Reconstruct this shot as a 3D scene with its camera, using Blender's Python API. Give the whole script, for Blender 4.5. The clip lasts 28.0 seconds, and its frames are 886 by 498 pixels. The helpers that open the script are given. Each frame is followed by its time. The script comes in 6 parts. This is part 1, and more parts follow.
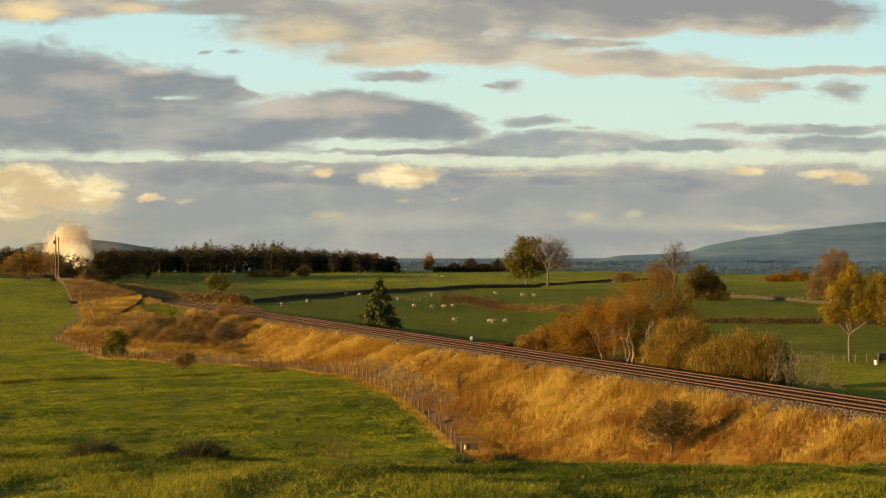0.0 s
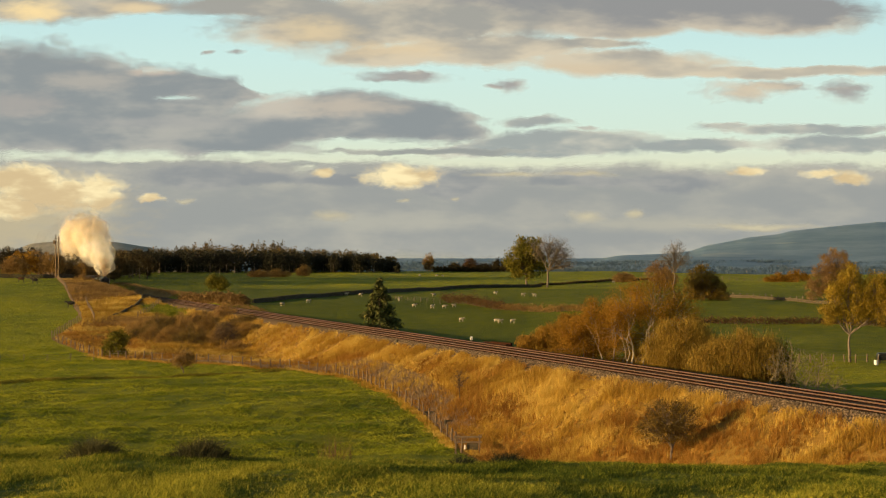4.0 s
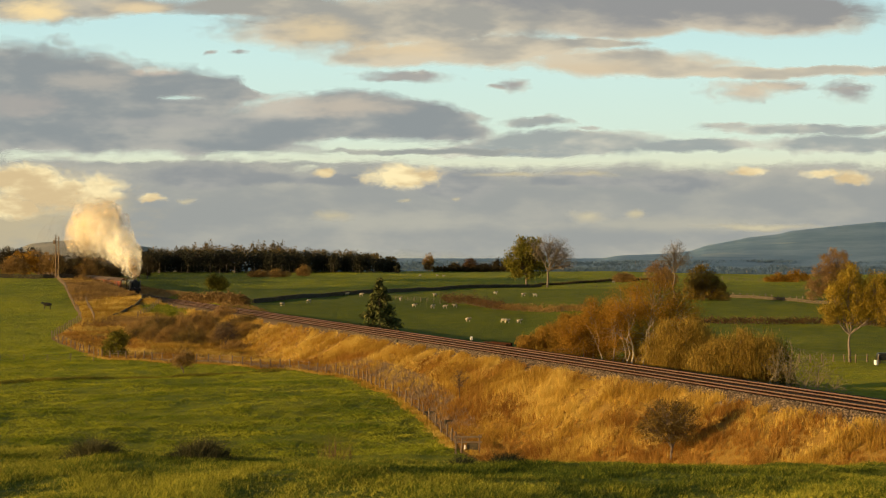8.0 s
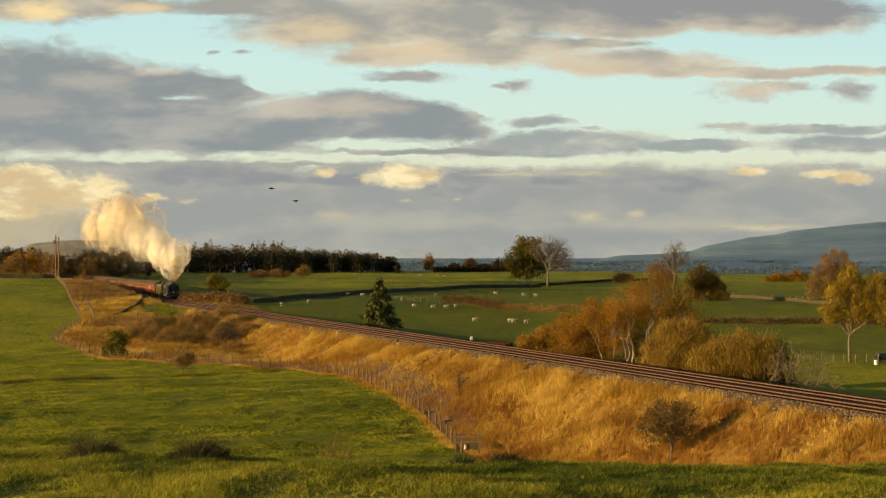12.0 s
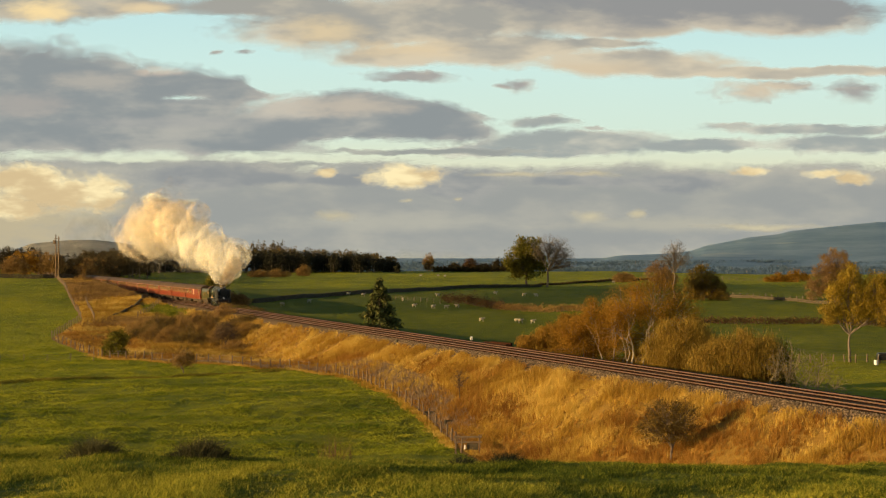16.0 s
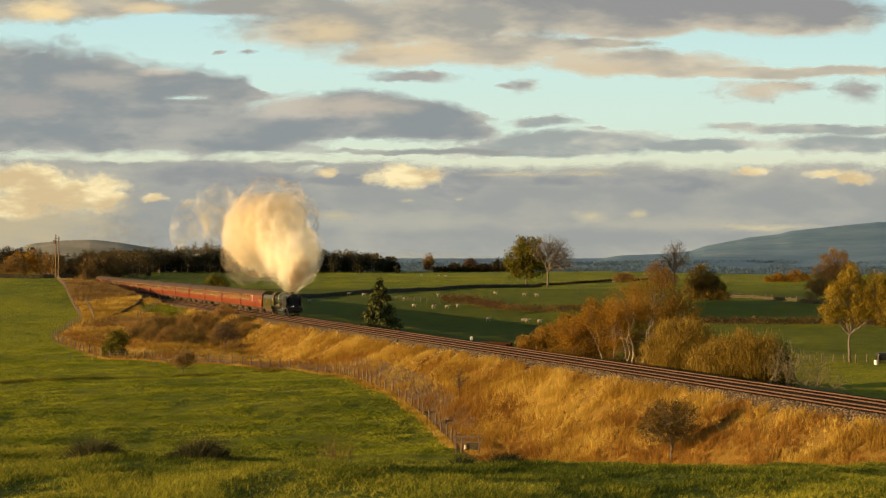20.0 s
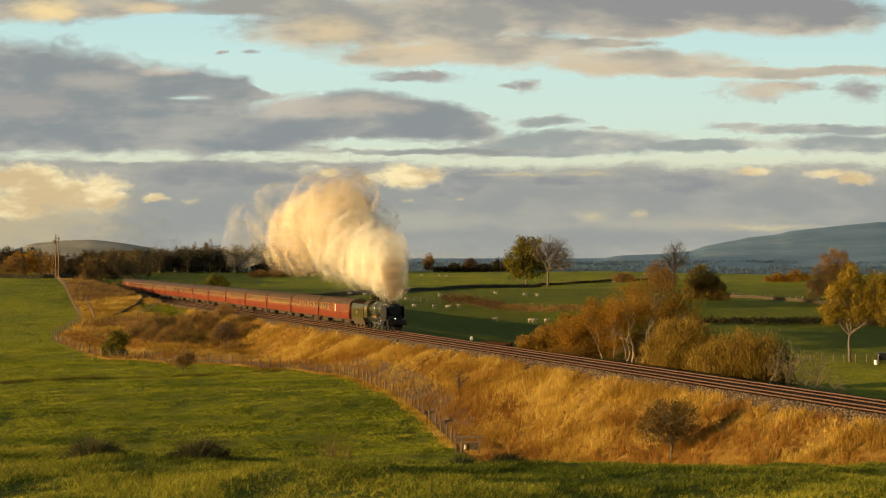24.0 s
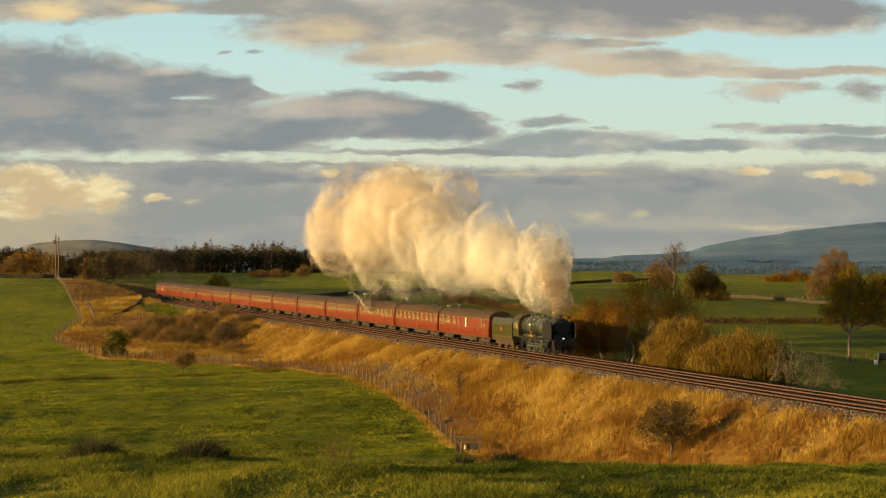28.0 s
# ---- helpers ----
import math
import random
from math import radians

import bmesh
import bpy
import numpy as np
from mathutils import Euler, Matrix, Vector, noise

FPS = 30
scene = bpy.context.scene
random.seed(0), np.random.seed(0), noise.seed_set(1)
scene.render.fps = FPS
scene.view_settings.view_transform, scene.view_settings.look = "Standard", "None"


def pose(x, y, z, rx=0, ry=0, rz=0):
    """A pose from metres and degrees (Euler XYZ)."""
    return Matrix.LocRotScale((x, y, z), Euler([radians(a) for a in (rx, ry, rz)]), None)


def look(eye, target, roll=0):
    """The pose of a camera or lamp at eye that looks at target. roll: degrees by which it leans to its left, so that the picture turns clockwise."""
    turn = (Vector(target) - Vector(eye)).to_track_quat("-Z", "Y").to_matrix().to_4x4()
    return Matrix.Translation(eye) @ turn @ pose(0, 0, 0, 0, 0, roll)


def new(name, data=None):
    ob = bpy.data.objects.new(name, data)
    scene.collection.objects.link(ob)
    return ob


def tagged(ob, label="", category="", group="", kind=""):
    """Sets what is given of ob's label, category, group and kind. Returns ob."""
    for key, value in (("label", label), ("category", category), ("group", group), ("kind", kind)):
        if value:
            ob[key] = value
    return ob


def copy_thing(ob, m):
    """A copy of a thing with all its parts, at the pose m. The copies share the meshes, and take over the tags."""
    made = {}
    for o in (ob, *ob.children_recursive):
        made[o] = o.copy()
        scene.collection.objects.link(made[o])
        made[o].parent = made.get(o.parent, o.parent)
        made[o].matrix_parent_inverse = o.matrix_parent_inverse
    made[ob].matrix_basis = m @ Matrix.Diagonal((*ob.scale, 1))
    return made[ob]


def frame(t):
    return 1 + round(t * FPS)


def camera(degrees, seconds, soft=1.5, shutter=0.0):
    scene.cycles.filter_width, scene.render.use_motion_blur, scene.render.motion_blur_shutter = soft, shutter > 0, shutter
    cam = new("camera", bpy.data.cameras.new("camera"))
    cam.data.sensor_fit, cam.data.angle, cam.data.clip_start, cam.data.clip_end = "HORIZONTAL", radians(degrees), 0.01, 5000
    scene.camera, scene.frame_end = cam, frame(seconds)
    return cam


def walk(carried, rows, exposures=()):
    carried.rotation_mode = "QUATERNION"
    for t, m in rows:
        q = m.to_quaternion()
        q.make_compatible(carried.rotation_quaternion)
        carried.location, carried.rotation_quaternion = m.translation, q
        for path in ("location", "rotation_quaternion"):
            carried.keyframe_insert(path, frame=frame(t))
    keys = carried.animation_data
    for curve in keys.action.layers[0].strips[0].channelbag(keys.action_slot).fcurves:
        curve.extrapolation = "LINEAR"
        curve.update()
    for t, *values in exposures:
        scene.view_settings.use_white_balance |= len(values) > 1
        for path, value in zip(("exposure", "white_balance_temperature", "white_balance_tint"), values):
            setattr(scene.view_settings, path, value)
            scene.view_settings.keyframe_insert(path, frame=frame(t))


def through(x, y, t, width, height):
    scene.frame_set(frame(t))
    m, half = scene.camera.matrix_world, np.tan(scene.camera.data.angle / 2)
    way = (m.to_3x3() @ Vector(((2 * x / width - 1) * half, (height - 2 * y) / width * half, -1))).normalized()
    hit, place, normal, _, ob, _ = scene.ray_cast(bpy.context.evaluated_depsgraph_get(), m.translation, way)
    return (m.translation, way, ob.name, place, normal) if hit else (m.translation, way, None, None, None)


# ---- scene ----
# ---- camera ----
EYE_Z = 10.0
F_LEN = 3470.0
cam = camera(25.46, 28.0, soft=1.2)
walk(cam, [(0.0, pose(0, 0, EYE_Z, 90.198, 0, 0)), (28.0, pose(0, 0, EYE_Z, 90.198, 0, 0))],
     exposures=[(0.0, 0.71), (21.0, 0.69), (28.0, 0.57)])

# ---- light ----
SUN_ELEV = 7.2
SUN_FROM = Vector((-0.940 * math.cos(radians(SUN_ELEV)), -0.342 * math.cos(radians(SUN_ELEV)), math.sin(radians(SUN_ELEV))))
world = bpy.data.worlds.new("world")
scene.world = world
world.use_nodes = True
wn = world.node_tree
sky = wn.nodes.new("ShaderNodeTexSky")
sky.sky_type = "NISHITA"
sky.sun_disc = False
sky.sun_elevation = radians(SUN_ELEV)
sky.sun_rotation = math.atan2(SUN_FROM.x, SUN_FROM.y)
wn.links.new(sky.outputs[0], wn.nodes["Background"].inputs[0])
wn.nodes["Background"].inputs[1].default_value = 0.085
sun = new("sun", bpy.data.lights.new("sun", "SUN"))
sun.data.energy = 5.0
sun.data.angle = radians(0.6)
sun.data.color = (1.0, 0.68, 0.30)
sun.matrix_world = look(SUN_FROM * 100, (0, 0, 0))


# ---- materials ----
def lin(r, g, b):
    return tuple((c / 255 / 12.92 if c <= 10 else ((c / 255 + 0.055) / 1.055) ** 2.4) for c in (r, g, b)) + (1.0,)


class Nodes:
    """Short hand for a material's node tree."""

    def __init__(self, name):
        self.m = bpy.data.materials.new(name)
        self.m.use_nodes = True
        self.t = self.m.node_tree
        self.bsdf = self.t.nodes["Principled BSDF"]
        self.out = self.t.nodes["Material Output"]

    def put(self, kind, **props):
        n = self.t.nodes.new("ShaderNode" + kind)
        for k, v in props.items():
            if k == "operation":
                n.operation = v
            elif k == "blend":
                n.blend_type = v
        return n

    def link(self, a, b):
        self.t.links.new(a, b)

    def coord(self, kind="Object"):
        return self.put("TexCoord").outputs[kind]

    def scaled(self, co, sx, sy, sz):
        n = self.put("Mapping")
        n.inputs["Scale"].default_value = (sx, sy, sz)
        self.link(co, n.inputs["Vector"])
        return n.outputs[0]

    def noise(self, co, scale, detail=4.0, rough=0.55, distort=0.0):
        n = self.put("TexNoise")
        n.inputs["Scale"].default_value = scale
        n.inputs["Detail"].default_value = detail
        n.inputs["Roughness"].default_value = rough
        n.inputs["Distortion"].default_value = distort
        self.link(co, n.inputs["Vector"])
        return n.outputs[0]

    def ramp(self, fac, *stops):
        n = self.put("ValToRGB")
        el = n.color_ramp.elements
        while len(el) < len(stops):
            el.new(0.5)
        for e, (p, c) in zip(el, stops):
            e.position = p
            e.color = c if len(c) == 4 else (*c, 1.0)
        self.link(fac, n.inputs[0])
        return n.outputs[0]

    def math(self, op, a, b=None, c=None):
        n = self.put("Math", operation=op)
        for i, v in enumerate((a, b, c)):
            if v is None:
                continue
            if isinstance(v, (int, float)):
                n.inputs[i].default_value = v
            else:
                self.link(v, n.inputs[i])
        return n.outputs[0]

    def step(self, v, lo, hi):
        n = self.put("MapRange")
        n.interpolation_type = "SMOOTHSTEP"
        n.inputs["From Min"].default_value = lo
        n.inputs["From Max"].default_value = hi
        self.link(v, n.inputs["Value"])
        return n.outputs[0]

    def mix(self, fac, a, b, blend="MIX"):
        n = self.put("MixRGB", blend=blend)
        for i, v in enumerate((fac, a, b)):
            if isinstance(v, (int, float)):
                n.inputs[i].default_value = v
            elif isinstance(v, tuple):
                n.inputs[i].default_value = v if len(v) == 4 else (*v, 1.0)
            else:
                self.link(v, n.inputs[i])
        return n.outputs[0]

    def bump(self, h, strength=0.4, dist=0.05):
        n = self.put("Bump")
        n.inputs["Strength"].default_value = strength
        n.inputs["Distance"].default_value = dist
        self.link(h, n.inputs["Height"])
        self.link(n.outputs[0], self.bsdf.inputs["Normal"])

    def attr(self, name):
        n = self.put("Attribute")
        n.attribute_name = name
        return n.outputs["Fac"]

    def random(self):
        return self.put("ObjectInfo").outputs["Random"]

    def island(self):
        return self.put("NewGeometry").outputs["Random Per Island"]

    def done(self, colour, rough=0.8, metal=0.0, spec=0.3):
        if isinstance(colour, tuple):
            self.bsdf.inputs["Base Color"].default_value = colour if len(colour) == 4 else (*colour, 1.0)
        else:
            self.link(colour, self.bsdf.inputs["Base Color"])
        self.bsdf.inputs["Roughness"].default_value = rough
        self.bsdf.inputs["Metallic"].default_value = metal
        self.bsdf.inputs["Specular IOR Level"].default_value = spec
        return self.m


def plain(name, c1, c2, scale=3.0, rough=0.7, metal=0.0, bump=0.0, spec=0.3, detail=5.0):
    """Two colours mixed by two scales of noise, with fine relief."""
    k = Nodes(name)
    co = k.coord()
    a = k.noise(co, scale, detail)
    b = k.noise(co, scale * 7.3, 3.0)
    f = k.math("ADD", k.math("MULTIPLY", a, 0.65), k.math("MULTIPLY", b, 0.35))
    col = k.ramp(f, (0.32, c1), (0.68, c2))
    if bump:
        k.bump(b, bump, 0.03)
    return k.done(col, rough, metal, spec)


def foliage(name, c1, c2, c3, through=0.35, patch=0.35, share=0.4):
    """Leaves of three tints, each its own shade, that let some light through."""
    k = Nodes(name)
    r = k.island()
    big = k.step(k.noise(k.coord(), patch, 3.0), 0.3, 0.7)
    f = k.math("ADD", k.math("MULTIPLY", r, 1 - share), k.math("MULTIPLY", big, share))
    col = k.ramp(f, (0.15, c1), (0.5, c2), (0.85, c3))
    k.done(col, 0.75, 0.0, 0.2)
    tr = k.put("BsdfTranslucent")
    k.link(col, tr.inputs[0])
    mx = k.put("MixShader")
    mx.inputs[0].default_value = through
    k.link(k.bsdf.outputs[0], mx.inputs[1])
    k.link(tr.outputs[0], mx.inputs[2])
    k.link(mx.outputs[0], k.out.inputs[0])
    return k.m


# ---- building helpers ----
def bm_new():
    return bmesh.new()


def box(bm, x0, x1, y0, y1, z0, z1, bevel=0.0):
    r = bmesh.ops.create_cube(bm, size=1.0)
    vs = r["verts"]
    for v in vs:
        v.co = Vector(((x0 + x1) / 2 + v.co.x * (x1 - x0), (y0 + y1) / 2 + v.co.y * (y1 - y0), (z0 + z1) / 2 + v.co.z * (z1 - z0)))
    if bevel:
        es = list({e for v in vs for e in v.link_edges})
        bmesh.ops.bevel(bm, geom=es, offset=bevel, segments=1, affect="EDGES")


def tube(bm, a, b, ra, rb, n=8, caps=True):
    a, b = Vector(a), Vector(b)
    w = (b - a).normalized()
    u = w.orthogonal().normalized()
    v = w.cross(u)
    ring = []
    for p, r in ((a, ra), (b, rb)):
        ring.append([bm.verts.new(p + (u * math.cos(i * math.tau / n) + v * math.sin(i * math.tau / n)) * r) for i in range(n)])
    for i in range(n):
        bm.faces.new((ring[0][i], ring[0][(i + 1) % n], ring[1][(i + 1) % n], ring[1][i]))
    if caps:
        bm.faces.new(ring[0][::-1])
        bm.faces.new(ring[1])


def prism(bm, outline, x0, x1):
    """Outline of (y, z) drawn along x."""
    a = [bm.verts.new((x0, y, z)) for y, z in outline]
    b = [bm.verts.new((x1, y, z)) for y, z in outline]
    n = len(outline)
    for i in range(n):
        bm.faces.new((a[i], a[(i + 1) % n], b[(i + 1) % n], b[i]))
    bm.faces.new(a[::-1])
    bm.faces.new(b)


def wheel(bm, r, w=0.13, spokes=12, rim=0.09):
    """A spoked wheel round the y axis."""
    n = 28
    rings = []
    for rr, y in ((r + 0.03, -w / 2), (r, w / 2), (r - rim, w / 2), (r - rim, -w / 2)):
        rings.append([bm.verts.new((rr * math.cos(i * math.tau / n), y, rr * math.sin(i * math.tau / n))) for i in range(n)])
    for k in range(4):
        p, q = rings[k], rings[(k + 1) % 4]
        for i in range(n):
            bm.faces.new((p[i], p[(i + 1) % n], q[(i + 1) % n], q[i]))
    tube(bm, (0, -w / 2, 0), (0, w / 2, 0), r * 0.2, r * 0.2, 12)
    for i in range(spokes):
        c, s = math.cos(i * math.tau / spokes), math.sin(i * math.tau / spokes)
        tube(bm, (c * r * 0.15, 0, s * r * 0.15), (c * (r - rim * 0.6), 0, s * (r - rim * 0.6)), 0.045, 0.03, 5, False)


def link(name, bm, material, smooth=False):
    me = bpy.data.meshes.new(name)
    bmesh.ops.recalc_face_normals(bm, faces=bm.faces)
    bm.to_mesh(me)
    bm.free()
    if smooth:
        for p in me.polygons:
            p.use_smooth = True
    me.materials.append(material)
    return new(name, me)


def part(name, bm, material, parent, label="", smooth=False):
    ob = link(name, bm, material, smooth)
    ob.parent = parent
    if label:
        ob["label"] = label
    return ob


def shared(name, mesh, parent, m=None):
    ob = new(name, mesh)
    ob.parent = parent
    if m is not None:
        ob.matrix_basis = m
    return ob


def raw(name, verts, faces, material, smooth=False):
    me = bpy.data.meshes.new(name)
    verts = np.asarray(verts, dtype=np.float32)
    faces = np.asarray(faces, dtype=np.int32)
    k = faces.shape[1]
    me.vertices.add(len(verts))
    me.vertices.foreach_set("co", verts.ravel())
    me.loops.add(faces.size)
    me.loops.foreach_set("vertex_index", faces.ravel())
    me.polygons.add(len(faces))
    me.polygons.foreach_set("loop_start", np.arange(0, faces.size, k, dtype=np.int32))
    if smooth:
        me.polygons.foreach_set("use_smooth", np.ones(len(faces), dtype=bool))
    me.update(calc_edges=True)
    me.materials.append(material)
    return me


# ---- the lie of the land ----
O = np.array((5.78, 218.0))
T = np.array((-0.2799, 0.9600))
N = np.array((-0.9600, -0.2799))
HEADING = math.degrees(math.atan2(-T[1], -T[0]))


def along(s, d=0.0):
    """The ground plan point s metres along the line and d metres to its southern side."""
    p = O + T * s + N * d
    return float(p[0]), float(p[1])


def wob(x, y, k=1.0):
    return (np.sin(x * 0.071 * k + 1.3) * np.cos(y * 0.053 * k + 0.4) + 0.6 * np.sin(x * 0.17 * k + y * 0.11 * k + 2.1)
            + 0.4 * np.cos(x * 0.31 * k - y * 0.23 * k))


def lattice(x, y, seed):
    """Smooth random heights between 0 and 1 on a square lattice."""
    xi, yi = np.floor(x), np.floor(y)
    fx, fy = x - xi, y - yi
    fx, fy = fx * fx * (3 - 2 * fx), fy * fy * (3 - 2 * fy)

    def h(a, b):
        v = np.sin(a * 127.1 + b * 311.7 + seed * 74.7) * 43758.5453
        return v - np.floor(v)

    return (h(xi, yi) * (1 - fx) + h(xi + 1, yi) * fx) * (1 - fy) + (h(xi, yi + 1) * (1 - fx) + h(xi + 1, yi + 1) * fx) * fy


def smoothed(v, xs, ys):
    v = np.asarray(v, float)
    return sum(np.interp(v * (1 + e), xs, ys) for e in (-0.05, -0.025, 0.0, 0.025, 0.05)) / 5


FENCE_S = (-75, -51, -39, -22, -7, 11, 24, 34, 47, 60, 75, 118, 135, 171, 340, 480)
FENCE_D = (22, 19.5, 17.2, 14.8, 13.3, 12.5, 12.6, 15.5, 20.5, 29, 35.4, 38.3, 35, 28, 17.4, 14.0)


def land(x, y):
    """Height of the ground, vectorised."""
    x, y = np.asarray(x, float), np.asarray(y, float)
    px, py = x - O[0], y - O[1]
    s, d = px * T[0] + py * T[1], px * N[0] + py * N[1]
    hill = smoothed(y, (-400, 0, 14, 17, 20, 24, 60, 110, 140, 172, 205, 250, 290, 330, 390, 420, 512, 560, 900, 1100, 1600, 2500, 4300),
                    (4, 8.45, 8.42, 8.22, 7.85, 7.15, 2.2, -4.0, -6.5, -6.4, -5.0, -4.6, -4.9, -3.6, -1.9, -0.4, 3.4, 3.6, 5, 2, -22, -12, 4))
    near_w = np.clip(1 - y / 60, 0, 1)
    hill = hill - 0.027 * np.clip(x, -12, 12) * near_w + (0.05 * wob(x * 9, y * 9) + 0.07 * lattice(x / 0.5, y / 0.8, 11) + 0.025 * lattice(x / 0.17, y / 0.3, 12) - 0.045) * near_w
    hill = hill + 0.22 * wob(x, y) * np.clip((y - 60) / 100, 0, 1)
    knobs = (0.10 * lattice(x / 2.6 + 3, y / 2.0, 1) + 0.10 * lattice(x / 6.5, y / 8.0, 3) + 0.14 * lattice(x / 1.1, y / 1.3 + 7, 2)) * np.clip((y - 60) / 100, 0, 1) * np.clip((1000 - y) / 400, 0, 1)
    hill = hill + knobs
    far = knobs + smoothed(y, (-400, 100, 220, 252, 300, 350, 400, 500, 600, 750, 900, 1000, 1200, 1600, 2500, 4300),
                   (-6, -6, -5.8, -4.2, -3.2, -1.7, -0.1, 0.4, 1.0, 1.8, 2.6, 2.2, -6, -22, -12, 4)) + 0.15 * wob(x, y)
    far = far - 1.5 * np.clip((x / np.maximum(y, 1.0) - 0.08) / 0.08, 0, 1) * np.clip((y - 600) / 150, 0, 1)
    far = far - 2.8 * np.exp(-((y - 335) / 62) ** 2) * np.clip((38 - x) / 22, 0, 1)
    du = d - 6.0
    zn = np.clip(hill, -0.62 - np.maximum(du, 0) / 1.75, -0.62 + np.maximum(du, 0) / 1.5)
    df = -d - 4.2
    zf = np.clip(far, -0.62 - np.maximum(df, 0) / 1.75, -0.62 + np.maximum(df, 0) / 1.5)
    z = np.where(d > 1.5, zn, zf)
    # the fell and the low ridges far off
    az = x / np.maximum(y, 1.0)
    fell = np.interp(az, (0.078, 0.09, 0.112, 0.118, 0.127, 0.134, 0.147, 0.156, 0.164, 0.171, 0.178, 0.192, 0.206, 0.222, 0.30, 0.42),
                     (0, 9, 13, 15, 20, 30, 40, 47.5, 51, 54, 61, 67, 73, 79, 84, 40)) * np.exp(-((y - 4000) / 420) ** 2)
    ridge = np.interp(az, (-0.5, -0.30, -0.226, -0.21, -0.195, -0.18, -0.165, -0.15, -0.13, -0.10), (2, 8, 19, 26, 27.5, 28, 26.5, 24, 18, 0)) * np.exp(-((y - 1700) / 250) ** 2)
    low = 9 * np.exp(-((y - 3300) / 260) ** 2) * (0.6 + 0.4 * np.sin(az * 60))
    return z + (y > 900) * (fell + ridge * 1.6 + low)


def ground(x, y):
    return float(land(x, y))


def fence_d(s):
    return float(np.interp(s, FENCE_S, FENCE_D))


def across(bearing, depth):
    """Distance to the right of the line of view, for a bearing (tangent times 3470) and a depth."""
    return bearing / F_LEN * depth


# ---- surfaces ----
def make_ground_material():
    k = Nodes("meadow_and_rough_grass")
    geo = k.put("NewGeometry").outputs["Position"]
    flat = k.scaled(geo, 1, 1, 0.2)
    big = k.noise(k.scaled(geo, 1, 0.45, 0.2), 0.045, 4.0, 0.6)
    mid = k.noise(k.scaled(geo, 0.4, 0.7, 0.3), 0.7, 5.0, 0.68)
    fine = k.noise(flat, 9.0, 4.0, 0.7)
    patch = k.noise(k.scaled(geo, 0.5, 0.3, 0.3), 0.9, 4.0, 0.7)
    green = k.mix(k.math("ADD", k.math("MULTIPLY", k.step(big, 0.3, 0.7), 0.55), k.math("MULTIPLY", k.step(mid, 0.3, 0.7), 0.45)), (0.07, 0.108, 0.003), (0.34, 0.315, 0.008))
    green = k.mix(k.step(fine, 0.38, 0.8), green, (0.21, 0.20, 0.010))
    green = k.mix(k.math("MULTIPLY", k.step(patch, 0.55, 0.68), 0.35), green, (0.05, 0.075, 0.003))
    # Shade over the fields, painted as a darker green.
    green = k.mix(k.math("MULTIPLY", k.attr("field_shade"), 0.74), green, k.mix(mid, (0.04, 0.066, 0.003), (0.10, 0.115, 0.004)))
    # Sun on the hill's slope, painted as a brighter green.
    green = k.mix(k.math("MULTIPLY", k.attr("sunlit_hill"), 0.55), green, k.mix(mid, (0.17, 0.19, 0.005), (0.40, 0.36, 0.010)))
    straw = k.mix(mid, (0.26, 0.14, 0.022), (0.42, 0.25, 0.042))
    straw = k.mix(k.step(fine, 0.4, 0.8), straw, (0.16, 0.08, 0.018))
    straw = k.mix(k.math("MULTIPLY", k.attr("dull"), k.step(big, 0.25, 0.6)), straw, k.mix(mid, (0.17, 0.10, 0.034), (0.32, 0.205, 0.07)))
    stone = k.mix(fine, (0.08, 0.06, 0.04), (0.20, 0.155, 0.10))
    # Distance haze is put into the blue-grey colours of the fell and plain.
    hazed_moor = k.mix(k.step(k.noise(k.scaled(geo, 0.6, 0.5, 5), 0.011, 8.0, 0.7), 0.32, 0.68), (0.108, 0.172, 0.235), (0.168, 0.232, 0.295))
    hazed_moor = k.mix(k.math("MULTIPLY", k.step(k.noise(k.scaled(geo, 0.22, 0.2, 7), 0.012, 5.0, 0.65), 0.60, 0.72), 0.4), hazed_moor, (0.34, 0.35, 0.32))
    hazed_moor = k.mix(k.math("MULTIPLY", k.step(k.noise(k.scaled(geo, 0.5, 0.3, 4), 0.02, 5.0, 0.7), 0.56, 0.64), k.attr("plain")), hazed_moor, (0.065, 0.115, 0.14))
    # The left ridge carries its tan haze as ground colour.
    hazed_moor = k.mix(k.attr("ridge_haze"), hazed_moor, k.mix(k.step(k.noise(k.scaled(geo, 1, 1, 3), 0.02, 6.0, 0.65), 0.35, 0.65), (0.25, 0.235, 0.19), (0.36, 0.33, 0.26)))
    dry = k.step(k.math("ADD", k.attr("dry"), k.math("MULTIPLY", k.math("SUBTRACT", mid, 0.5), 0.5)), 0.4, 0.6)
    sto = k.step(k.math("ADD", k.attr("stony"), k.math("MULTIPLY", k.math("SUBTRACT", mid, 0.5), 1.6)), 0.45, 0.95)
    col = k.mix(dry, green, straw)
    col = k.mix(sto, col, stone)
    col = k.mix(k.attr("hazed_moor"), col, hazed_moor)
    k.bump(k.math("ADD", k.math("MULTIPLY", mid, 0.8), k.math("MULTIPLY", fine, 0.25)), 1.0, 0.75)
    return k.done(col, 0.95, 0.0, 0.1)


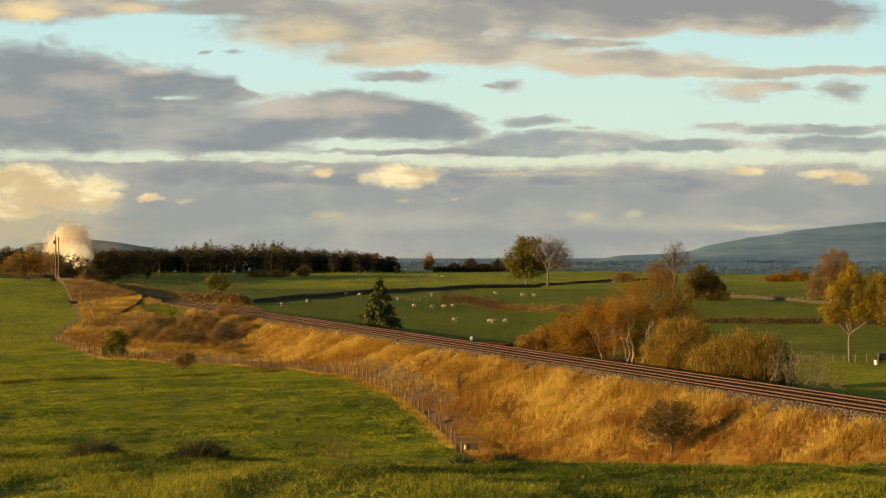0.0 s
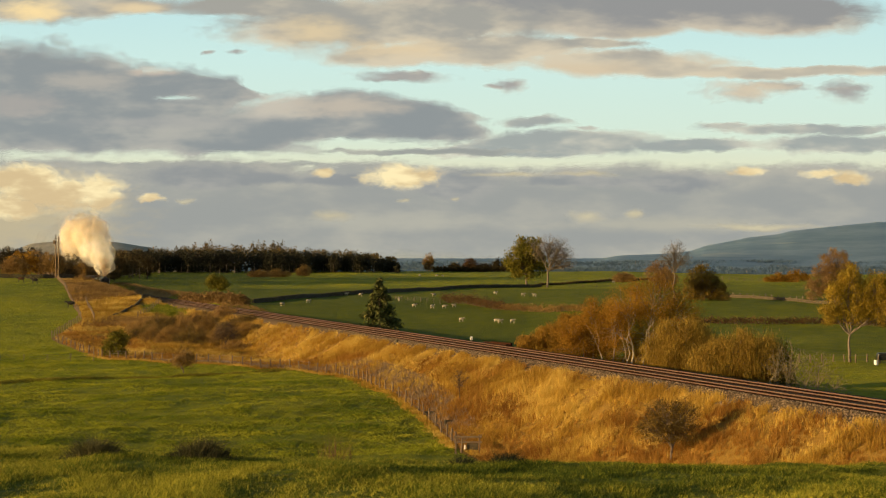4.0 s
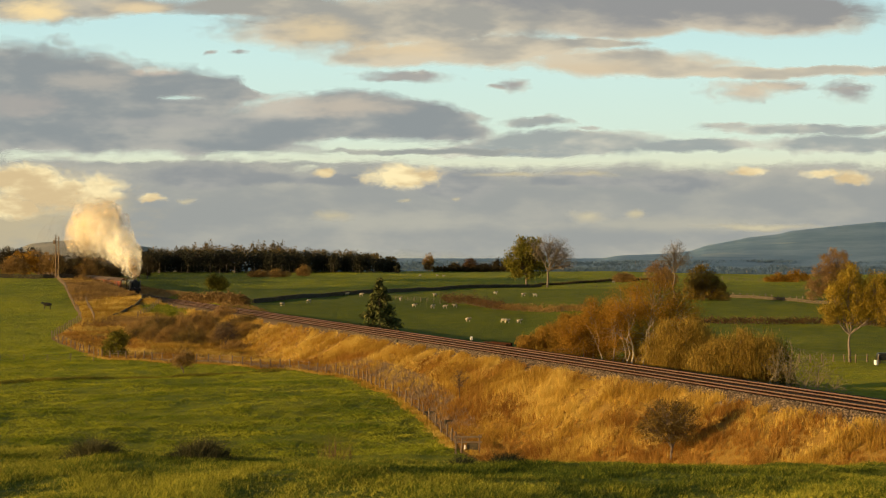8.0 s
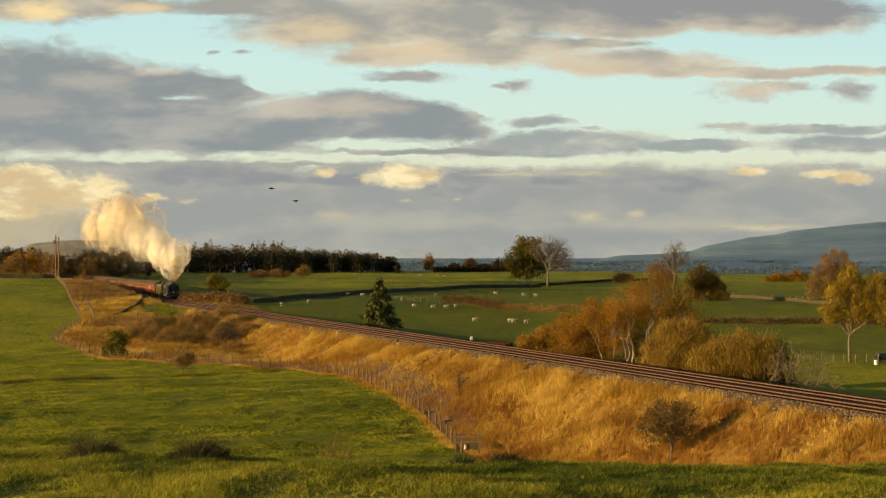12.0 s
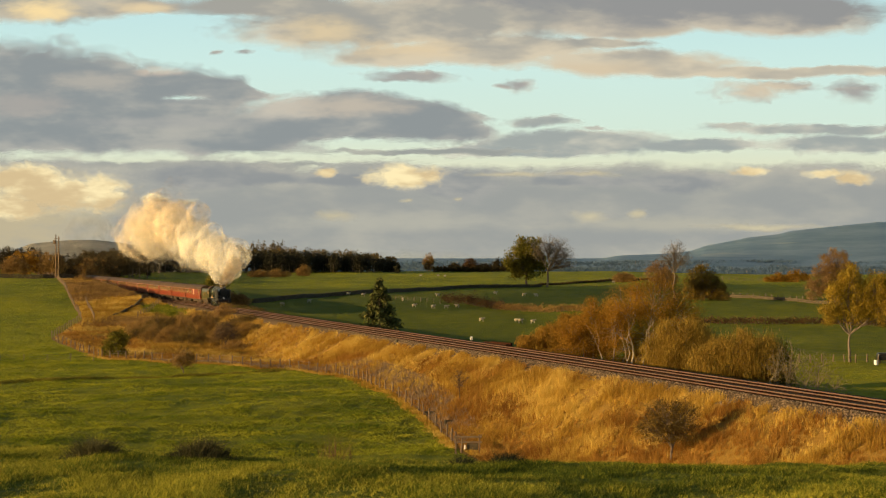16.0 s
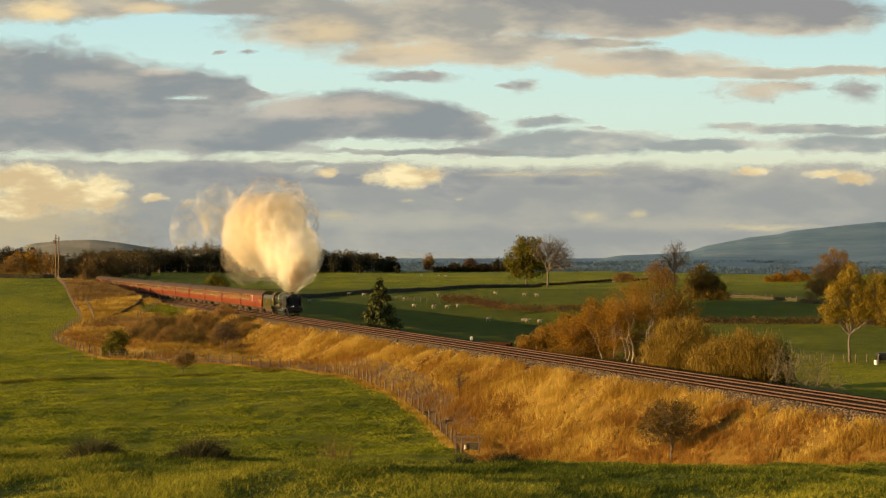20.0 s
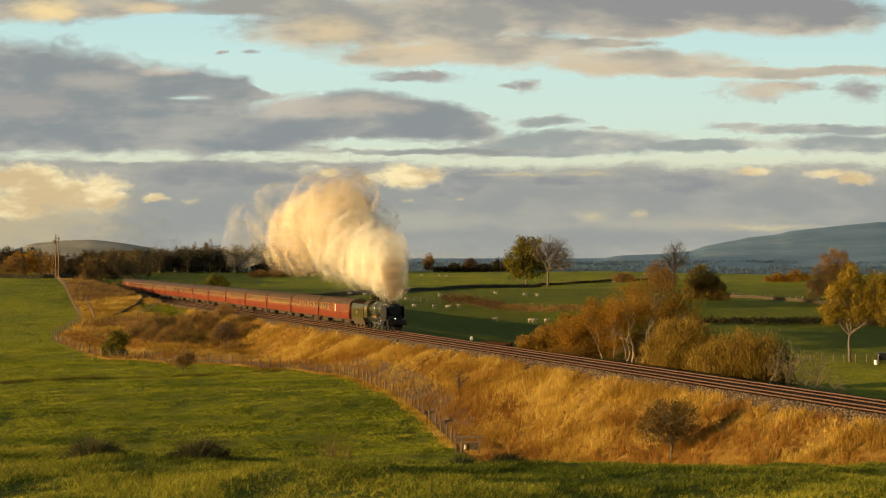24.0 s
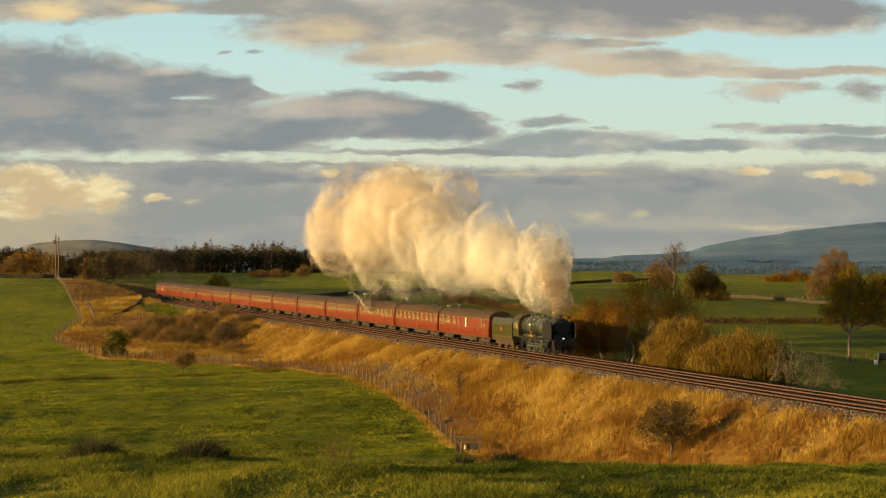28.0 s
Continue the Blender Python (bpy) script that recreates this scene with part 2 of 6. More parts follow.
M_GROUND = make_ground_material()
M_BALLAST = plain("ballast", (0.03, 0.02, 0.012), (0.19, 0.13, 0.072), 3.2, 0.95, bump=1.0, spec=0.05)
# Browner and less pale than the shoulder's ballast.
M_BALLAST_BED = plain("bed_ballast", (0.045, 0.025, 0.010), (0.135, 0.08, 0.036), 5.0, 1.0, bump=1.0, spec=0.05)
M_RAIL = plain("rail_steel", (0.11, 0.058, 0.034), (0.19, 0.11, 0.068), 1.2, 0.55, 0.2)
M_SLEEPER = plain("sleeper_timber", (0.022, 0.008, 0.003), (0.055, 0.021, 0.009), 2.0, 0.95, spec=0.05)
M_POST = plain("weathered_timber", (0.085, 0.057, 0.034), (0.24, 0.17, 0.105), 4.0, 0.9, bump=0.4)
M_WIRE = plain("fence_wire", (0.12, 0.11, 0.10), (0.2, 0.19, 0.18), 8.0, 0.5, 0.8)
M_STONE = plain("field_stone", (0.04, 0.033, 0.02), (0.12, 0.095, 0.058), 1.6, 0.95, bump=0.8)
M_MAROON = plain("maroon_coach_paint", (0.15, 0.024, 0.007), (0.205, 0.039, 0.011), 0.8, 0.34, spec=0.5)
M_ROOF = plain("sooty_coach_roof", (0.042, 0.024, 0.012), (0.085, 0.05, 0.026), 0.7, 0.75)
M_FRAME = plain("black_underframe", (0.022, 0.015, 0.010), (0.10, 0.066, 0.04), 1.6, 0.7)
M_LINING = plain("gold_lining", (0.20, 0.10, 0.018), (0.28, 0.15, 0.028), 5.0, 0.5)
# Pale tan patches in the glass colour stand in for reflections.
M_GLASS = plain("coach_window_glass", (0.03, 0.02, 0.012), (0.42, 0.28, 0.14), 0.6, 0.08, spec=0.9)
# Cream colour that stands in for the brake coach's lit window.
M_LIT_WINDOW = plain("lit_window_cream", (0.6, 0.53, 0.38), (0.72, 0.66, 0.5), 2.0, 0.6)
M_GREEN = plain("loco_green_paint", (0.04, 0.048, 0.030), (0.085, 0.095, 0.066), 0.9, 0.12, spec=1.0)
M_TENDER = plain("tender_green_paint", (0.040, 0.038, 0.008), (0.06, 0.054, 0.012), 0.9, 0.35, spec=0.5)
M_BLACK = plain("loco_black_paint", (0.010, 0.010, 0.011), (0.028, 0.026, 0.024), 1.5, 0.42)
M_STEEL = plain("bright_steel", (0.30, 0.28, 0.25), (0.48, 0.45, 0.40), 3.0, 0.3, 0.9)
M_COAL = plain("coal", (0.012, 0.012, 0.012), (0.05, 0.048, 0.045), 4.0, 0.6, bump=1.0)
M_RED = plain("buffer_beam_red", (0.016, 0.007, 0.006), (0.03, 0.011, 0.009), 2.0, 0.5)
M_BARK = plain("tree_bark", (0.09, 0.065, 0.045), (0.24, 0.19, 0.14), 2.0, 0.9, bump=0.7)
M_TWIG_GREY = plain("grey_twig", (0.14, 0.11, 0.062), (0.26, 0.205, 0.12), 2.0, 0.9)
M_TWIG = plain("bare_twig", (0.05, 0.032, 0.02), (0.12, 0.08, 0.05), 2.0, 0.9)
M_HEAD = Nodes("lamp_glow")
M_HEAD.bsdf.inputs["Emission Color"].default_value = (1.0, 0.93, 0.8, 1)
M_HEAD.bsdf.inputs["Emission Strength"].default_value = 0.8
M_HEAD = M_HEAD.done((0.8, 0.8, 0.75), 0.3)
L_OLIVE = foliage("olive_leaves", (0.08, 0.08, 0.010), (0.165, 0.145, 0.017), (0.29, 0.235, 0.03), 0.5)
L_RUST = foliage("rust_leaves", (0.15, 0.078, 0.010), (0.30, 0.155, 0.016), (0.48, 0.265, 0.03), 0.5)
L_GOLD = foliage("gold_leaves", (0.17, 0.125, 0.012), (0.30, 0.20, 0.018), (0.42, 0.29, 0.03))
L_WILLOW = foliage("willow_leaves", (0.19, 0.12, 0.02), (0.31, 0.20, 0.03), (0.43, 0.29, 0.05), 0.5)
L_FIR = foliage("fir_needles", (0.040, 0.048, 0.012), (0.075, 0.085, 0.020), (0.15, 0.14, 0.036), 0.25)
L_WOOD = foliage("far_wood_leaves", (0.024, 0.019, 0.006), (0.048, 0.035, 0.011), (0.11, 0.07, 0.02), 0.2, 0.03, 0.6)
L_RUSTY = foliage("rust_and_straw_leaves", (0.17, 0.085, 0.012), (0.32, 0.18, 0.022), (0.45, 0.28, 0.04), 0.5)
M_BIRCH = plain("white_birch_bark", (0.16, 0.12, 0.08), (0.44, 0.36, 0.26), 1.2, 0.85, bump=0.3)
L_PLUM = foliage("purple_brown_twigs", (0.15, 0.085, 0.030), (0.25, 0.148, 0.055), (0.37, 0.23, 0.09), 0.4)
# Shade low in the wood, put into near-black leaves.
L_WOOD_SHADE = foliage("shaded_wood_leaves", (0.010, 0.011, 0.005), (0.020, 0.019, 0.008), (0.034, 0.030, 0.012), 0.1, 0.03, 0.5)
# Blue distance haze, put into the leaf colour.
L_HAZE = foliage("haze_tinted_far_trees", (0.075, 0.115, 0.15), (0.095, 0.14, 0.175), (0.12, 0.165, 0.195), 0.5)
M_TWIG_PINK = plain("purple_grey_twig", (0.085, 0.064, 0.044), (0.21, 0.165, 0.115), 2.0, 0.9)
L_OLIVE_BROWN = foliage("olive_brown_leaves", (0.10, 0.072, 0.015), (0.20, 0.14, 0.026), (0.34, 0.22, 0.045), 0.5)
L_CROWN = foliage("far_crown_leaves", (0.055, 0.042, 0.014), (0.10, 0.072, 0.022), (0.17, 0.115, 0.036), 0.3, 0.02, 0.6)
L_STALK = foliage("grey_brown_stalks", (0.15, 0.10, 0.055), (0.25, 0.17, 0.10), (0.36, 0.26, 0.16), 0.4)
M_BALLAST_STONE = Nodes("ballast_stone")
M_BALLAST_STONE = M_BALLAST_STONE.done(M_BALLAST_STONE.ramp(M_BALLAST_STONE.island(), (0.1, (0.04, 0.028, 0.018)), (0.9, (0.26, 0.185, 0.115))), 0.95)
L_PASTURE = foliage("pasture_blades", (0.09, 0.125, 0.005), (0.225, 0.245, 0.010), (0.40, 0.37, 0.028), 0.35, 0.12, 0.5)
L_DUN = foliage("dun_leaves", (0.075, 0.052, 0.014), (0.15, 0.10, 0.026), (0.26, 0.17, 0.045), 0.45)
L_RUSSET = foliage("russet_grass", (0.17, 0.075, 0.012), (0.30, 0.145, 0.022), (0.44, 0.24, 0.045), 0.45, 0.2, 0.5)
L_BROWN = foliage("brown_twigs", (0.17, 0.10, 0.028), (0.28, 0.17, 0.05), (0.40, 0.25, 0.08), 0.4)
L_HAW = foliage("dark_red_leaves", (0.065, 0.036, 0.015), (0.11, 0.06, 0.023), (0.17, 0.095, 0.034), 0.4)
L_STRAW = foliage("straw_blades", (0.26, 0.142, 0.018), (0.46, 0.285, 0.042), (0.66, 0.47, 0.11), 0.45, 0.16, 0.6)
L_GRASS = foliage("grass_blades", (0.045, 0.075, 0.004), (0.15, 0.17, 0.008), (0.37, 0.34, 0.028), 0.3, 0.5, 0.35)
L_TURF = foliage("turf_blades", (0.022, 0.045, 0.003), (0.11, 0.135, 0.007), (0.46, 0.40, 0.04), 0.3, 0.5, 0.4)
M_WOOL = plain("wool", (0.30, 0.25, 0.17), (0.48, 0.41, 0.30), 6.0, 0.95)
M_FACE = plain("dark_hide", (0.02, 0.016, 0.012), (0.05, 0.04, 0.03), 4.0, 0.8)
M_HIDE_RED = plain("brown_hide", (0.10, 0.045, 0.02), (0.16, 0.075, 0.035), 3.0, 0.85)
M_WHITE = plain("white_paint", (0.66, 0.64, 0.58), (0.8, 0.78, 0.72), 5.0, 0.6)


# ---- ground: one sheet to the horizon ----
def build_ground():
    ang = np.radians(np.concatenate((np.arange(-180, -15, 5.0), np.arange(-15, 15.01, 0.125), np.arange(20, 180, 5.0))))
    rad = [0.0, 2.0]
    while rad[-1] < 4480:
        rad.append(rad[-1] * (1.0096 if rad[-1] < 150 else 1.003 if rad[-1] < 310 else 1.005 if rad[-1] < 560 else 1.011))
    rad = np.array(rad)
    A, R = np.meshgrid(ang, rad)
    X, Y = R * np.sin(A), R * np.cos(A)
    Z = land(X, Y)
    nr, na = X.shape
    idx = np.arange(nr * na).reshape(nr, na)
    nxt = np.roll(idx, -1, axis=1)
    f = np.stack((idx[:-1], nxt[:-1], nxt[1:], idx[1:]), -1).reshape(-1, 4)
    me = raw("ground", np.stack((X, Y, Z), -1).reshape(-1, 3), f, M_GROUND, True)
    px, py = X - O[0], Y - O[1]
    s, d = px * T[0] + py * T[1], px * N[0] + py * N[1]
    fd = np.interp(s, FENCE_S, FENCE_D)
    edge = 0.5 + np.clip((fd - d) / 1.2, -0.5, 0.5)
    dry = np.where(d > 0, edge, np.clip((d + 7.5) / 2, 0, 1) * np.interp(s, (40, 90), (1, 0.2))) * (s > -160) * (s < 620)
    stony = np.exp(-((fd - 2.2 - d) / 1.5) ** 2) * np.interp(s, (-45, -20, 70, 100), (0.3, 1, 1, 0)) * (d > 7)
    # How far the haze colour takes over, growing with distance.
    hazed_moor = np.clip((Y - 1100) / 900, 0, 1)
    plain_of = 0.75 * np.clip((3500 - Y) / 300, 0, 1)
    hazed_moor = np.where((Y < 2300) & (X < 0), np.clip((Y - 1050) / 300, 0, 1), hazed_moor)
    ridge_haze = ((Y < 2300) & (X < 0)) * np.clip((Y - 1050) / 300, 0, 1)
    green_spot = np.exp(-((s - 192) / 20) ** 2 - ((d - 9.5) / 4.0) ** 2)
    dry = dry * (1 - np.clip(1.6 * green_spot, 0, 1))
    dry = np.maximum(dry, np.exp(-((s - 318) / 42) ** 4) * np.clip((d + 9.5) / 2, 0, 1) * (d < 0))
    dull = np.interp(s, (90, 130, 170, 182, 226, 240, 560), (0.15, 1, 1, 0.1, 0.1, 1, 1))
    # Shade beyond the line and by the wood, painted as darker green.
    field_shade = np.clip((-d - 7) / 3, 0, 1) * np.clip((230 + d) / 20, 0, 1) * np.clip((Y - 258) / 20, 0, 1) * np.clip((560 - Y) / 30, 0, 1) * (0.72 + 0.28 * np.clip((62 + d) / 8, 0, 1))
    field_shade = np.maximum(field_shade, 0.85 * (d < -8) * (Y > 500) * (Y < 1000) * np.clip((-0.08 - X / np.maximum(Y, 1)) / 0.02, 0, 1))
    # The hollow and the brow are darkened a little too.
    field_shade = np.maximum(field_shade, (d > fd) * (0.22 * np.clip((Y - 120) / 20, 0, 1) * np.clip((232 - Y) / 40, 0, 1) + 0.4 * (Y < 60)))
    # The hill pasture that gets the painted sunlight.
    sunlit_hill = (d > fd) * np.clip((Y - 228) / 15, 0, 1) * np.clip((430 - Y) / 80, 0, 1)
    for nm, val in (("sunlit_hill", sunlit_hill), ("field_shade", field_shade), ("dry", dry), ("stony", stony), ("hazed_moor", hazed_moor), ("dull", dull), ("plain", plain_of), ("ridge_haze", ridge_haze)):
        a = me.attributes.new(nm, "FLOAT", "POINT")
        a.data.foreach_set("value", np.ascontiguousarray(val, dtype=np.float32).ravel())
    return tagged(new("ground", me), "rolling green pasture with a straw-coloured railway bank", "ground", kind="structure")


build_ground()


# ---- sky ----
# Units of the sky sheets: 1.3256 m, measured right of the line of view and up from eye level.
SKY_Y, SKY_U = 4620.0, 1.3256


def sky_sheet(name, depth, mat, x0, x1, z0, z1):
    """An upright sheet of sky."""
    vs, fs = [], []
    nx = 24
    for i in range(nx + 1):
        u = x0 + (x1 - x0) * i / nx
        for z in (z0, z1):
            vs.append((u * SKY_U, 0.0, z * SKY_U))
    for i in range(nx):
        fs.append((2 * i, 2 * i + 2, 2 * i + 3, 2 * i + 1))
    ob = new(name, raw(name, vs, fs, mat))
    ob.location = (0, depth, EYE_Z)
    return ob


SKY_GAIN = 0.625


def glow(r, g, b):
    return tuple(c * SKY_GAIN for c in lin(r, g, b)[:3]) + (1.0,)


def sky_base_material():
    k = Nodes("open_sky")
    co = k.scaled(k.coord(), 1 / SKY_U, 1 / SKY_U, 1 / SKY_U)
    sep = k.put("SeparateXYZ")
    k.link(co, sep.inputs[0])
    h = k.math("DIVIDE", sep.outputs[2], 500.0)
    col = k.ramp(h, (0.0, glow(168, 166, 150)), (0.27, glow(200, 200, 176)), (0.33, glow(222, 226, 198)), (0.46, glow(212, 232, 216)),
                 (0.7, glow(204, 233, 226)), (0.95, glow(190, 226, 228)))
    em = k.put("Emission")
    k.link(col, em.inputs[0])
    k.link(em.outputs[0], k.out.inputs[0])
    return k.m


def cloud_material(name, clouds, stretch, amp, soft, shade, light, warm=None, seed=0.0, size=1.0, relief=0.75, ragged=1.0, rise=None, holes=()):
    """Clouds about the given centres (x, z, half width, half height), ragged by noise and lit from the upper left."""
    k = Nodes(name)
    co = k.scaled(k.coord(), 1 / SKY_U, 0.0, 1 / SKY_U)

    def moved(v, x, y, z):
        sh = k.put("VectorMath", operation="ADD")
        k.link(v, sh.inputs[0])
        sh.inputs[1].default_value = (x, y, z)
        return sh.outputs[0]

    def oval(v, x, z, rx, rz):
        b = k.put("VectorMath", operation="MULTIPLY")
        k.link(moved(v, -x, 0, -z), b.inputs[0])
        b.inputs[1].default_value = (1 / rx, 0, 1 / rz)
        c = k.put("VectorMath", operation="LENGTH")
        k.link(b.outputs[0], c.inputs[0])
        return k.math("SUBTRACT", 1.0, c.outputs["Value"])

    def warped(v):
        for scale, wide, tall in ((0.011, 110.0, 34.0), (0.045, 34.0, 14.0)):
            n = k.put("TexNoise")
            n.inputs["Scale"].default_value = scale / size
            n.inputs["Detail"].default_value = 3.0
            k.link(k.scaled(moved(v, seed * 211.0, seed * 17.0, 90.0), 0.6, 1, 1), n.inputs["Vector"])
            a = k.put("VectorMath", operation="SUBTRACT")
            k.link(n.outputs["Color"], a.inputs[0])
            a.inputs[1].default_value = (0.5, 0.5, 0.5)
            b = k.put("VectorMath", operation="MULTIPLY")
            k.link(a.outputs[0], b.inputs[0])
            b.inputs[1].default_value = (wide * ragged * size, 0, tall * ragged * size)
            c = k.put("VectorMath", operation="ADD")
            k.link(v, c.inputs[0])
            k.link(b.outputs[0], c.inputs[1])
            v = c.outputs[0]
        return v

    def density(v):
        v = warped(v)
        st = k.scaled(moved(v, seed * 731.0, seed * 57.0, seed * 319.0), 1.0 / stretch, 1, 1)
        n1 = k.noise(st, 0.014 / size, 8.0, 0.60, 0.4)
        n2 = k.noise(st, 0.05 / size, 6.0, 0.62, 0.5)
        field = None
        for c in clouds:
            m = oval(v, *c)
            field = m if field is None else k.math("SMOOTH_MAX", field, m, 0.25)
        for h in holes:
            field = k.math("SUBTRACT", field, k.math("MULTIPLY", k.math("MAXIMUM", oval(v, *h), 0.0), 0.8))
        nz = k.math("ADD", k.math("MULTIPLY", k.math("SUBTRACT", n1, 0.5), amp), k.math("MULTIPLY", k.math("SUBTRACT", n2, 0.5), amp * 0.5))
        return k.math("ADD", field, nz), nz

    dens, nz = density(co)
    slow = k.noise(k.scaled(moved(co, seed * 97.0, 0, seed * 41.0), 0.35, 1, 1), 0.011 / size, 4.0, 0.55)
    veins = k.noise(k.scaled(moved(co, seed * 53.0, 0, seed * 29.0), 0.3, 1, 1), 0.05 / size, 5.0, 0.6)
    alpha = k.step(dens, -0.22, soft)
    rim = k.math("SUBTRACT", 1.0, k.step(dens, -0.15, 0.5))
    tone = k.math("ADD", k.step(slow, 0.38, 0.68), k.math("MULTIPLY", k.math("SUBTRACT", veins, 0.5), 0.7))
    tone = k.math("ADD", k.math("MULTIPLY", tone, relief), k.math("MULTIPLY", rim, 0.35))
    if rise:
        sep = k.put("SeparateXYZ")
        k.link(co, sep.inputs[0])
        tone = k.math("ADD", tone, k.math("MULTIPLY", k.math("SUBTRACT", k.step(k.math("MULTIPLY_ADD", nz, 50.0, sep.outputs[2]), *sorted(rise)), 0.5), 0.9 if rise[0] < rise[1] else -0.9))
    col = k.mix(k.step(tone, 0.0, 1.0), shade, light)
    for *where, tint, share in warm or ():
        near = k.math("ADD", k.math("ADD", oval(co, *where), nz), k.math("MULTIPLY", k.math("SUBTRACT", veins, 0.5), 0.8))
        col = k.mix(k.math("MULTIPLY", k.step(near, 0.0, 0.9), share), col, tint)
    em = k.put("Emission")
    k.link(col, em.inputs[0])
    tr = k.put("BsdfTransparent")
    mx = k.put("MixShader")
    k.link(alpha, mx.inputs[0])
    k.link(tr.outputs[0], mx.inputs[1])
    k.link(em.outputs[0], mx.inputs[2])
    k.link(mx.outputs[0], k.out.inputs[0])
    return k.m


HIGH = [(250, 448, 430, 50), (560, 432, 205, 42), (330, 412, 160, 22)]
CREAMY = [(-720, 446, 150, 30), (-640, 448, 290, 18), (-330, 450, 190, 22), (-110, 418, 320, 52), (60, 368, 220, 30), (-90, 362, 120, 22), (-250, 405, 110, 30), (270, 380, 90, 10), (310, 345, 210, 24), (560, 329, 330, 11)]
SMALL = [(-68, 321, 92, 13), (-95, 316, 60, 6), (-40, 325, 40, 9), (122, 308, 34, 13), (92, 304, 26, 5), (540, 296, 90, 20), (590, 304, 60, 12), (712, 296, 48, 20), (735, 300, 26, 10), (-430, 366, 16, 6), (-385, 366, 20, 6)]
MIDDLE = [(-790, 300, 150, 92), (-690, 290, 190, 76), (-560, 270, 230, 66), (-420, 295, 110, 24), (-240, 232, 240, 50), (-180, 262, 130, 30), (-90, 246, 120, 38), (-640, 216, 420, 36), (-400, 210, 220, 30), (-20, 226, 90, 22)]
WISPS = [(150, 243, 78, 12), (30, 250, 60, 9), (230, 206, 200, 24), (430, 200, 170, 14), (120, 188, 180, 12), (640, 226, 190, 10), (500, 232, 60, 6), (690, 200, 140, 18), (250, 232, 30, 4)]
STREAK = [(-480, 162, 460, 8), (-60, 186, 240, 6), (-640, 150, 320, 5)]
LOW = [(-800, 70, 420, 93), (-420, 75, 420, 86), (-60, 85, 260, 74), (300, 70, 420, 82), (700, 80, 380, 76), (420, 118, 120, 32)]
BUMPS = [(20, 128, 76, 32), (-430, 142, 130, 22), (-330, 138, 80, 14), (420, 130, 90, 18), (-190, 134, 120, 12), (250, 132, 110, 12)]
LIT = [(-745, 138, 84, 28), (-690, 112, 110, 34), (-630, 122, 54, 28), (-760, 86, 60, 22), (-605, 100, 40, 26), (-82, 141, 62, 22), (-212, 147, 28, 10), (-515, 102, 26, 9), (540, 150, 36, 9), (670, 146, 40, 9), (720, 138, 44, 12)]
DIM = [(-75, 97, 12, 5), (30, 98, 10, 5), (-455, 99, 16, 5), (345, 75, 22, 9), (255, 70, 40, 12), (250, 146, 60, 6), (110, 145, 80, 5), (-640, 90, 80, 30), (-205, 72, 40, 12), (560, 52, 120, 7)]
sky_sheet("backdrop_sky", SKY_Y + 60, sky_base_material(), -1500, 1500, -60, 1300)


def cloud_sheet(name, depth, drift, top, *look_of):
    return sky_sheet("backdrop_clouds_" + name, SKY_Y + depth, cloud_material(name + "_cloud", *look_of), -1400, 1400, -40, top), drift


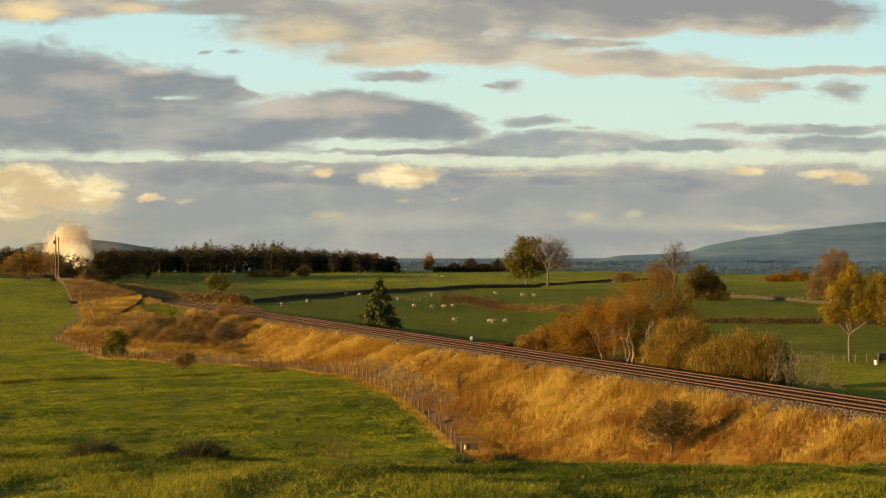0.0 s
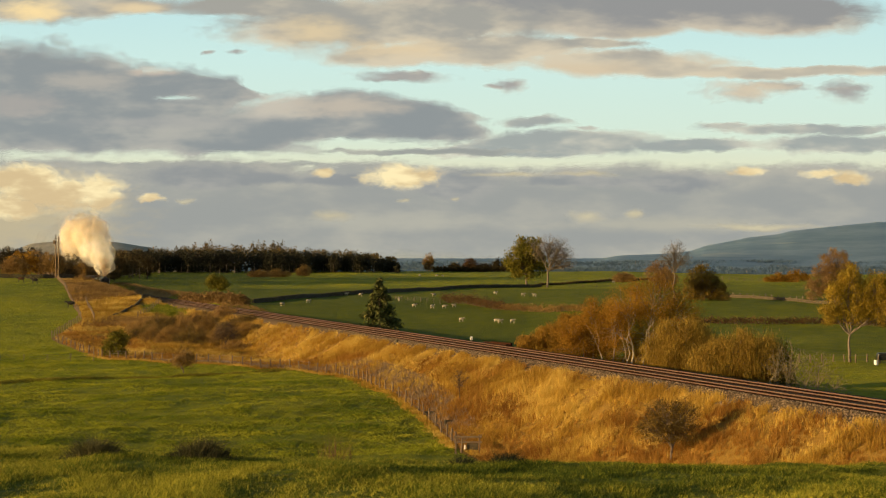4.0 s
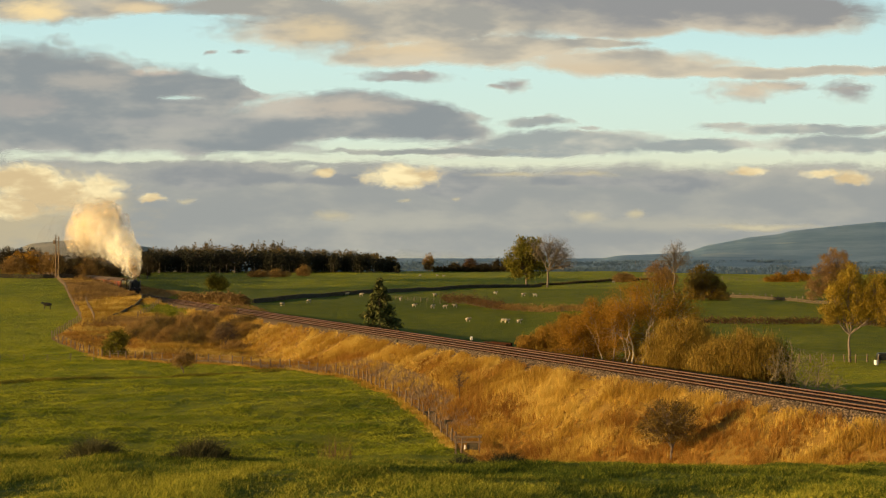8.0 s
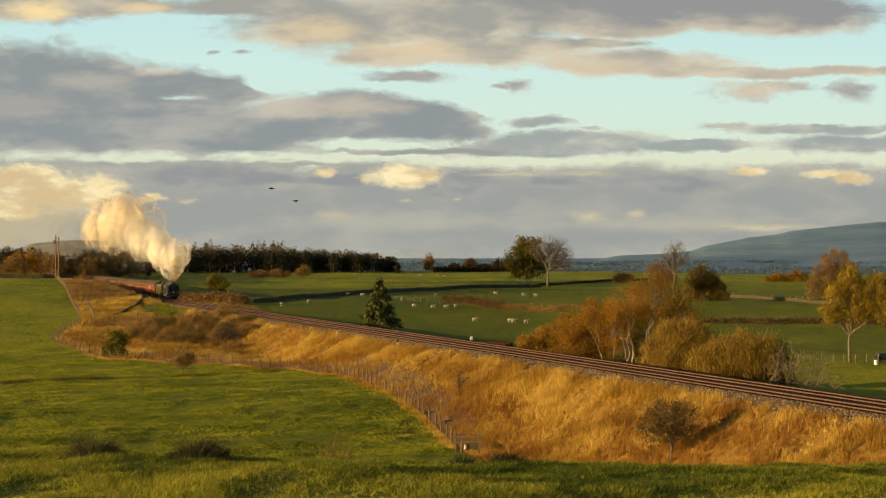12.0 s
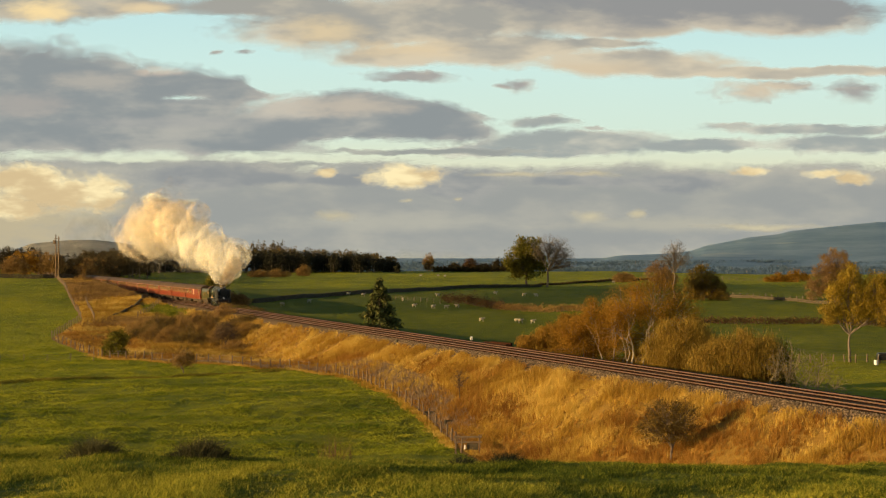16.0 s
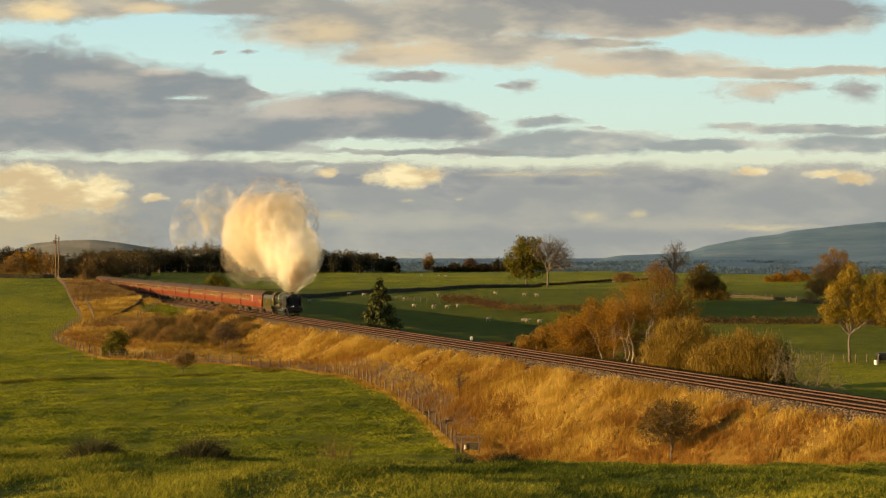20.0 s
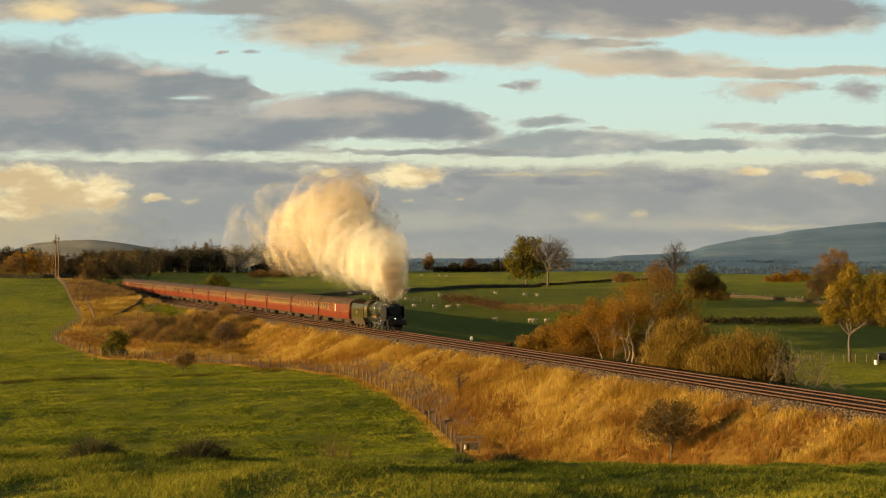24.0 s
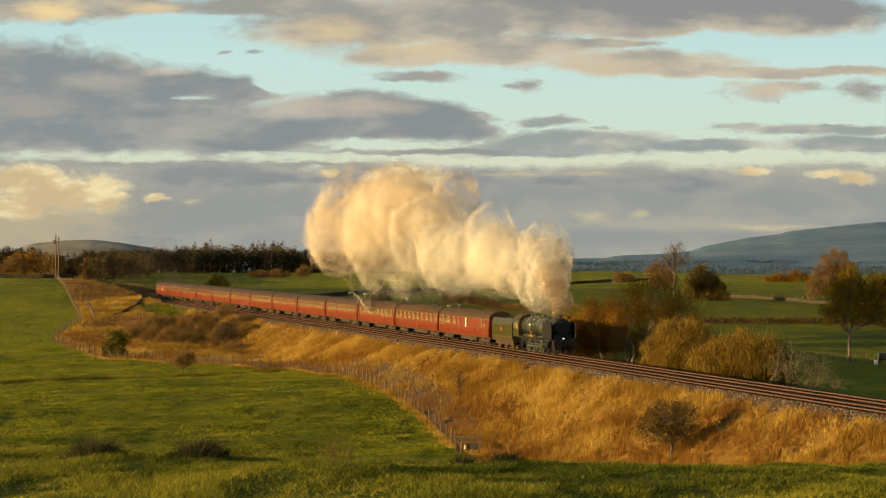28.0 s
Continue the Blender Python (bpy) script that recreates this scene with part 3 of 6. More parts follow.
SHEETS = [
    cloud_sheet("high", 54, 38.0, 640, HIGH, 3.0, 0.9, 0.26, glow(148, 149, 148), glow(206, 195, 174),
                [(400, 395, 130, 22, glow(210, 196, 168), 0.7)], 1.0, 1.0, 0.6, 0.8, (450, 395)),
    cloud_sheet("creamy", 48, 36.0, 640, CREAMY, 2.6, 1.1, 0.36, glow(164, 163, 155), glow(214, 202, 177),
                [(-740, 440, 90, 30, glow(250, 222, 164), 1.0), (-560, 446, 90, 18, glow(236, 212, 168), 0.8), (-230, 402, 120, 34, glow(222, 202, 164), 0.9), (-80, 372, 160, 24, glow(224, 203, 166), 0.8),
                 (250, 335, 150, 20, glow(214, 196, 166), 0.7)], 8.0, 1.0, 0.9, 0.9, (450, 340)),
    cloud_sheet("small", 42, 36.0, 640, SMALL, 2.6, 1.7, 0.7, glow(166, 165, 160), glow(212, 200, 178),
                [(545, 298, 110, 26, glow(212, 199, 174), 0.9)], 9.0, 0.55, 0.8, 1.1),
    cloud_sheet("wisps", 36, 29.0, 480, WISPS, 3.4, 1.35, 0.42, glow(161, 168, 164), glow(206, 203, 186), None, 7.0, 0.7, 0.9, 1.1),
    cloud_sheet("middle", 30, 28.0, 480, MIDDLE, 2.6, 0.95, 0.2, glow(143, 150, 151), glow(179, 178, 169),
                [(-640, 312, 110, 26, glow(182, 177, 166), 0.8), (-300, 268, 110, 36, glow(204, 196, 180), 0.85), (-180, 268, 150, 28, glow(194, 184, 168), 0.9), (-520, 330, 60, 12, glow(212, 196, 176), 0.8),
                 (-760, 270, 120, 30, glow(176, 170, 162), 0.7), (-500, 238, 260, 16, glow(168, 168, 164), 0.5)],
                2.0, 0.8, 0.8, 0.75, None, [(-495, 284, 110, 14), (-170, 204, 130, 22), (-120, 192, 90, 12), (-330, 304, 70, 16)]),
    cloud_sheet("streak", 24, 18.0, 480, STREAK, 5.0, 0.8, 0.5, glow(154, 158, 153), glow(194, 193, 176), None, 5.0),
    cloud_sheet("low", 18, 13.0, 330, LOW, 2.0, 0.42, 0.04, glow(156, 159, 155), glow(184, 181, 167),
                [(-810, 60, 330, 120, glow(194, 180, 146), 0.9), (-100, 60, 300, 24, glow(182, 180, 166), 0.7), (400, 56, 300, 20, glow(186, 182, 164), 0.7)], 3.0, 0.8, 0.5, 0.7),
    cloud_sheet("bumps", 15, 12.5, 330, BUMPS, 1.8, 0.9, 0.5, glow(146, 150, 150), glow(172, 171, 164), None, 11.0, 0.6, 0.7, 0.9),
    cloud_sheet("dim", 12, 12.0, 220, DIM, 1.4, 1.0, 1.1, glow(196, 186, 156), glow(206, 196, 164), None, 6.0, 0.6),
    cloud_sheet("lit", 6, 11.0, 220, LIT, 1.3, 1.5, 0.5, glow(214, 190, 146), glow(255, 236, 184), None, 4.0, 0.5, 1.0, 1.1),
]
for sheet, _ in SHEETS:
    tagged(sheet, "grey evening cloud with pale cream edges", "cloud", kind="structure")
tagged(bpy.data.objects["backdrop_sky"], "pale turquoise evening sky", "sky", kind="structure")


# ---- railway line ----
def ribbon(name, pts, s0, s1, step, mat):
    """A strip along the line with a cross section of (d, z)."""
    n = int((s1 - s0) / step)
    vs, fs = [], []
    for i in range(n + 1):
        s = s0 + step * i
        for d, z in pts:
            x, y = along(s, d)
            vs.append((x, y, z))
    m = len(pts)
    for i in range(n):
        for j in range(m - 1):
            a = i * m + j
            fs.append((a, a + 1, a + m + 1, a + m))
    return new(name, raw(name, vs, fs, mat))


tagged(ribbon("track_bed", [(-4.6, -0.8), (-3.2, -0.7), (-2.0, -0.11), (5.0, -0.11)], -170, 560, 5, M_BALLAST_BED),
       "dark brown ballast between the rails", "track bed", kind="structure")
tagged(ribbon("ballast_shoulder", [(4.998, -0.11), (5.3, -0.12), (5.9, -0.55), (6.5, -0.95)], -170, 560, 5, M_BALLAST),
       "grey-brown stone ballast shoulder", "ballast", kind="structure")


def build_ballast_stones():
    """Loose stones over the near shoulder."""
    rng = np.random.default_rng(31)
    n = 16000
    s = -150 + 210 * rng.uniform(0, 1, n) ** 1.3
    d = 5.0 + 1.6 * rng.uniform(0, 1, n)
    z = np.interp(d, (5.0, 5.3, 5.9, 6.5, 6.7), (-0.11, -0.12, -0.55, -0.95, -1.0)) + 0.01
    x, y = O[0] + T[0] * s + N[0] * d, O[1] + T[1] * s + N[1] * d
    base = np.array(((1, 0, 0), (0, 1, 0), (-1, 0, 0), (0, -1, 0), (0, 0, 1), (0, 0, -1)), float)
    size = rng.uniform(0.04, 0.10, (n, 1, 1)) * rng.uniform(0.7, 1.2, (n, 6, 1))
    turn = rng.uniform(0, math.tau, n)
    c, q = np.cos(turn)[:, None], np.sin(turn)[:, None]
    v = base[None] * size
    v = np.stack((v[..., 0] * c - v[..., 1] * q, v[..., 0] * q + v[..., 1] * c, v[..., 2]), -1) + np.stack((x, y, z), 1)[:, None]
    tri = np.array(((0, 1, 4), (1, 2, 4), (2, 3, 4), (3, 0, 4), (1, 0, 5), (2, 1, 5), (3, 2, 5), (0, 3, 5)))
    f = (tri[None] + 6 * np.arange(n)[:, None, None]).reshape(-1, 3)
    tagged(new("ballast_stones", raw("ballast_stones", v.reshape(-1, 3), f, M_BALLAST_STONE)), "loose grey-brown ballast stones", "ballast", kind="stuff")


def build_tracks():
    for centre in (0.0, 3.4):
        track = tagged(new("railway_track"), "rust-brown steel railway track on timber sleepers", "railway track", "double track line")
        for side in (-0.7525, 0.7525):
            d = centre + side
            x0, y0 = along(-168, d)
            ob = part("rail", (lambda bm: (prism(bm, [(-0.07, -0.16), (0.07, -0.16), (0.07, -0.14), (0.012, -0.12), (0.012, -0.05), (0.036, -0.035),
                                                      (0.036, 0), (-0.036, 0), (-0.036, -0.035), (-0.012, -0.05), (-0.012, -0.12), (-0.07, -0.14)], 0, 728), bm)[1])(bm_new()),
                      M_RAIL, track)
            ob.matrix_basis = pose(x0, y0, 0.0, 0, 0, HEADING + 180)
        bm = bm_new()
        box(bm, -0.125, 0.125, -1.3, 1.3, -0.22, -0.085)
        first = link("sleeper", bm, M_SLEEPER)
        first.parent = track
        mesh = first.data
        x, y = along(-150, centre)
        first.matrix_basis = pose(x, y, 0, 0, 0, HEADING)
        for i in range(1, 260):
            x, y = along(-150 + 0.7 * i, centre)
            shared("sleeper", mesh, track, pose(x, y, 0, 0, 0, HEADING))
        bm = bm_new()
        for i in range(0, 430):
            s = 32 + 0.7 * i
            box(bm, -s - 0.125, -s + 0.125, -1.3, 1.3, -0.22, -0.085)
        far = part("sleeper_rest", bm, M_SLEEPER, track)
        x, y = along(0, centre)
        far.matrix_basis = pose(x, y, 0, 0, 0, HEADING)
        far["kind"] = "stuff"


# ---- the train ----
def window_row(parent, mesh, xs, half, z):
    for x in xs:
        for y, turn in ((-half, 0), (half, 180)):
            shared("window", mesh, parent, pose(x, y, z, 0, 0, turn))


def coach_outline(inset=0.0):
    w = 1.40 - inset
    return [(-w, 1.02), (-w - 0.03, 1.5), (-w, 2.2), (-w + 0.08, 3.05), (w - 0.08, 3.05), (w, 2.2), (w + 0.03, 1.5), (w, 1.02)]


def build_bogie(coach, x, base):
    bogie = part("bogie", (lambda bm: (box(bm, -1.9, 1.9, -1.08, -0.92, 0.42, 0.75, 0.03), box(bm, -1.9, 1.9, 0.92, 1.08, 0.42, 0.75, 0.03),
                                       box(bm, -0.3, 0.3, -1.1, 1.1, 0.35, 0.85, 0.03), box(bm, -1.5, -1.05, -1.16, -1.0, 0.3, 0.62, 0.03),
                                       box(bm, 1.05, 1.5, -1.16, -1.0, 0.3, 0.62, 0.03), box(bm, -1.5, -1.05, 1.0, 1.16, 0.3, 0.62, 0.03),
                                       box(bm, 1.05, 1.5, 1.0, 1.16, 0.3, 0.62, 0.03), bm)[-1])(bm_new()), M_FRAME, coach, "black steel bogie")
    bogie.location = (x, 0, 0)
    for ax in (-base / 2, base / 2):
        bm = bm_new()
        for side in (-0.75, 0.75):
            tube(bm, (0, side - 0.07, 0), (0, side + 0.07, 0), 0.457, 0.457, 18)
        tube(bm, (0, -0.8, 0), (0, 0.8, 0), 0.08, 0.08, 8)
        w = part("wheelset", bm, M_FRAME, bogie)
        w.location = (ax, 0, 0.457)


def build_coach(kind):
    """A maroon main-line coach, its middle at the origin, 19.66 m long."""
    L = 9.83
    coach = tagged(new("railway_coach"), "", "railway coach", "coaches of the train")
    part("body", (lambda bm: (prism(bm, coach_outline(), -L, L), bm)[1])(bm_new()), M_MAROON, coach)
    roof = [(-1.36 * math.cos(a) , 3.04 + 0.84 * math.sin(a)) for a in [math.pi * i / 10 for i in range(11)]]
    rf = part("roof", (lambda bm: (prism(bm, roof, -L - 0.05, L + 0.05), bm)[1])(bm_new()), M_ROOF, coach, "soot-grey curved roof")
    for i in range(7):
        bm = bm_new()
        x = -8.4 + 2.8 * i
        tube(bm, (x, 0, 3.82), (x, 0, 3.98), 0.16, 0.12, 8)
        part("roof_vent", bm, M_ROOF, rf)
    part("underframe", (lambda bm: (box(bm, -L, L, -1.2, 1.2, 0.85, 1.03), box(bm, -2.6, 2.6, -0.9, 0.9, 0.45, 0.86, 0.04), box(bm, 3.0, 4.2, -1.1, -0.4, 0.5, 0.86, 0.03),
                                    box(bm, -4.4, -3.2, 0.4, 1.1, 0.5, 0.86, 0.03), bm)[-1])(bm_new()), M_FRAME, coach, "black underframe with battery boxes")
    for side in (-1, 1):
        bm = bm_new()
        box(bm, -L + 0.05, L - 0.05, side * 1.433, side * 1.441, 1.96, 2.02)
        box(bm, -L + 0.05, L - 0.05, side * 1.365, side * 1.40, 2.97, 3.01)
        part("lining", bm, M_LINING, coach, "thin gold lining")
    for x in (-L - 0.2, L + 0.2):
        part("gangway", (lambda bm: (box(bm, x - 0.19, x + 0.19, -0.6, 0.6, 1.0, 3.2, 0.05), bm)[1])(bm_new()), M_FRAME, coach, "black gangway bellows")
        for y in (-0.87, 0.87):
            part("buffer", (lambda bm: (tube(bm, (x * 0.985, y, 1.05), (x * 1.02, y, 1.05), 0.08, 0.08, 8), tube(bm, (x * 1.02, y, 1.05), (x * 1.024, y, 1.05), 0.22, 0.22, 12), bm)[2])(bm_new()), M_FRAME, coach)
    build_bogie(coach, -7.1, 2.6)
    build_bogie(coach, 7.1, 2.6)

    def pane(w):
        bm = bm_new()
        box(bm, -w / 2, w / 2, -0.035, 0.02, -0.42, 0.42, 0.012)
        me = bpy.data.meshes.new("window")
        bm.to_mesh(me)
        bm.free()
        me.materials.append(M_GLASS)
        return me

    wide, slim = pane(1.2), pane(0.5)
    if kind == "saloon":
        window_row(coach, wide, [-7.0 + 2.0 * i for i in range(8)], 1.385, 2.52)
        window_row(coach, slim, [-9.2, -8.5, 8.5, 9.2], 1.385, 2.52)
    elif kind == "compartment":
        window_row(coach, wide, [-8.0 + 2.3 * i for i in range(8)], 1.385, 2.52)
        window_row(coach, slim, [-6.85 + 2.3 * i for i in range(7)], 1.385, 2.52)
    else:
        window_row(coach, wide, [-8.0, -5.7, -3.4], 1.385, 2.52)
        window_row(coach, slim, [-9.3, -6.85, -1.6, 7.2, 8.3], 1.385, 2.52)
        # A lit window, painted as a cream strip on each side.
        for side in (-1, 1):
            bm = bm_new()
            box(bm, 1.0, 1.5, side * 1.41, side * 1.45, 1.9, 2.95, 0.01)
            part("pale_panel", bm, M_LIT_WINDOW, coach, "cream strip standing in for a lit window by the guard's door")
    # doors stand slightly proud of the side
    for x in ((-9.2, 0.9, 9.2) if kind == "saloon" else (-9.2, 4.4, 9.3)):
        for side in (-1, 1):
            bm = bm_new()
            box(bm, x - 0.32, x + 0.32, side * 1.425, side * 1.447, 1.08, 2.0, 0.006)
            door = part("door", bm, M_MAROON, coach)
            bm = bm_new()
            box(bm, x + 0.2, x + 0.26, side * 1.447, side * 1.475, 1.7, 1.84, 0.01)
            part("door_handle", bm, M_LINING, door)
    return coach


def build_loco():
    """A green express locomotive; its buffer faces at x = 0, running towards +x."""
    loco = tagged(new("steam_locomotive"), "olive-green express steam locomotive with black smokebox and side deflectors", "steam locomotive", "train")
    P = lambda name, bm, m, label="", parent=None, smooth=False: part(name, bm, m, parent or loco, label, smooth)
    bm = bm_new()
    box(bm, -4.2, -1.3, -0.95, 0.95, 0.62, 0.8, 0.03)
    P("bogie_frame", bm, M_BLACK)
    bm = bm_new()
    box(bm, -1.7, -0.62, -1.2, 1.2, 1.35, 1.5, 0.04)
    prism(bm, [(-1.15, 0.85), (-1.15, 1.35), (1.15, 1.35), (1.15, 0.85)], -1.6, -0.65)
    box(bm, -1.75, -1.6, -1.0, 1.0, 1.4, 2.1, 0.02)
    P("front_platform", bm, M_BLACK)
    bm = bm_new()
    for y in (-0.55, 0.55):
        box(bm, -13.2, -0.5, y - 0.04, y + 0.04, 0.75, 1.5)
    P("frame", bm, M_BLACK)
    bm = bm_new()
    tube(bm, (-4.3, 0, 2.72), (-1.75, 0, 2.72), 0.98, 0.98, 28)
    tube(bm, (-1.75, 0, 2.72), (-1.62, 0, 2.72), 0.98, 0.86, 28)
    box(bm, -4.2, -1.8, -0.7, 0.7, 1.5, 2.2, 0.05)
    box_ = P("smokebox", bm, M_BLACK, "matt black smokebox")
    bm = bm_new()
    tube(bm, (-1.62, 0, 2.72), (-1.5, 0, 2.72), 0.76, 0.62, 24)
    box(bm, -1.55, -1.44, -0.62, 0.62, 2.85, 2.9)
    box(bm, -1.55, -1.44, -0.62, 0.62, 2.52, 2.57)
    P("smokebox_door", bm, M_BLACK, "", box_)
    bm = bm_new()
    tube(bm, (-2.9, 0, 3.62), (-2.9, 0, 3.92), 0.42, 0.36, 18)
    tube(bm, (-2.9, 0, 3.92), (-2.9, 0, 4.0), 0.42, 0.42, 18)
    P("chimney", bm, M_BLACK)
    bm = bm_new()
    tube(bm, (-8.6, 0, 2.75), (-4.3, 0, 2.72), 1.0, 0.92, 28)
    tube(bm, (-11.6, 0, 2.75), (-8.6, 0, 2.75), 1.02, 1.0, 28)
    boiler = P("boiler", bm, M_GREEN, "olive-green lagged boiler", None, True)
    for x in (-4.35, -6.2, -8.0, -9.8, -11.4):
        bm = bm_new()
        tube(bm, (x - 0.025, 0, 2.735), (x + 0.025, 0, 2.735), 1.03, 1.03, 28)
        P("boiler_band", bm, M_STEEL, "", boiler)
    bm = bm_new()
    tube(bm, (-7.3, 0, 3.65), (-7.3, 0, 3.9), 0.42, 0.26, 16)
    P("dome", bm, M_GREEN, "", boiler)
    for y in (-0.2, 0.2):
        bm = bm_new()
        tube(bm, (-10.6, y, 3.7), (-10.6, y, 3.98), 0.07, 0.05, 8)
        P("safety_valve", bm, M_STEEL, "", boiler)
    for side in (-1, 1):
        bm = bm_new()
        tube(bm, (-11.4, side * 1.06, 2.95), (-4.6, side * 0.98, 2.9), 0.035, 0.035, 6)
        P("handrail", bm, M_STEEL, "", boiler)
        bm = bm_new()
        box(bm, -11.4, -0.9, side * 0.85, side * 1.36, 1.56, 1.64)
        box(bm, -11.4, -4.6, side * 1.32, side * 1.36, 1.44, 1.6)
        P("running_plate", bm, M_BLACK)
        bm = bm_new()
        box(bm, -4.0, -1.25, side * 1.27, side * 1.31, 1.7, 3.35, 0.01)
        box(bm, -4.0, -3.9, side * 0.9, side * 1.28, 2.9, 2.96)
        box(bm, -2.0, -1.9, side * 0.9, side * 1.28, 2.9, 2.96)
        defl = P("smoke_deflector", bm, M_BLACK, "black side smoke deflector")
        bm = bm_new()
        box(bm, -8.2, -6.8, side * 1.30, side * 1.345, 1.66, 1.86, 0.01)
        box(bm, -7.65, -7.35, side * 1.30, side * 1.35, 1.86, 2.15, 0.02)
        P("nameplate", bm, M_LINING, "brass nameplate with a crest above")
        bm = bm_new()
        tube(bm, (-3.9, side * 1.02, 0.98), (-2.3, side * 1.02, 0.98), 0.36, 0.36, 18)
        box(bm, -3.9, -2.3, side * 0.75, side * 1.1, 0.95, 1.55, 0.03)
        P("cylinder", bm, M_BLACK)
        bm = bm_new()
        tube(bm, (-9.6, side * 1.0, 1.0), (-4.0, side * 1.12, 0.98), 0.06, 0.06, 8)
        P("slide_bar", bm, M_STEEL)
        bm = bm_new()
        tube(bm, (-4.0, side * 1.0, 1.72), (-10.8, side * 1.0, 1.75), 0.09, 0.09, 8)
        P("ejector_pipe", bm, M_STEEL)
        bm = bm_new()
        tube(bm, (-3.1, side * 0.85, 1.9), (-3.1, side * 0.98, 1.3), 0.17, 0.19, 10)
        P("steam_pipe", bm, M_BLACK)
        bm = bm_new()
        box(bm, -5.05, -4.95, side * 0.98, side * 1.06, 0.72, 1.5, 0.01)
        box(bm, -5.6, -5.0, side * 1.0, side * 1.05, 1.28, 1.36, 0.01)
        tube(bm, (-6.9, side * 1.02, 1.15), (-4.0, side * 1.02, 1.3), 0.035, 0.035, 6)
        P("valve_gear", bm, M_STEEL, "bright steel valve gear")
        for x in (-0.95, -11.3, -13.1):
            bm = bm_new()
            box(bm, x - 0.2, x + 0.2, side * 1.16, side * 1.32, 0.55, 0.6)
            box(bm, x - 0.2, x + 0.2, side * 1.16, side * 1.32, 0.95, 1.0)
            box(bm, x - 0.03, x + 0.03, side * 1.18, side * 1.22, 0.55, 1.56)
            P("step", bm, M_BLACK)
        for x in (-6.5, -8.6):
            bm = bm_new()
            box(bm, x - 0.2, x + 0.2, side * 1.0, side * 1.25, 1.64, 1.98, 0.04)
            P("sandbox", bm, M_GREEN)
    bm = bm_new()
    cab = [(-1.33, 1.5), (-1.36, 2.9), (-1.2, 3.4), (-0.7, 3.78), (0, 3.9), (0.7, 3.78), (1.2, 3.4), (1.36, 2.9), (1.33, 1.5)]
    prism(bm, cab, -13.3, -11.5)
    c = P("cab", bm, M_TENDER, "olive-green enclosed cab")
    for side in (-1, 1):
        for x in (-12.0, -12.75):
            bm = bm_new()
            box(bm, x - 0.27, x + 0.27, side * 1.34, side * 1.375, 2.35, 2.95, 0.01)
            P("cab_window", bm, M_GLASS, "", c)
    bm = bm_new()
    prism(bm, [(-1.3, 3.32), (-0.75, 3.8), (0, 3.93), (0.75, 3.8), (1.3, 3.32), (1.25, 3.3), (0.7, 3.74), (0, 3.87), (-0.7, 3.74), (-1.25, 3.3)], -13.7, -11.4)
    P("cab_roof", bm, M_ROOF, "", c)
    bm = bm_new()
    box(bm, -0.62, -0.46, -1.3, 1.3, 0.85, 1.35, 0.02)
    beam = P("buffer_beam", bm, M_RED, "dull red buffer beam")
    for y in (-0.87, 0.87):
        bm = bm_new()
        tube(bm, (-0.46, y, 1.06), (-0.05, y, 1.06), 0.12, 0.09, 12)
        tube(bm, (-0.05, y, 1.06), (0, y, 1.06), 0.24, 0.24, 16)
        P("buffer", bm, M_BLACK, "", beam)
    for y, z in ((-0.2, 1.72), (0.0, 3.85)):
        bm = bm_new()
        tube(bm, (-0.9 if z < 2 else -1.7, y, z), (-0.66 if z < 2 else -1.5, y, z), 0.06, 0.06, 12)
        P("headlamp", bm, M_HEAD if z < 2 else M_STEEL, "white-lit headlamp")
    wheels = []
    for x, r in ((-1.9, 0.47), (-3.8, 0.47), (-5.5, 0.94), (-7.55, 0.94), (-9.6, 0.94), (-12.0, 0.56)):
        for side in (-1, 1):
            bm = bm_new()
            wheel(bm, r, 0.14, 10 if r < 0.6 else 18, 0.07)
            if r > 0.9:
                box(bm, -0.35, 0.35, side * 0.0 - 0.05, side * 0.0 + 0.05, -r + 0.08, -r + 0.36)
            w = P("driving_wheel" if r > 0.9 else "carrying_wheel", bm, M_GREEN if r > 0.9 else M_BLACK)
            w.location = (x, side * 0.77, r)
            wheels.append((w, r))
    rods = []
    for side in (-1, 1):
        bm = bm_new()
        box(bm, -9.75, -5.35, side * 0.93, side * 0.99, -0.07, 0.07, 0.01)
        for x in (-5.5, -7.55, -9.6):
            tube(bm, (x, side * 0.86, 0), (x, side * 1.02, 0), 0.12, 0.12, 10)
        rods.append((P("coupling_rod", bm, M_STEEL, "bright steel coupling rod"), side))
    return loco, wheels, rods


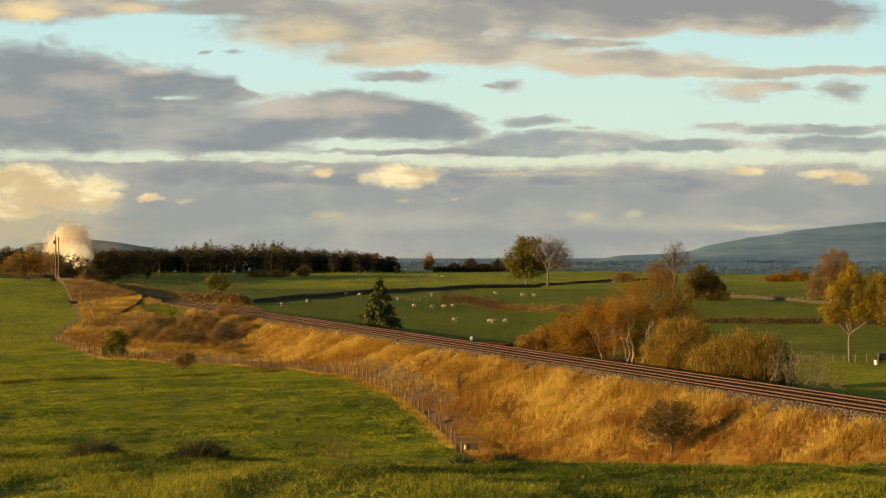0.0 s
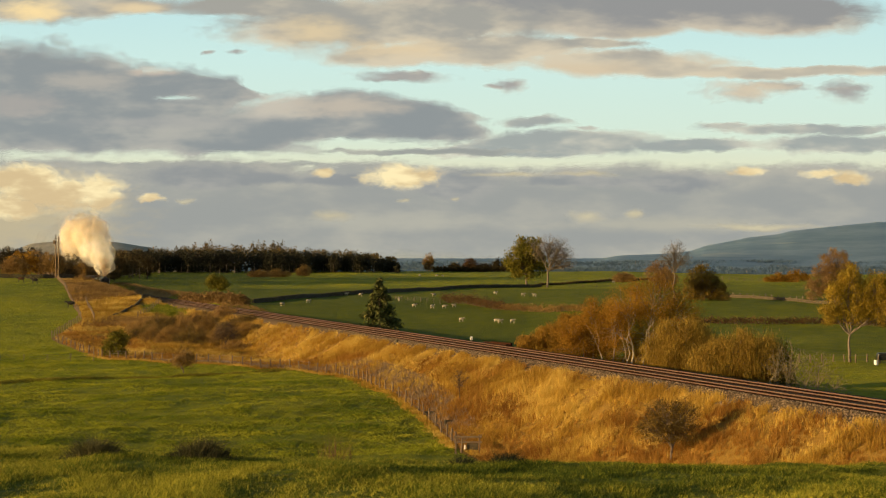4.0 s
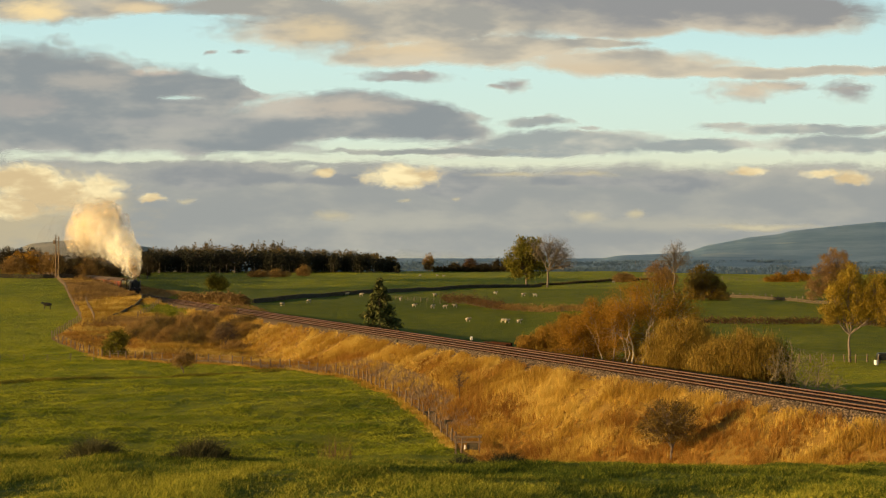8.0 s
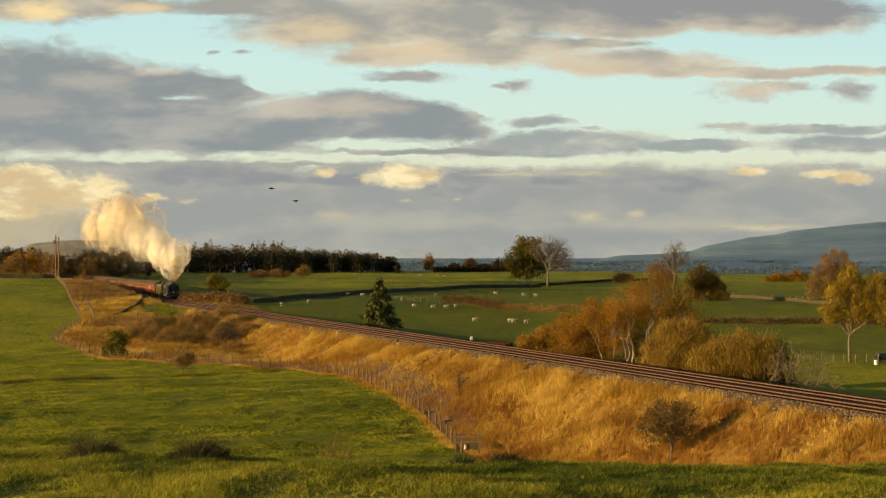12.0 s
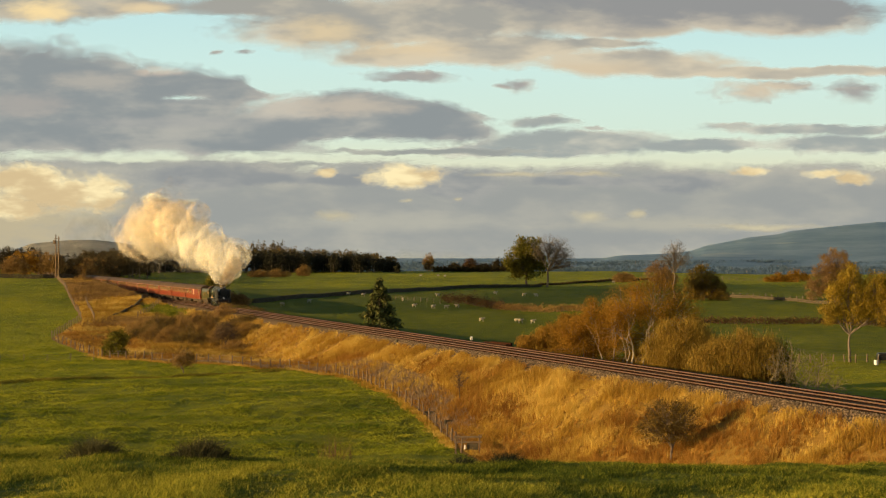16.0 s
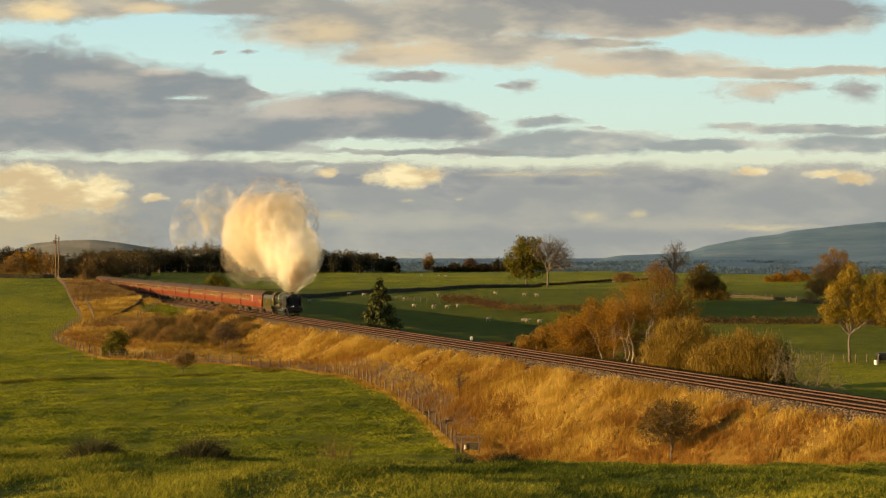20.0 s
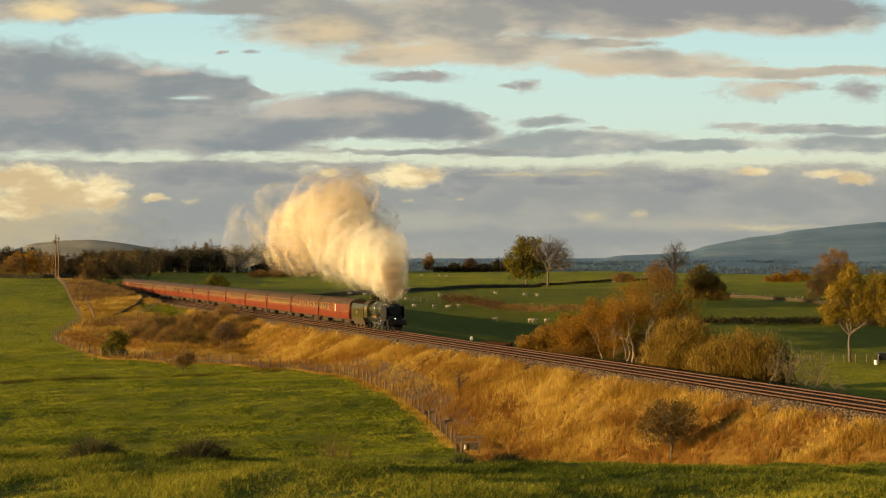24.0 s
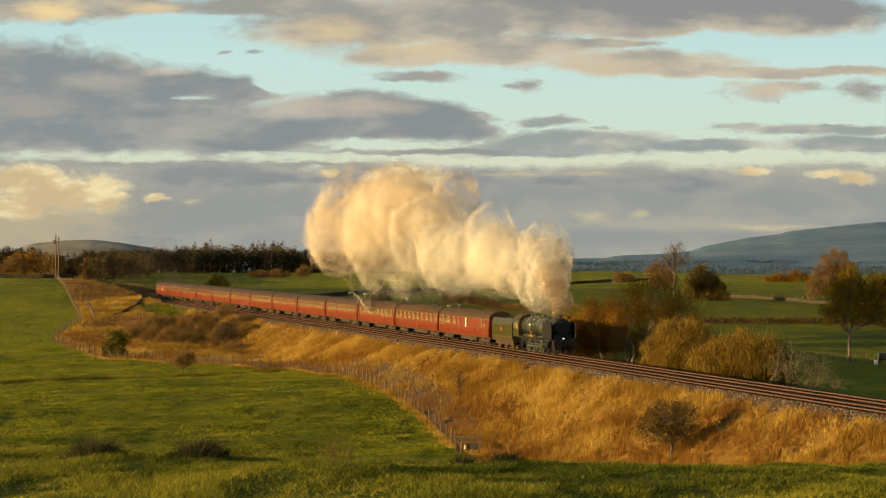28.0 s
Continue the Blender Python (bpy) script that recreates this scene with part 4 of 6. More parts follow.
def build_tender():
    t = tagged(new("tender"), "olive-green tender filled with coal behind the locomotive", "tender", "train")
    bm = bm_new()
    prism(bm, [(-1.3, 1.15), (-1.34, 2.7), (-1.15, 3.3), (-1.0, 3.3), (-1.0, 2.6), (1.0, 2.6), (1.0, 3.3), (1.15, 3.3), (1.34, 2.7), (1.3, 1.15)], -7.0, 0.0)
    part("body", bm, M_TENDER, t)
    bm = bm_new()
    box(bm, -7.1, 0.1, -1.25, 1.25, 0.85, 1.14)
    box(bm, -6.6, -0.4, -1.02, -0.94, 0.45, 0.9)
    box(bm, -6.6, -0.4, 0.94, 1.02, 0.45, 0.9)
    part("frame", bm, M_FRAME, t)
    bm = bm_new()
    rnd = random.Random(5)
    for i in range(120):
        x, y = rnd.uniform(-4.6, -0.3), rnd.uniform(-0.85, 0.85)
        z = 2.75 + 0.55 * (1 - abs(y) / 1.0) + rnd.uniform(-0.1, 0.12)
        r = bmesh.ops.create_icosphere(bm, subdivisions=1, radius=rnd.uniform(0.12, 0.26))
        for v in r["verts"]:
            v.co = v.co * rnd.uniform(0.75, 1.1) + Vector((x, y, z))
    part("coal_load", bm, M_COAL, t, "black lump coal")
    for side in (-1, 1):
        bm = bm_new()
        box(bm, -3.9, -3.3, side * 1.325, side * 1.35, 1.95, 2.35, 0.03)
        part("emblem", bm, M_LINING, t, "gold emblem on the tender side")
        bm = bm_new()
        box(bm, -6.9, -0.1, side * 1.335, side * 1.35, 2.67, 2.69)
        box(bm, -6.9, -0.1, side * 1.31, side * 1.325, 1.3, 1.34)
        part("lining", bm, M_LINING, t)
    for x in (-1.3, -3.5, -5.7):
        bm = bm_new()
        for y in (-0.75, 0.75):
            tube(bm, (0, y - 0.07, 0), (0, y + 0.07, 0), 0.55, 0.55, 18)
        tube(bm, (0, -0.8, 0), (0, 0.8, 0), 0.09, 0.09, 8)
        w = part("wheelset", bm, M_FRAME, t)
        w.location = (x, 0, 0.55)
    return t


LOCO, LOCO_WHEELS, LOCO_RODS = build_loco()
TENDER = build_tender()
COACHES = []
proto = {}
ORDER = ["brake", "saloon", "compartment", "compartment", "compartment", "saloon", "compartment", "saloon", "compartment", "saloon", "compartment", "saloon", "brake"]
LABELS = {"brake": "maroon brake coach with few windows and a cream lit-window strip", "saloon": "maroon coach with a row of wide windows and grey roof",
          "compartment": "maroon coach with many narrow windows and grey roof"}
for kind in ORDER:
    if kind not in proto:
        proto[kind] = build_coach(kind)
        tagged(proto[kind], LABELS[kind])
        COACHES.append(proto[kind])
    else:
        COACHES.append(copy_thing(proto[kind], Matrix.Identity(4)))


# ---- smoke ----
def vapour_core(name, c1, c2):
    """The thick heart of a puff."""
    k = Nodes(name)
    k.done(k.mix(k.noise(k.coord(), 1.6, 5.0, 0.6), c1, c2), 1.0, 0.0, 0.0)
    k.bsdf.inputs["Subsurface Weight"].default_value = 1.0
    k.bsdf.inputs["Subsurface Radius"].default_value = (1.0, 0.8, 0.55)
    k.bsdf.inputs["Subsurface Scale"].default_value = 0.8
    return k.m


def vapour_veil(name, c1, c2, thick, reach=1.25, ragged=0.9):
    """Lit vapour that thins out and breaks into wisps away from the middle of its puff; thick: the share of light that one layer stops."""
    k = Nodes(name)
    co = k.coord()
    k.done(k.mix(k.noise(co, 1.6, 5.0, 0.6), c1, c2), 1.0, 0.0, 0.0)
    far = k.put("VectorMath", operation="LENGTH")
    k.link(co, far.inputs[0])
    n1 = k.math("MULTIPLY", k.math("SUBTRACT", k.noise(co, 1.3, 2.0, 0.5), 0.5), ragged)
    n2 = k.math("MULTIPLY", k.math("SUBTRACT", k.noise(co, 3.0, 2.0, 0.45), 0.5), ragged * 0.4)
    dens = k.math("ADD", k.math("SUBTRACT", reach, far.outputs["Value"]), k.math("ADD", n1, n2))
    tl = k.put("BsdfTranslucent")
    k.link(k.bsdf.inputs["Base Color"].links[0].from_socket, tl.inputs[0])
    mx = k.put("MixShader")
    mx.inputs[0].default_value = 0.5
    k.link(k.bsdf.outputs[0], mx.inputs[1])
    k.link(tl.outputs[0], mx.inputs[2])
    tr = k.put("BsdfTransparent")
    m2 = k.put("MixShader")
    k.link(k.math("MULTIPLY", k.step(dens, -0.05, 0.8), thick), m2.inputs[0])
    k.link(tr.outputs[0], m2.inputs[1])
    k.link(mx.outputs[0], m2.inputs[2])
    k.link(m2.outputs[0], k.out.inputs[0])
    return k.m


STEAM = ((0.97, 0.915, 0.785), (0.99, 0.962, 0.88))
TAN = ((0.89, 0.78, 0.60), (0.96, 0.87, 0.72))
SMUT = ((0.40, 0.30, 0.20), (0.66, 0.53, 0.38))
M_STEAM = [vapour_core("steam_core", *STEAM), vapour_veil("steam_veil", *STEAM, 0.2, 1.4, 0.7)]
M_TAN = [vapour_core("stale_steam_core", *TAN), vapour_veil("stale_steam_veil", *TAN, 0.2, 1.4, 0.7)]
M_TAN_THIN = [vapour_veil("stale_steam_haze", *TAN, 0.13, 0.98, 0.35)]
M_STEAM_OLD = [vapour_veil("drifting_veil", *STEAM, 0.16, 0.98, 0.35)]
M_DRIFT = [vapour_veil("drifting_cloud", *STEAM, 0.4, 1.1, 0.6)]
M_HAZE = [vapour_veil("brown_haze", (0.30, 0.23, 0.13), (0.42, 0.33, 0.20), 0.05, 1.1, 1.0)]
M_SMUT = [vapour_core("brown_core", *SMUT), vapour_veil("brown_veil", *SMUT, 0.25, 1.4, 0.7)]


def puff_mesh(name, seed, mats, lumps=1.0, skins=(0.95, 1.01, 1.08, 1.17)):
    """A billowing ball of vapour of radius 1: a core within thinner skins."""
    bm = bm_new()
    off = Vector((seed * 13.7, seed * 5.1, seed * 9.3))
    for i, size in enumerate(skins):
        before = set(bm.verts)
        fold = lumps if i == 0 else 0.75 * lumps
        base = 0.74 if i == 0 else 0.74 + 0.06 * lumps
        bmesh.ops.create_icosphere(bm, subdivisions=5 if i == 0 and len(mats) > 1 else 3, radius=1.0)
        for v in bm.verts:
            if v in before:
                continue
            p = v.co.normalized()
            a = noise.noise(p * 1.3 + off)
            b = abs(noise.noise(p * 2.2 + off * 2))
            c = abs(noise.noise(p * 4.6 + off * 3))
            e = abs(noise.noise(p * 9.0 + off * 4))
            v.co = p * size * (base + 0.24 * a + fold * (0.46 * b + 0.32 * c + 0.17 * e))
        for f in bm.faces:
            if f.verts[0] not in before:
                f.material_index = min(i, len(mats) - 1)
    me = bpy.data.meshes.new(name)
    bm.to_mesh(me)
    bm.free()
    for p in me.polygons:
        p.use_smooth = True
    for m in mats:
        me.materials.append(m)
    return me


PUFFS = []


def build_smoke():
    rnd = random.Random(11)
    steam = [puff_mesh("smoke_puff", i + 1, M_STEAM) for i in range(4)]
    thin = (0.3, 0.45, 0.6, 0.75, 0.9, 1.05, 1.2)
    old = [puff_mesh("smoke_puff", i + 7, M_STEAM_OLD, 0.25, thin) for i in range(3)]
    drift = [puff_mesh("smoke_puff", i + 47, M_DRIFT, 0.4, thin) for i in range(3)]
    haze = [puff_mesh("smoke_puff", i + 27, M_HAZE, 0.5, [0.2 + 0.09 * j for j in range(11)]) for i in range(2)]
    tan = [puff_mesh("smoke_puff", i + 17, M_TAN) for i in range(3)]
    wisp = [puff_mesh("smoke_puff", i + 37, M_TAN_THIN, 0.25, thin) for i in range(2)]
    smut = [puff_mesh("smoke_puff", i + 11, M_SMUT) for i in range(2)]

    def put(mesh, a, side, h, r, label, rag=0):
        ob = tagged(new("smoke_puff", mesh), label, "smoke", "smoke plume")
        ob.scale = (r * rnd.uniform(0.9, 1.1), r * rnd.uniform(0.9, 1.1), r * rnd.uniform(0.85, 1.1))
        PUFFS.append((ob, a, side, h, rnd.uniform(0, 6.28), Vector((rnd.uniform(-1, 1), rnd.uniform(-1, 1), rnd.uniform(-1, 1))).normalized(), r, rag))

    # a: share of the trail's length behind the chimney; h: height over the rails
    for i in range(10):
        a = i / 9
        put(smut[i % 2] if i in (0, 1, 2, 3, 5) else steam[i % 4], 0.06 * a ** 2, rnd.uniform(-0.3, 0.3), 4.2 + 7.0 * a, 0.6 + 1.8 * a, "brown-white smoke rising from the chimney")
    for i in range(3):
        put(smut[i % 2], -0.008 + 0.004 * i, rnd.uniform(-0.6, 0.2), 5.6 + 1.2 * i, 0.8 + 0.15 * i, "brown-white smoke rising from the chimney")
    n = 84
    for i in range(n):
        a = (i + 0.5) / n
        r = (1.7 + 2.6 * a ** 0.7) * rnd.uniform(0.75, 1.3)
        low = float(np.interp(a, (0, 0.25, 0.45, 0.7, 0.85, 1), (4.5, 6, 6.8, 6.2, 8, 11))) + 0.9 * r
        high = float(np.interp(a, (0, 0.08, 0.27, 0.43, 0.6, 0.8, 1), (8, 11.2, 14.6, 16.2, 20.5, 22.5, 20.5))) - 0.9 * r
        z = low + max(0.0, high - low) * rnd.uniform(0, 1)
        stale = a > 0.45 and (z > 15.5 or rnd.random() < 0.6)
        airy = a > 0.35 and z < 9.5 + 2.5 * a
        put(old[i % 3] if airy else tan[i % 3] if stale else steam[i % 4], 0.03 + 0.97 * a, 1.5 * a + rnd.uniform(-2.0, 2.5) * (0.4 + a), z, r,
            "thin steam hanging low over the coaches" if airy else "tan haze of older smoke over the coaches" if stale else "dense cream-white steam rolling over the coaches")
    # thin wisps hanging under the plume and tan haze over its tail
    for i in range(12):
        a = (i + 0.5) / 12
        put(old[i % 3], 0.15 + 0.85 * a, rnd.uniform(-2, 3), 6.2 + 2.0 * a, rnd.uniform(1.8, 3.0), "thin steam hanging low over the coaches")
    for i in range(12):
        put(wisp[i % 2], rnd.uniform(0.45, 1.0), rnd.uniform(-3, 3), rnd.uniform(17.5, 24.5), rnd.uniform(3.4, 5.2), "tan haze of older smoke over the coaches")
    # an older puff left hanging in the air, and brown haze behind it
    for i in range(11):
        put(drift[i % 3], rnd.uniform(-1, 1), rnd.uniform(-7, 7), rnd.uniform(-1, 1), rnd.uniform(2.8, 5.2), "thin steam drifting where the train has passed", 1)
    for i in range(6):
        put(haze[i % 2], rnd.uniform(-1, 1), rnd.uniform(-8, 8), rnd.uniform(-1, 1), rnd.uniform(6, 9), "brown smoke haze hanging over the cutting", 2)


build_smoke()


# ---- plants ----
def leaf_cards(centres, size, aspect, rng, jitter=0.35, droop=0.0, up=None):
    """Quads round the given centres, each turned at random."""
    n = len(centres)
    u = rng.normal(size=(n, 3))
    if up is not None:
        u = u * (1 - up) + np.array((0, 0, 1.0)) * up * np.sign(rng.normal(size=(n, 1)) + 1.2)
    u /= np.linalg.norm(u, axis=1, keepdims=True)
    w = rng.normal(size=(n, 3))
    w -= (w * u).sum(1, keepdims=True) * u
    w /= np.linalg.norm(w, axis=1, keepdims=True)
    sz = size * (1 + jitter * rng.uniform(-1, 1, (n, 1)))
    u, w = u * sz * 0.5 * aspect, w * sz * 0.5
    v = np.stack((centres - u, centres - u * 0.1 + w, centres + u, centres - u * 0.1 - w), 1).reshape(-1, 3)
    f = np.arange(4 * n).reshape(n, 4)
    return v, f


def branch(bm, a, b, ra, rb, rnd, bend=0.12, n=5, seg=3):
    a, b = Vector(a), Vector(b)
    L = (b - a).length
    pts = [a]
    for i in range(1, seg):
        p = a.lerp(b, i / seg) + Vector((rnd.uniform(-1, 1), rnd.uniform(-1, 1), rnd.uniform(-0.3, 1))) * bend * L
        pts.append(p)
    pts.append(b)
    for i in range(seg):
        tube(bm, pts[i], pts[i + 1], ra + (rb - ra) * i / seg, ra + (rb - ra) * (i + 1) / seg, n, False)
    return pts


def tree(name, label, x, y, trunk, lobes, leaf, bark=None, tips=60, per=40, size=0.35, aspect=1.3, spread=0.8, seed=1, category="tree", group="", up=None, stems=1, sink=0.1, twigs=True, wands=()):
    """trunk: (height of the fork, radius, lean). lobes: (across, depth, up, half width, half height) of the crown's parts."""
    rnd, rng = random.Random(seed), np.random.default_rng(seed)
    z = ground(x, y) - sink
    thing = tagged(new(name), label, category, group)
    thing.location = (x, y, z)
    bm, lm = bm_new(), bm_new()
    forks = []
    for i in range(stems):
        ox = (i - (stems - 1) / 2) * trunk[1] * 5
        fork = (ox * 2.2 + trunk[2] * trunk[0], rnd.uniform(-0.2, 0.2), trunk[0])
        tube(bm, (ox, 0, -0.3), (ox, 0, trunk[0] * 0.12), trunk[1] * 1.5, trunk[1] * 1.05, 8)
        branch(bm, (ox, 0, trunk[0] * 0.12), fork, trunk[1] * 1.05, trunk[1] * 0.75, rnd, 0.04, 8, 4)
        forks.append(fork)
    for x0, x1, top in wands:
        wm = bm_new()
        pts = branch(wm, (x0, -1.4, -0.3), (x1, -1.7, top), 0.085, 0.03, rnd, 0.04, 6, 6)
        branch(wm, pts[3], (x1 + rnd.uniform(-1.4, 1.4), -1.2, top * 0.97), 0.04, 0.015, rnd, 0.05, 5, 3)
        part("stem", wm, bark or M_BARK, thing, "", True)
    total = sum(l[3] * l[4] for l in lobes)
    cen = []
    for lx, ly, lz, rw, rh in lobes:
        f = min(forks, key=lambda q: abs(q[0] - lx))
        c = Vector((lx, ly, lz))
        branch(lm, f, c, trunk[1] * 0.7, trunk[1] * 0.22, rnd, 0.1, 6, 4)
        m = max(3, int(tips * rw * rh / total))
        for _ in range(m):
            q = Vector(rng.normal(size=3)).normalized() * (rng.uniform(0.25, 1.0) ** 0.5)
            tip = Vector((lx + q.x * rw, ly + q.y * rw * 0.75, lz + q.z * rh))
            st = Vector(f).lerp(c, rnd.uniform(0.35, 1.0))
            if twigs:
                branch(lm, st, tip, trunk[1] * 0.16, 0.015, rnd, 0.12, 4, 3)
            pts = np.array(tip) + rng.normal(size=(per, 3)) * spread * np.array((0.5, 0.5, 0.42))
            cen.append(pts)
    part("trunk", bm, bark or M_BARK, thing, "", True)
    part("branching", lm, bark or M_BARK, thing)
    v, f = leaf_cards(np.concatenate(cen), size, aspect, rng, up=up)
    me = raw("crown", v, f, leaf)
    cr = new("crown", me)
    cr.parent = thing
    return thing


def fir(x, y, h, w):
    rnd, rng = random.Random(3), np.random.default_rng(3)
    z = ground(x, y) - 0.1
    thing = tagged(new("fir_tree"), "dark green cone-shaped fir tree beyond the track", "fir tree")
    thing.location = (x, y, z)
    bm = bm_new()
    tube(bm, (0, 0, -0.2), (0, 0, h * 0.96), 0.22, 0.03, 8)
    part("trunk", bm, M_BARK, thing, "", True)
    cen, bm = [], bm_new()
    for i in range(150):
        a = (i / 150) ** 0.85
        r = w * 0.5 * (1 - a) ** 0.85 * rnd.uniform(0.7, 1.12) + 0.12
        t = rnd.uniform(0, math.tau)
        zc = h * (0.06 + 0.92 * a)
        tip = Vector((math.cos(t) * r, math.sin(t) * r, zc - 0.22 * r + 0.1))
        tube(bm, (0, 0, zc), tip, 0.04, 0.012, 4, False)
        k = 34
        u = rng.uniform(0.25, 1, (k, 1))
        cen.append(np.array((0, 0, zc)) * (1 - u) + np.array(tip) * u + rng.normal(size=(k, 3)) * 0.15 * (0.5 + r * 0.35))
    part("boughs", bm, M_BARK, thing)
    v, f = leaf_cards(np.concatenate(cen), 0.3, 1.7, rng)
    cr = new("crown", raw("crown", v, f, L_FIR))
    cr.parent = thing
    cr["label"] = "dense drooping needles"


def build_trees():
    fir(across(-112, 300), 300, 9.6, 8.0)
    tree("tree", "broad olive-green tree still in leaf by the field wall", 24.6, 578, (3.4, 0.34, 0.05), [(0.6, 0, 10.5, 4.6, 4.2), (-3.0, 0, 7.6, 3.6, 4.0), (2.6, 1, 7.0, 3.4, 4.2), (-3.6, 1, 4.4, 2.2, 2.2), (0, 0, 5.0, 3.4, 3.2)],
         L_OLIVE, tips=210, per=60, size=0.36, spread=1.3, seed=4)
    tree("bare_tree", "tall leafless spreading tree beside a leafy one", 30.2, 567, (4.6, 0.30, 0.03), [(0.6, 0, 12.6, 3.6, 3.0), (3.6, 0, 11.6, 3.2, 3.4), (-2.4, 0, 10.6, 2.8, 3.4), (6.0, 0, 9.2, 2.2, 3.0), (2.4, 0, 8.6, 3.4, 3.0), (6.6, 0, 6.6, 1.9, 1.8), (3.6, 0, 6.0, 2.4, 1.5)],
         M_TWIG_PINK, M_TWIG_PINK, tips=620, per=7, size=0.045, aspect=13, spread=0.8, seed=5, up=0.5)
    tree("tree", "leafless grey-twigged tree above the thicket", across(408, 405), 405, (6.4, 0.17, 0.03), [(0.3, 0, 11.4, 2.2, 1.9), (-1.6, 0, 9.8, 1.9, 1.9), (1.9, 0, 9.8, 1.9, 1.7), (0.6, 0, 8.6, 2.2, 1.5)],
         M_TWIG_PINK, M_TWIG_PINK, tips=230, per=8, size=0.05, aspect=9.0, spread=0.6, seed=6, up=0.45)
    tree("tree", "purple-brown twiggy tree behind the thicket", across(384, 420), 420, (2.0, 0.16, 0.0), [(0, 0, 7.2, 2.0, 2.2), (-1.6, 0, 5.6, 1.7, 1.8), (1.4, 0, 5.2, 1.8, 2.0)],
         L_PLUM, M_TWIG_PINK, tips=120, per=50, size=0.08, aspect=3.5, spread=0.7, seed=46, up=0.5)
    tree("tree", "rounded brown-olive tree low in the pasture", across(460, 425), 425, (1.0, 0.25, 0.0), [(-0.6, 0, 5.6, 3.0, 2.9), (-2.6, 0, 3.2, 2.4, 2.6), (2.9, 0, 2.8, 2.7, 2.5), (0.5, 0, 2.6, 3.6, 2.4), (4.2, 0, 1.8, 1.8, 1.8), (1.6, 0, 5.0, 2.2, 2.2)],
         L_OLIVE_BROWN, tips=300, per=80, size=0.15, spread=0.75, seed=7, sink=0.7)
    tree("tree", "round purple-brown tree at the field edge", across(694, 408), 408, (1.6, 0.24, 0.0), [(0, 0, 8.8, 3.6, 3.2), (-3.0, 0, 5.2, 2.6, 2.8), (2.6, 0, 6.0, 2.8, 3.2), (0, 0, 4.4, 3.4, 3.0), (-4.4, 0, 3.0, 2.2, 2.0)],
         L_PLUM, M_TWIG_PINK, tips=360, per=90, size=0.09, aspect=2.6, spread=0.75, seed=8, up=0.5)
    tree("tree", "yellow-leaved ash with forked pale stems", 53.3, 257, (3.7, 0.17, 0.0), [(0.0, 0, 10.4, 1.3, 2.7), (-1.7, 0, 8.4, 1.3, 2.4), (1.6, 0, 8.6, 1.2, 2.6), (-2.6, 0, 6.4, 1.1, 1.5), (3.4, 0, 9.6, 1.5, 2.8), (5.2, 0, 9.0, 1.7, 2.9), (4.6, 0, 6.6, 1.7, 1.6), (0.4, 0, 6.6, 1.4, 1.6), (2.4, 0, 6.8, 1.1, 1.5)],
         L_GOLD, M_BARK, tips=420, per=90, size=0.075, aspect=3.6, spread=0.75, seed=9, up=0.65)
    # the thicket at the foot of the far bank
    B = 207
    tree("birch_tree", "russet-leaved birch with white leaning stems", across(342, B), B, (5.2, 0.13, 0.06), [(1.8, 0, 9.9, 3.0, 2.4), (-1.0, 0, 9.2, 2.4, 2.3), (4.8, 0, 8.0, 2.3, 3.0), (-2.6, 0, 6.8, 1.9, 2.3), (2.0, 2.6, 6.0, 3.4, 2.6), (5.9, 0.8, 5.0, 1.7, 2.4), (-1.0, 3.0, 4.4, 2.6, 2.2), (1.5, 3.0, 2.8, 4.6, 1.6)],
         L_RUST, M_BIRCH, tips=430, per=140, size=0.09, spread=0.95, seed=12, stems=2, category="birch", up=0.45,
         wands=((-1.4, -0.9, 6.6), (0.9, 1.5, 8.2), (3.0, 4.2, 7.4)))
    tree("birch_tree", "smaller russet birch in the lineside thicket", across(258, B + 3), B + 3, (3.0, 0.11, 0.0), [(0.6, 0, 5.6, 2.0, 1.5), (-1.8, 0, 4.3, 1.9, 1.4), (2.6, 0, 5.9, 2.0, 1.9), (0, 0.6, 3.4, 3.0, 1.7), (-1.3, 0.3, 2.2, 2.8, 1.2), (0.2, 0, 7.0, 0.7, 0.9)],
         L_RUST, M_BIRCH, tips=300, per=140, size=0.09, spread=0.85, seed=13, stems=2, category="birch", up=0.45, wands=((1.4, 0.6, 5.4), (2.6, 3.0, 6.6)))
    tree("bush", "rust and straw-coloured bush beyond the rails", across(182, B + 9), B + 9, (0.9, 0.07, 0.0), [(0.6, 0, 2.4, 1.6, 1.0), (-1.8, 0, 1.5, 1.3, 0.8), (2.6, 0, 3.3, 1.5, 1.3), (0, 0.5, 1.6, 2.6, 1.1), (-1.0, 0.2, 1.0, 2.4, 0.7)],
         L_RUSTY, tips=240, per=90, size=0.055, aspect=5.0, spread=0.6, seed=14, category="bush", stems=4, up=0.75)
    tree("willow_bush", "olive-gold willow bush beyond the rails", across(424, 196), 196, (1.4, 0.08, 0.0), [(0, 0, 6.0, 2.8, 2.4), (-1.8, 0, 4.6, 2.2, 2.2), (2.0, 0, 5.2, 2.2, 2.4), (0, 0, 3.2, 3.2, 1.8)],
         L_WILLOW, tips=360, per=170, size=0.04, aspect=9.0, spread=0.9, seed=15, category="bush", stems=4, up=0.88)
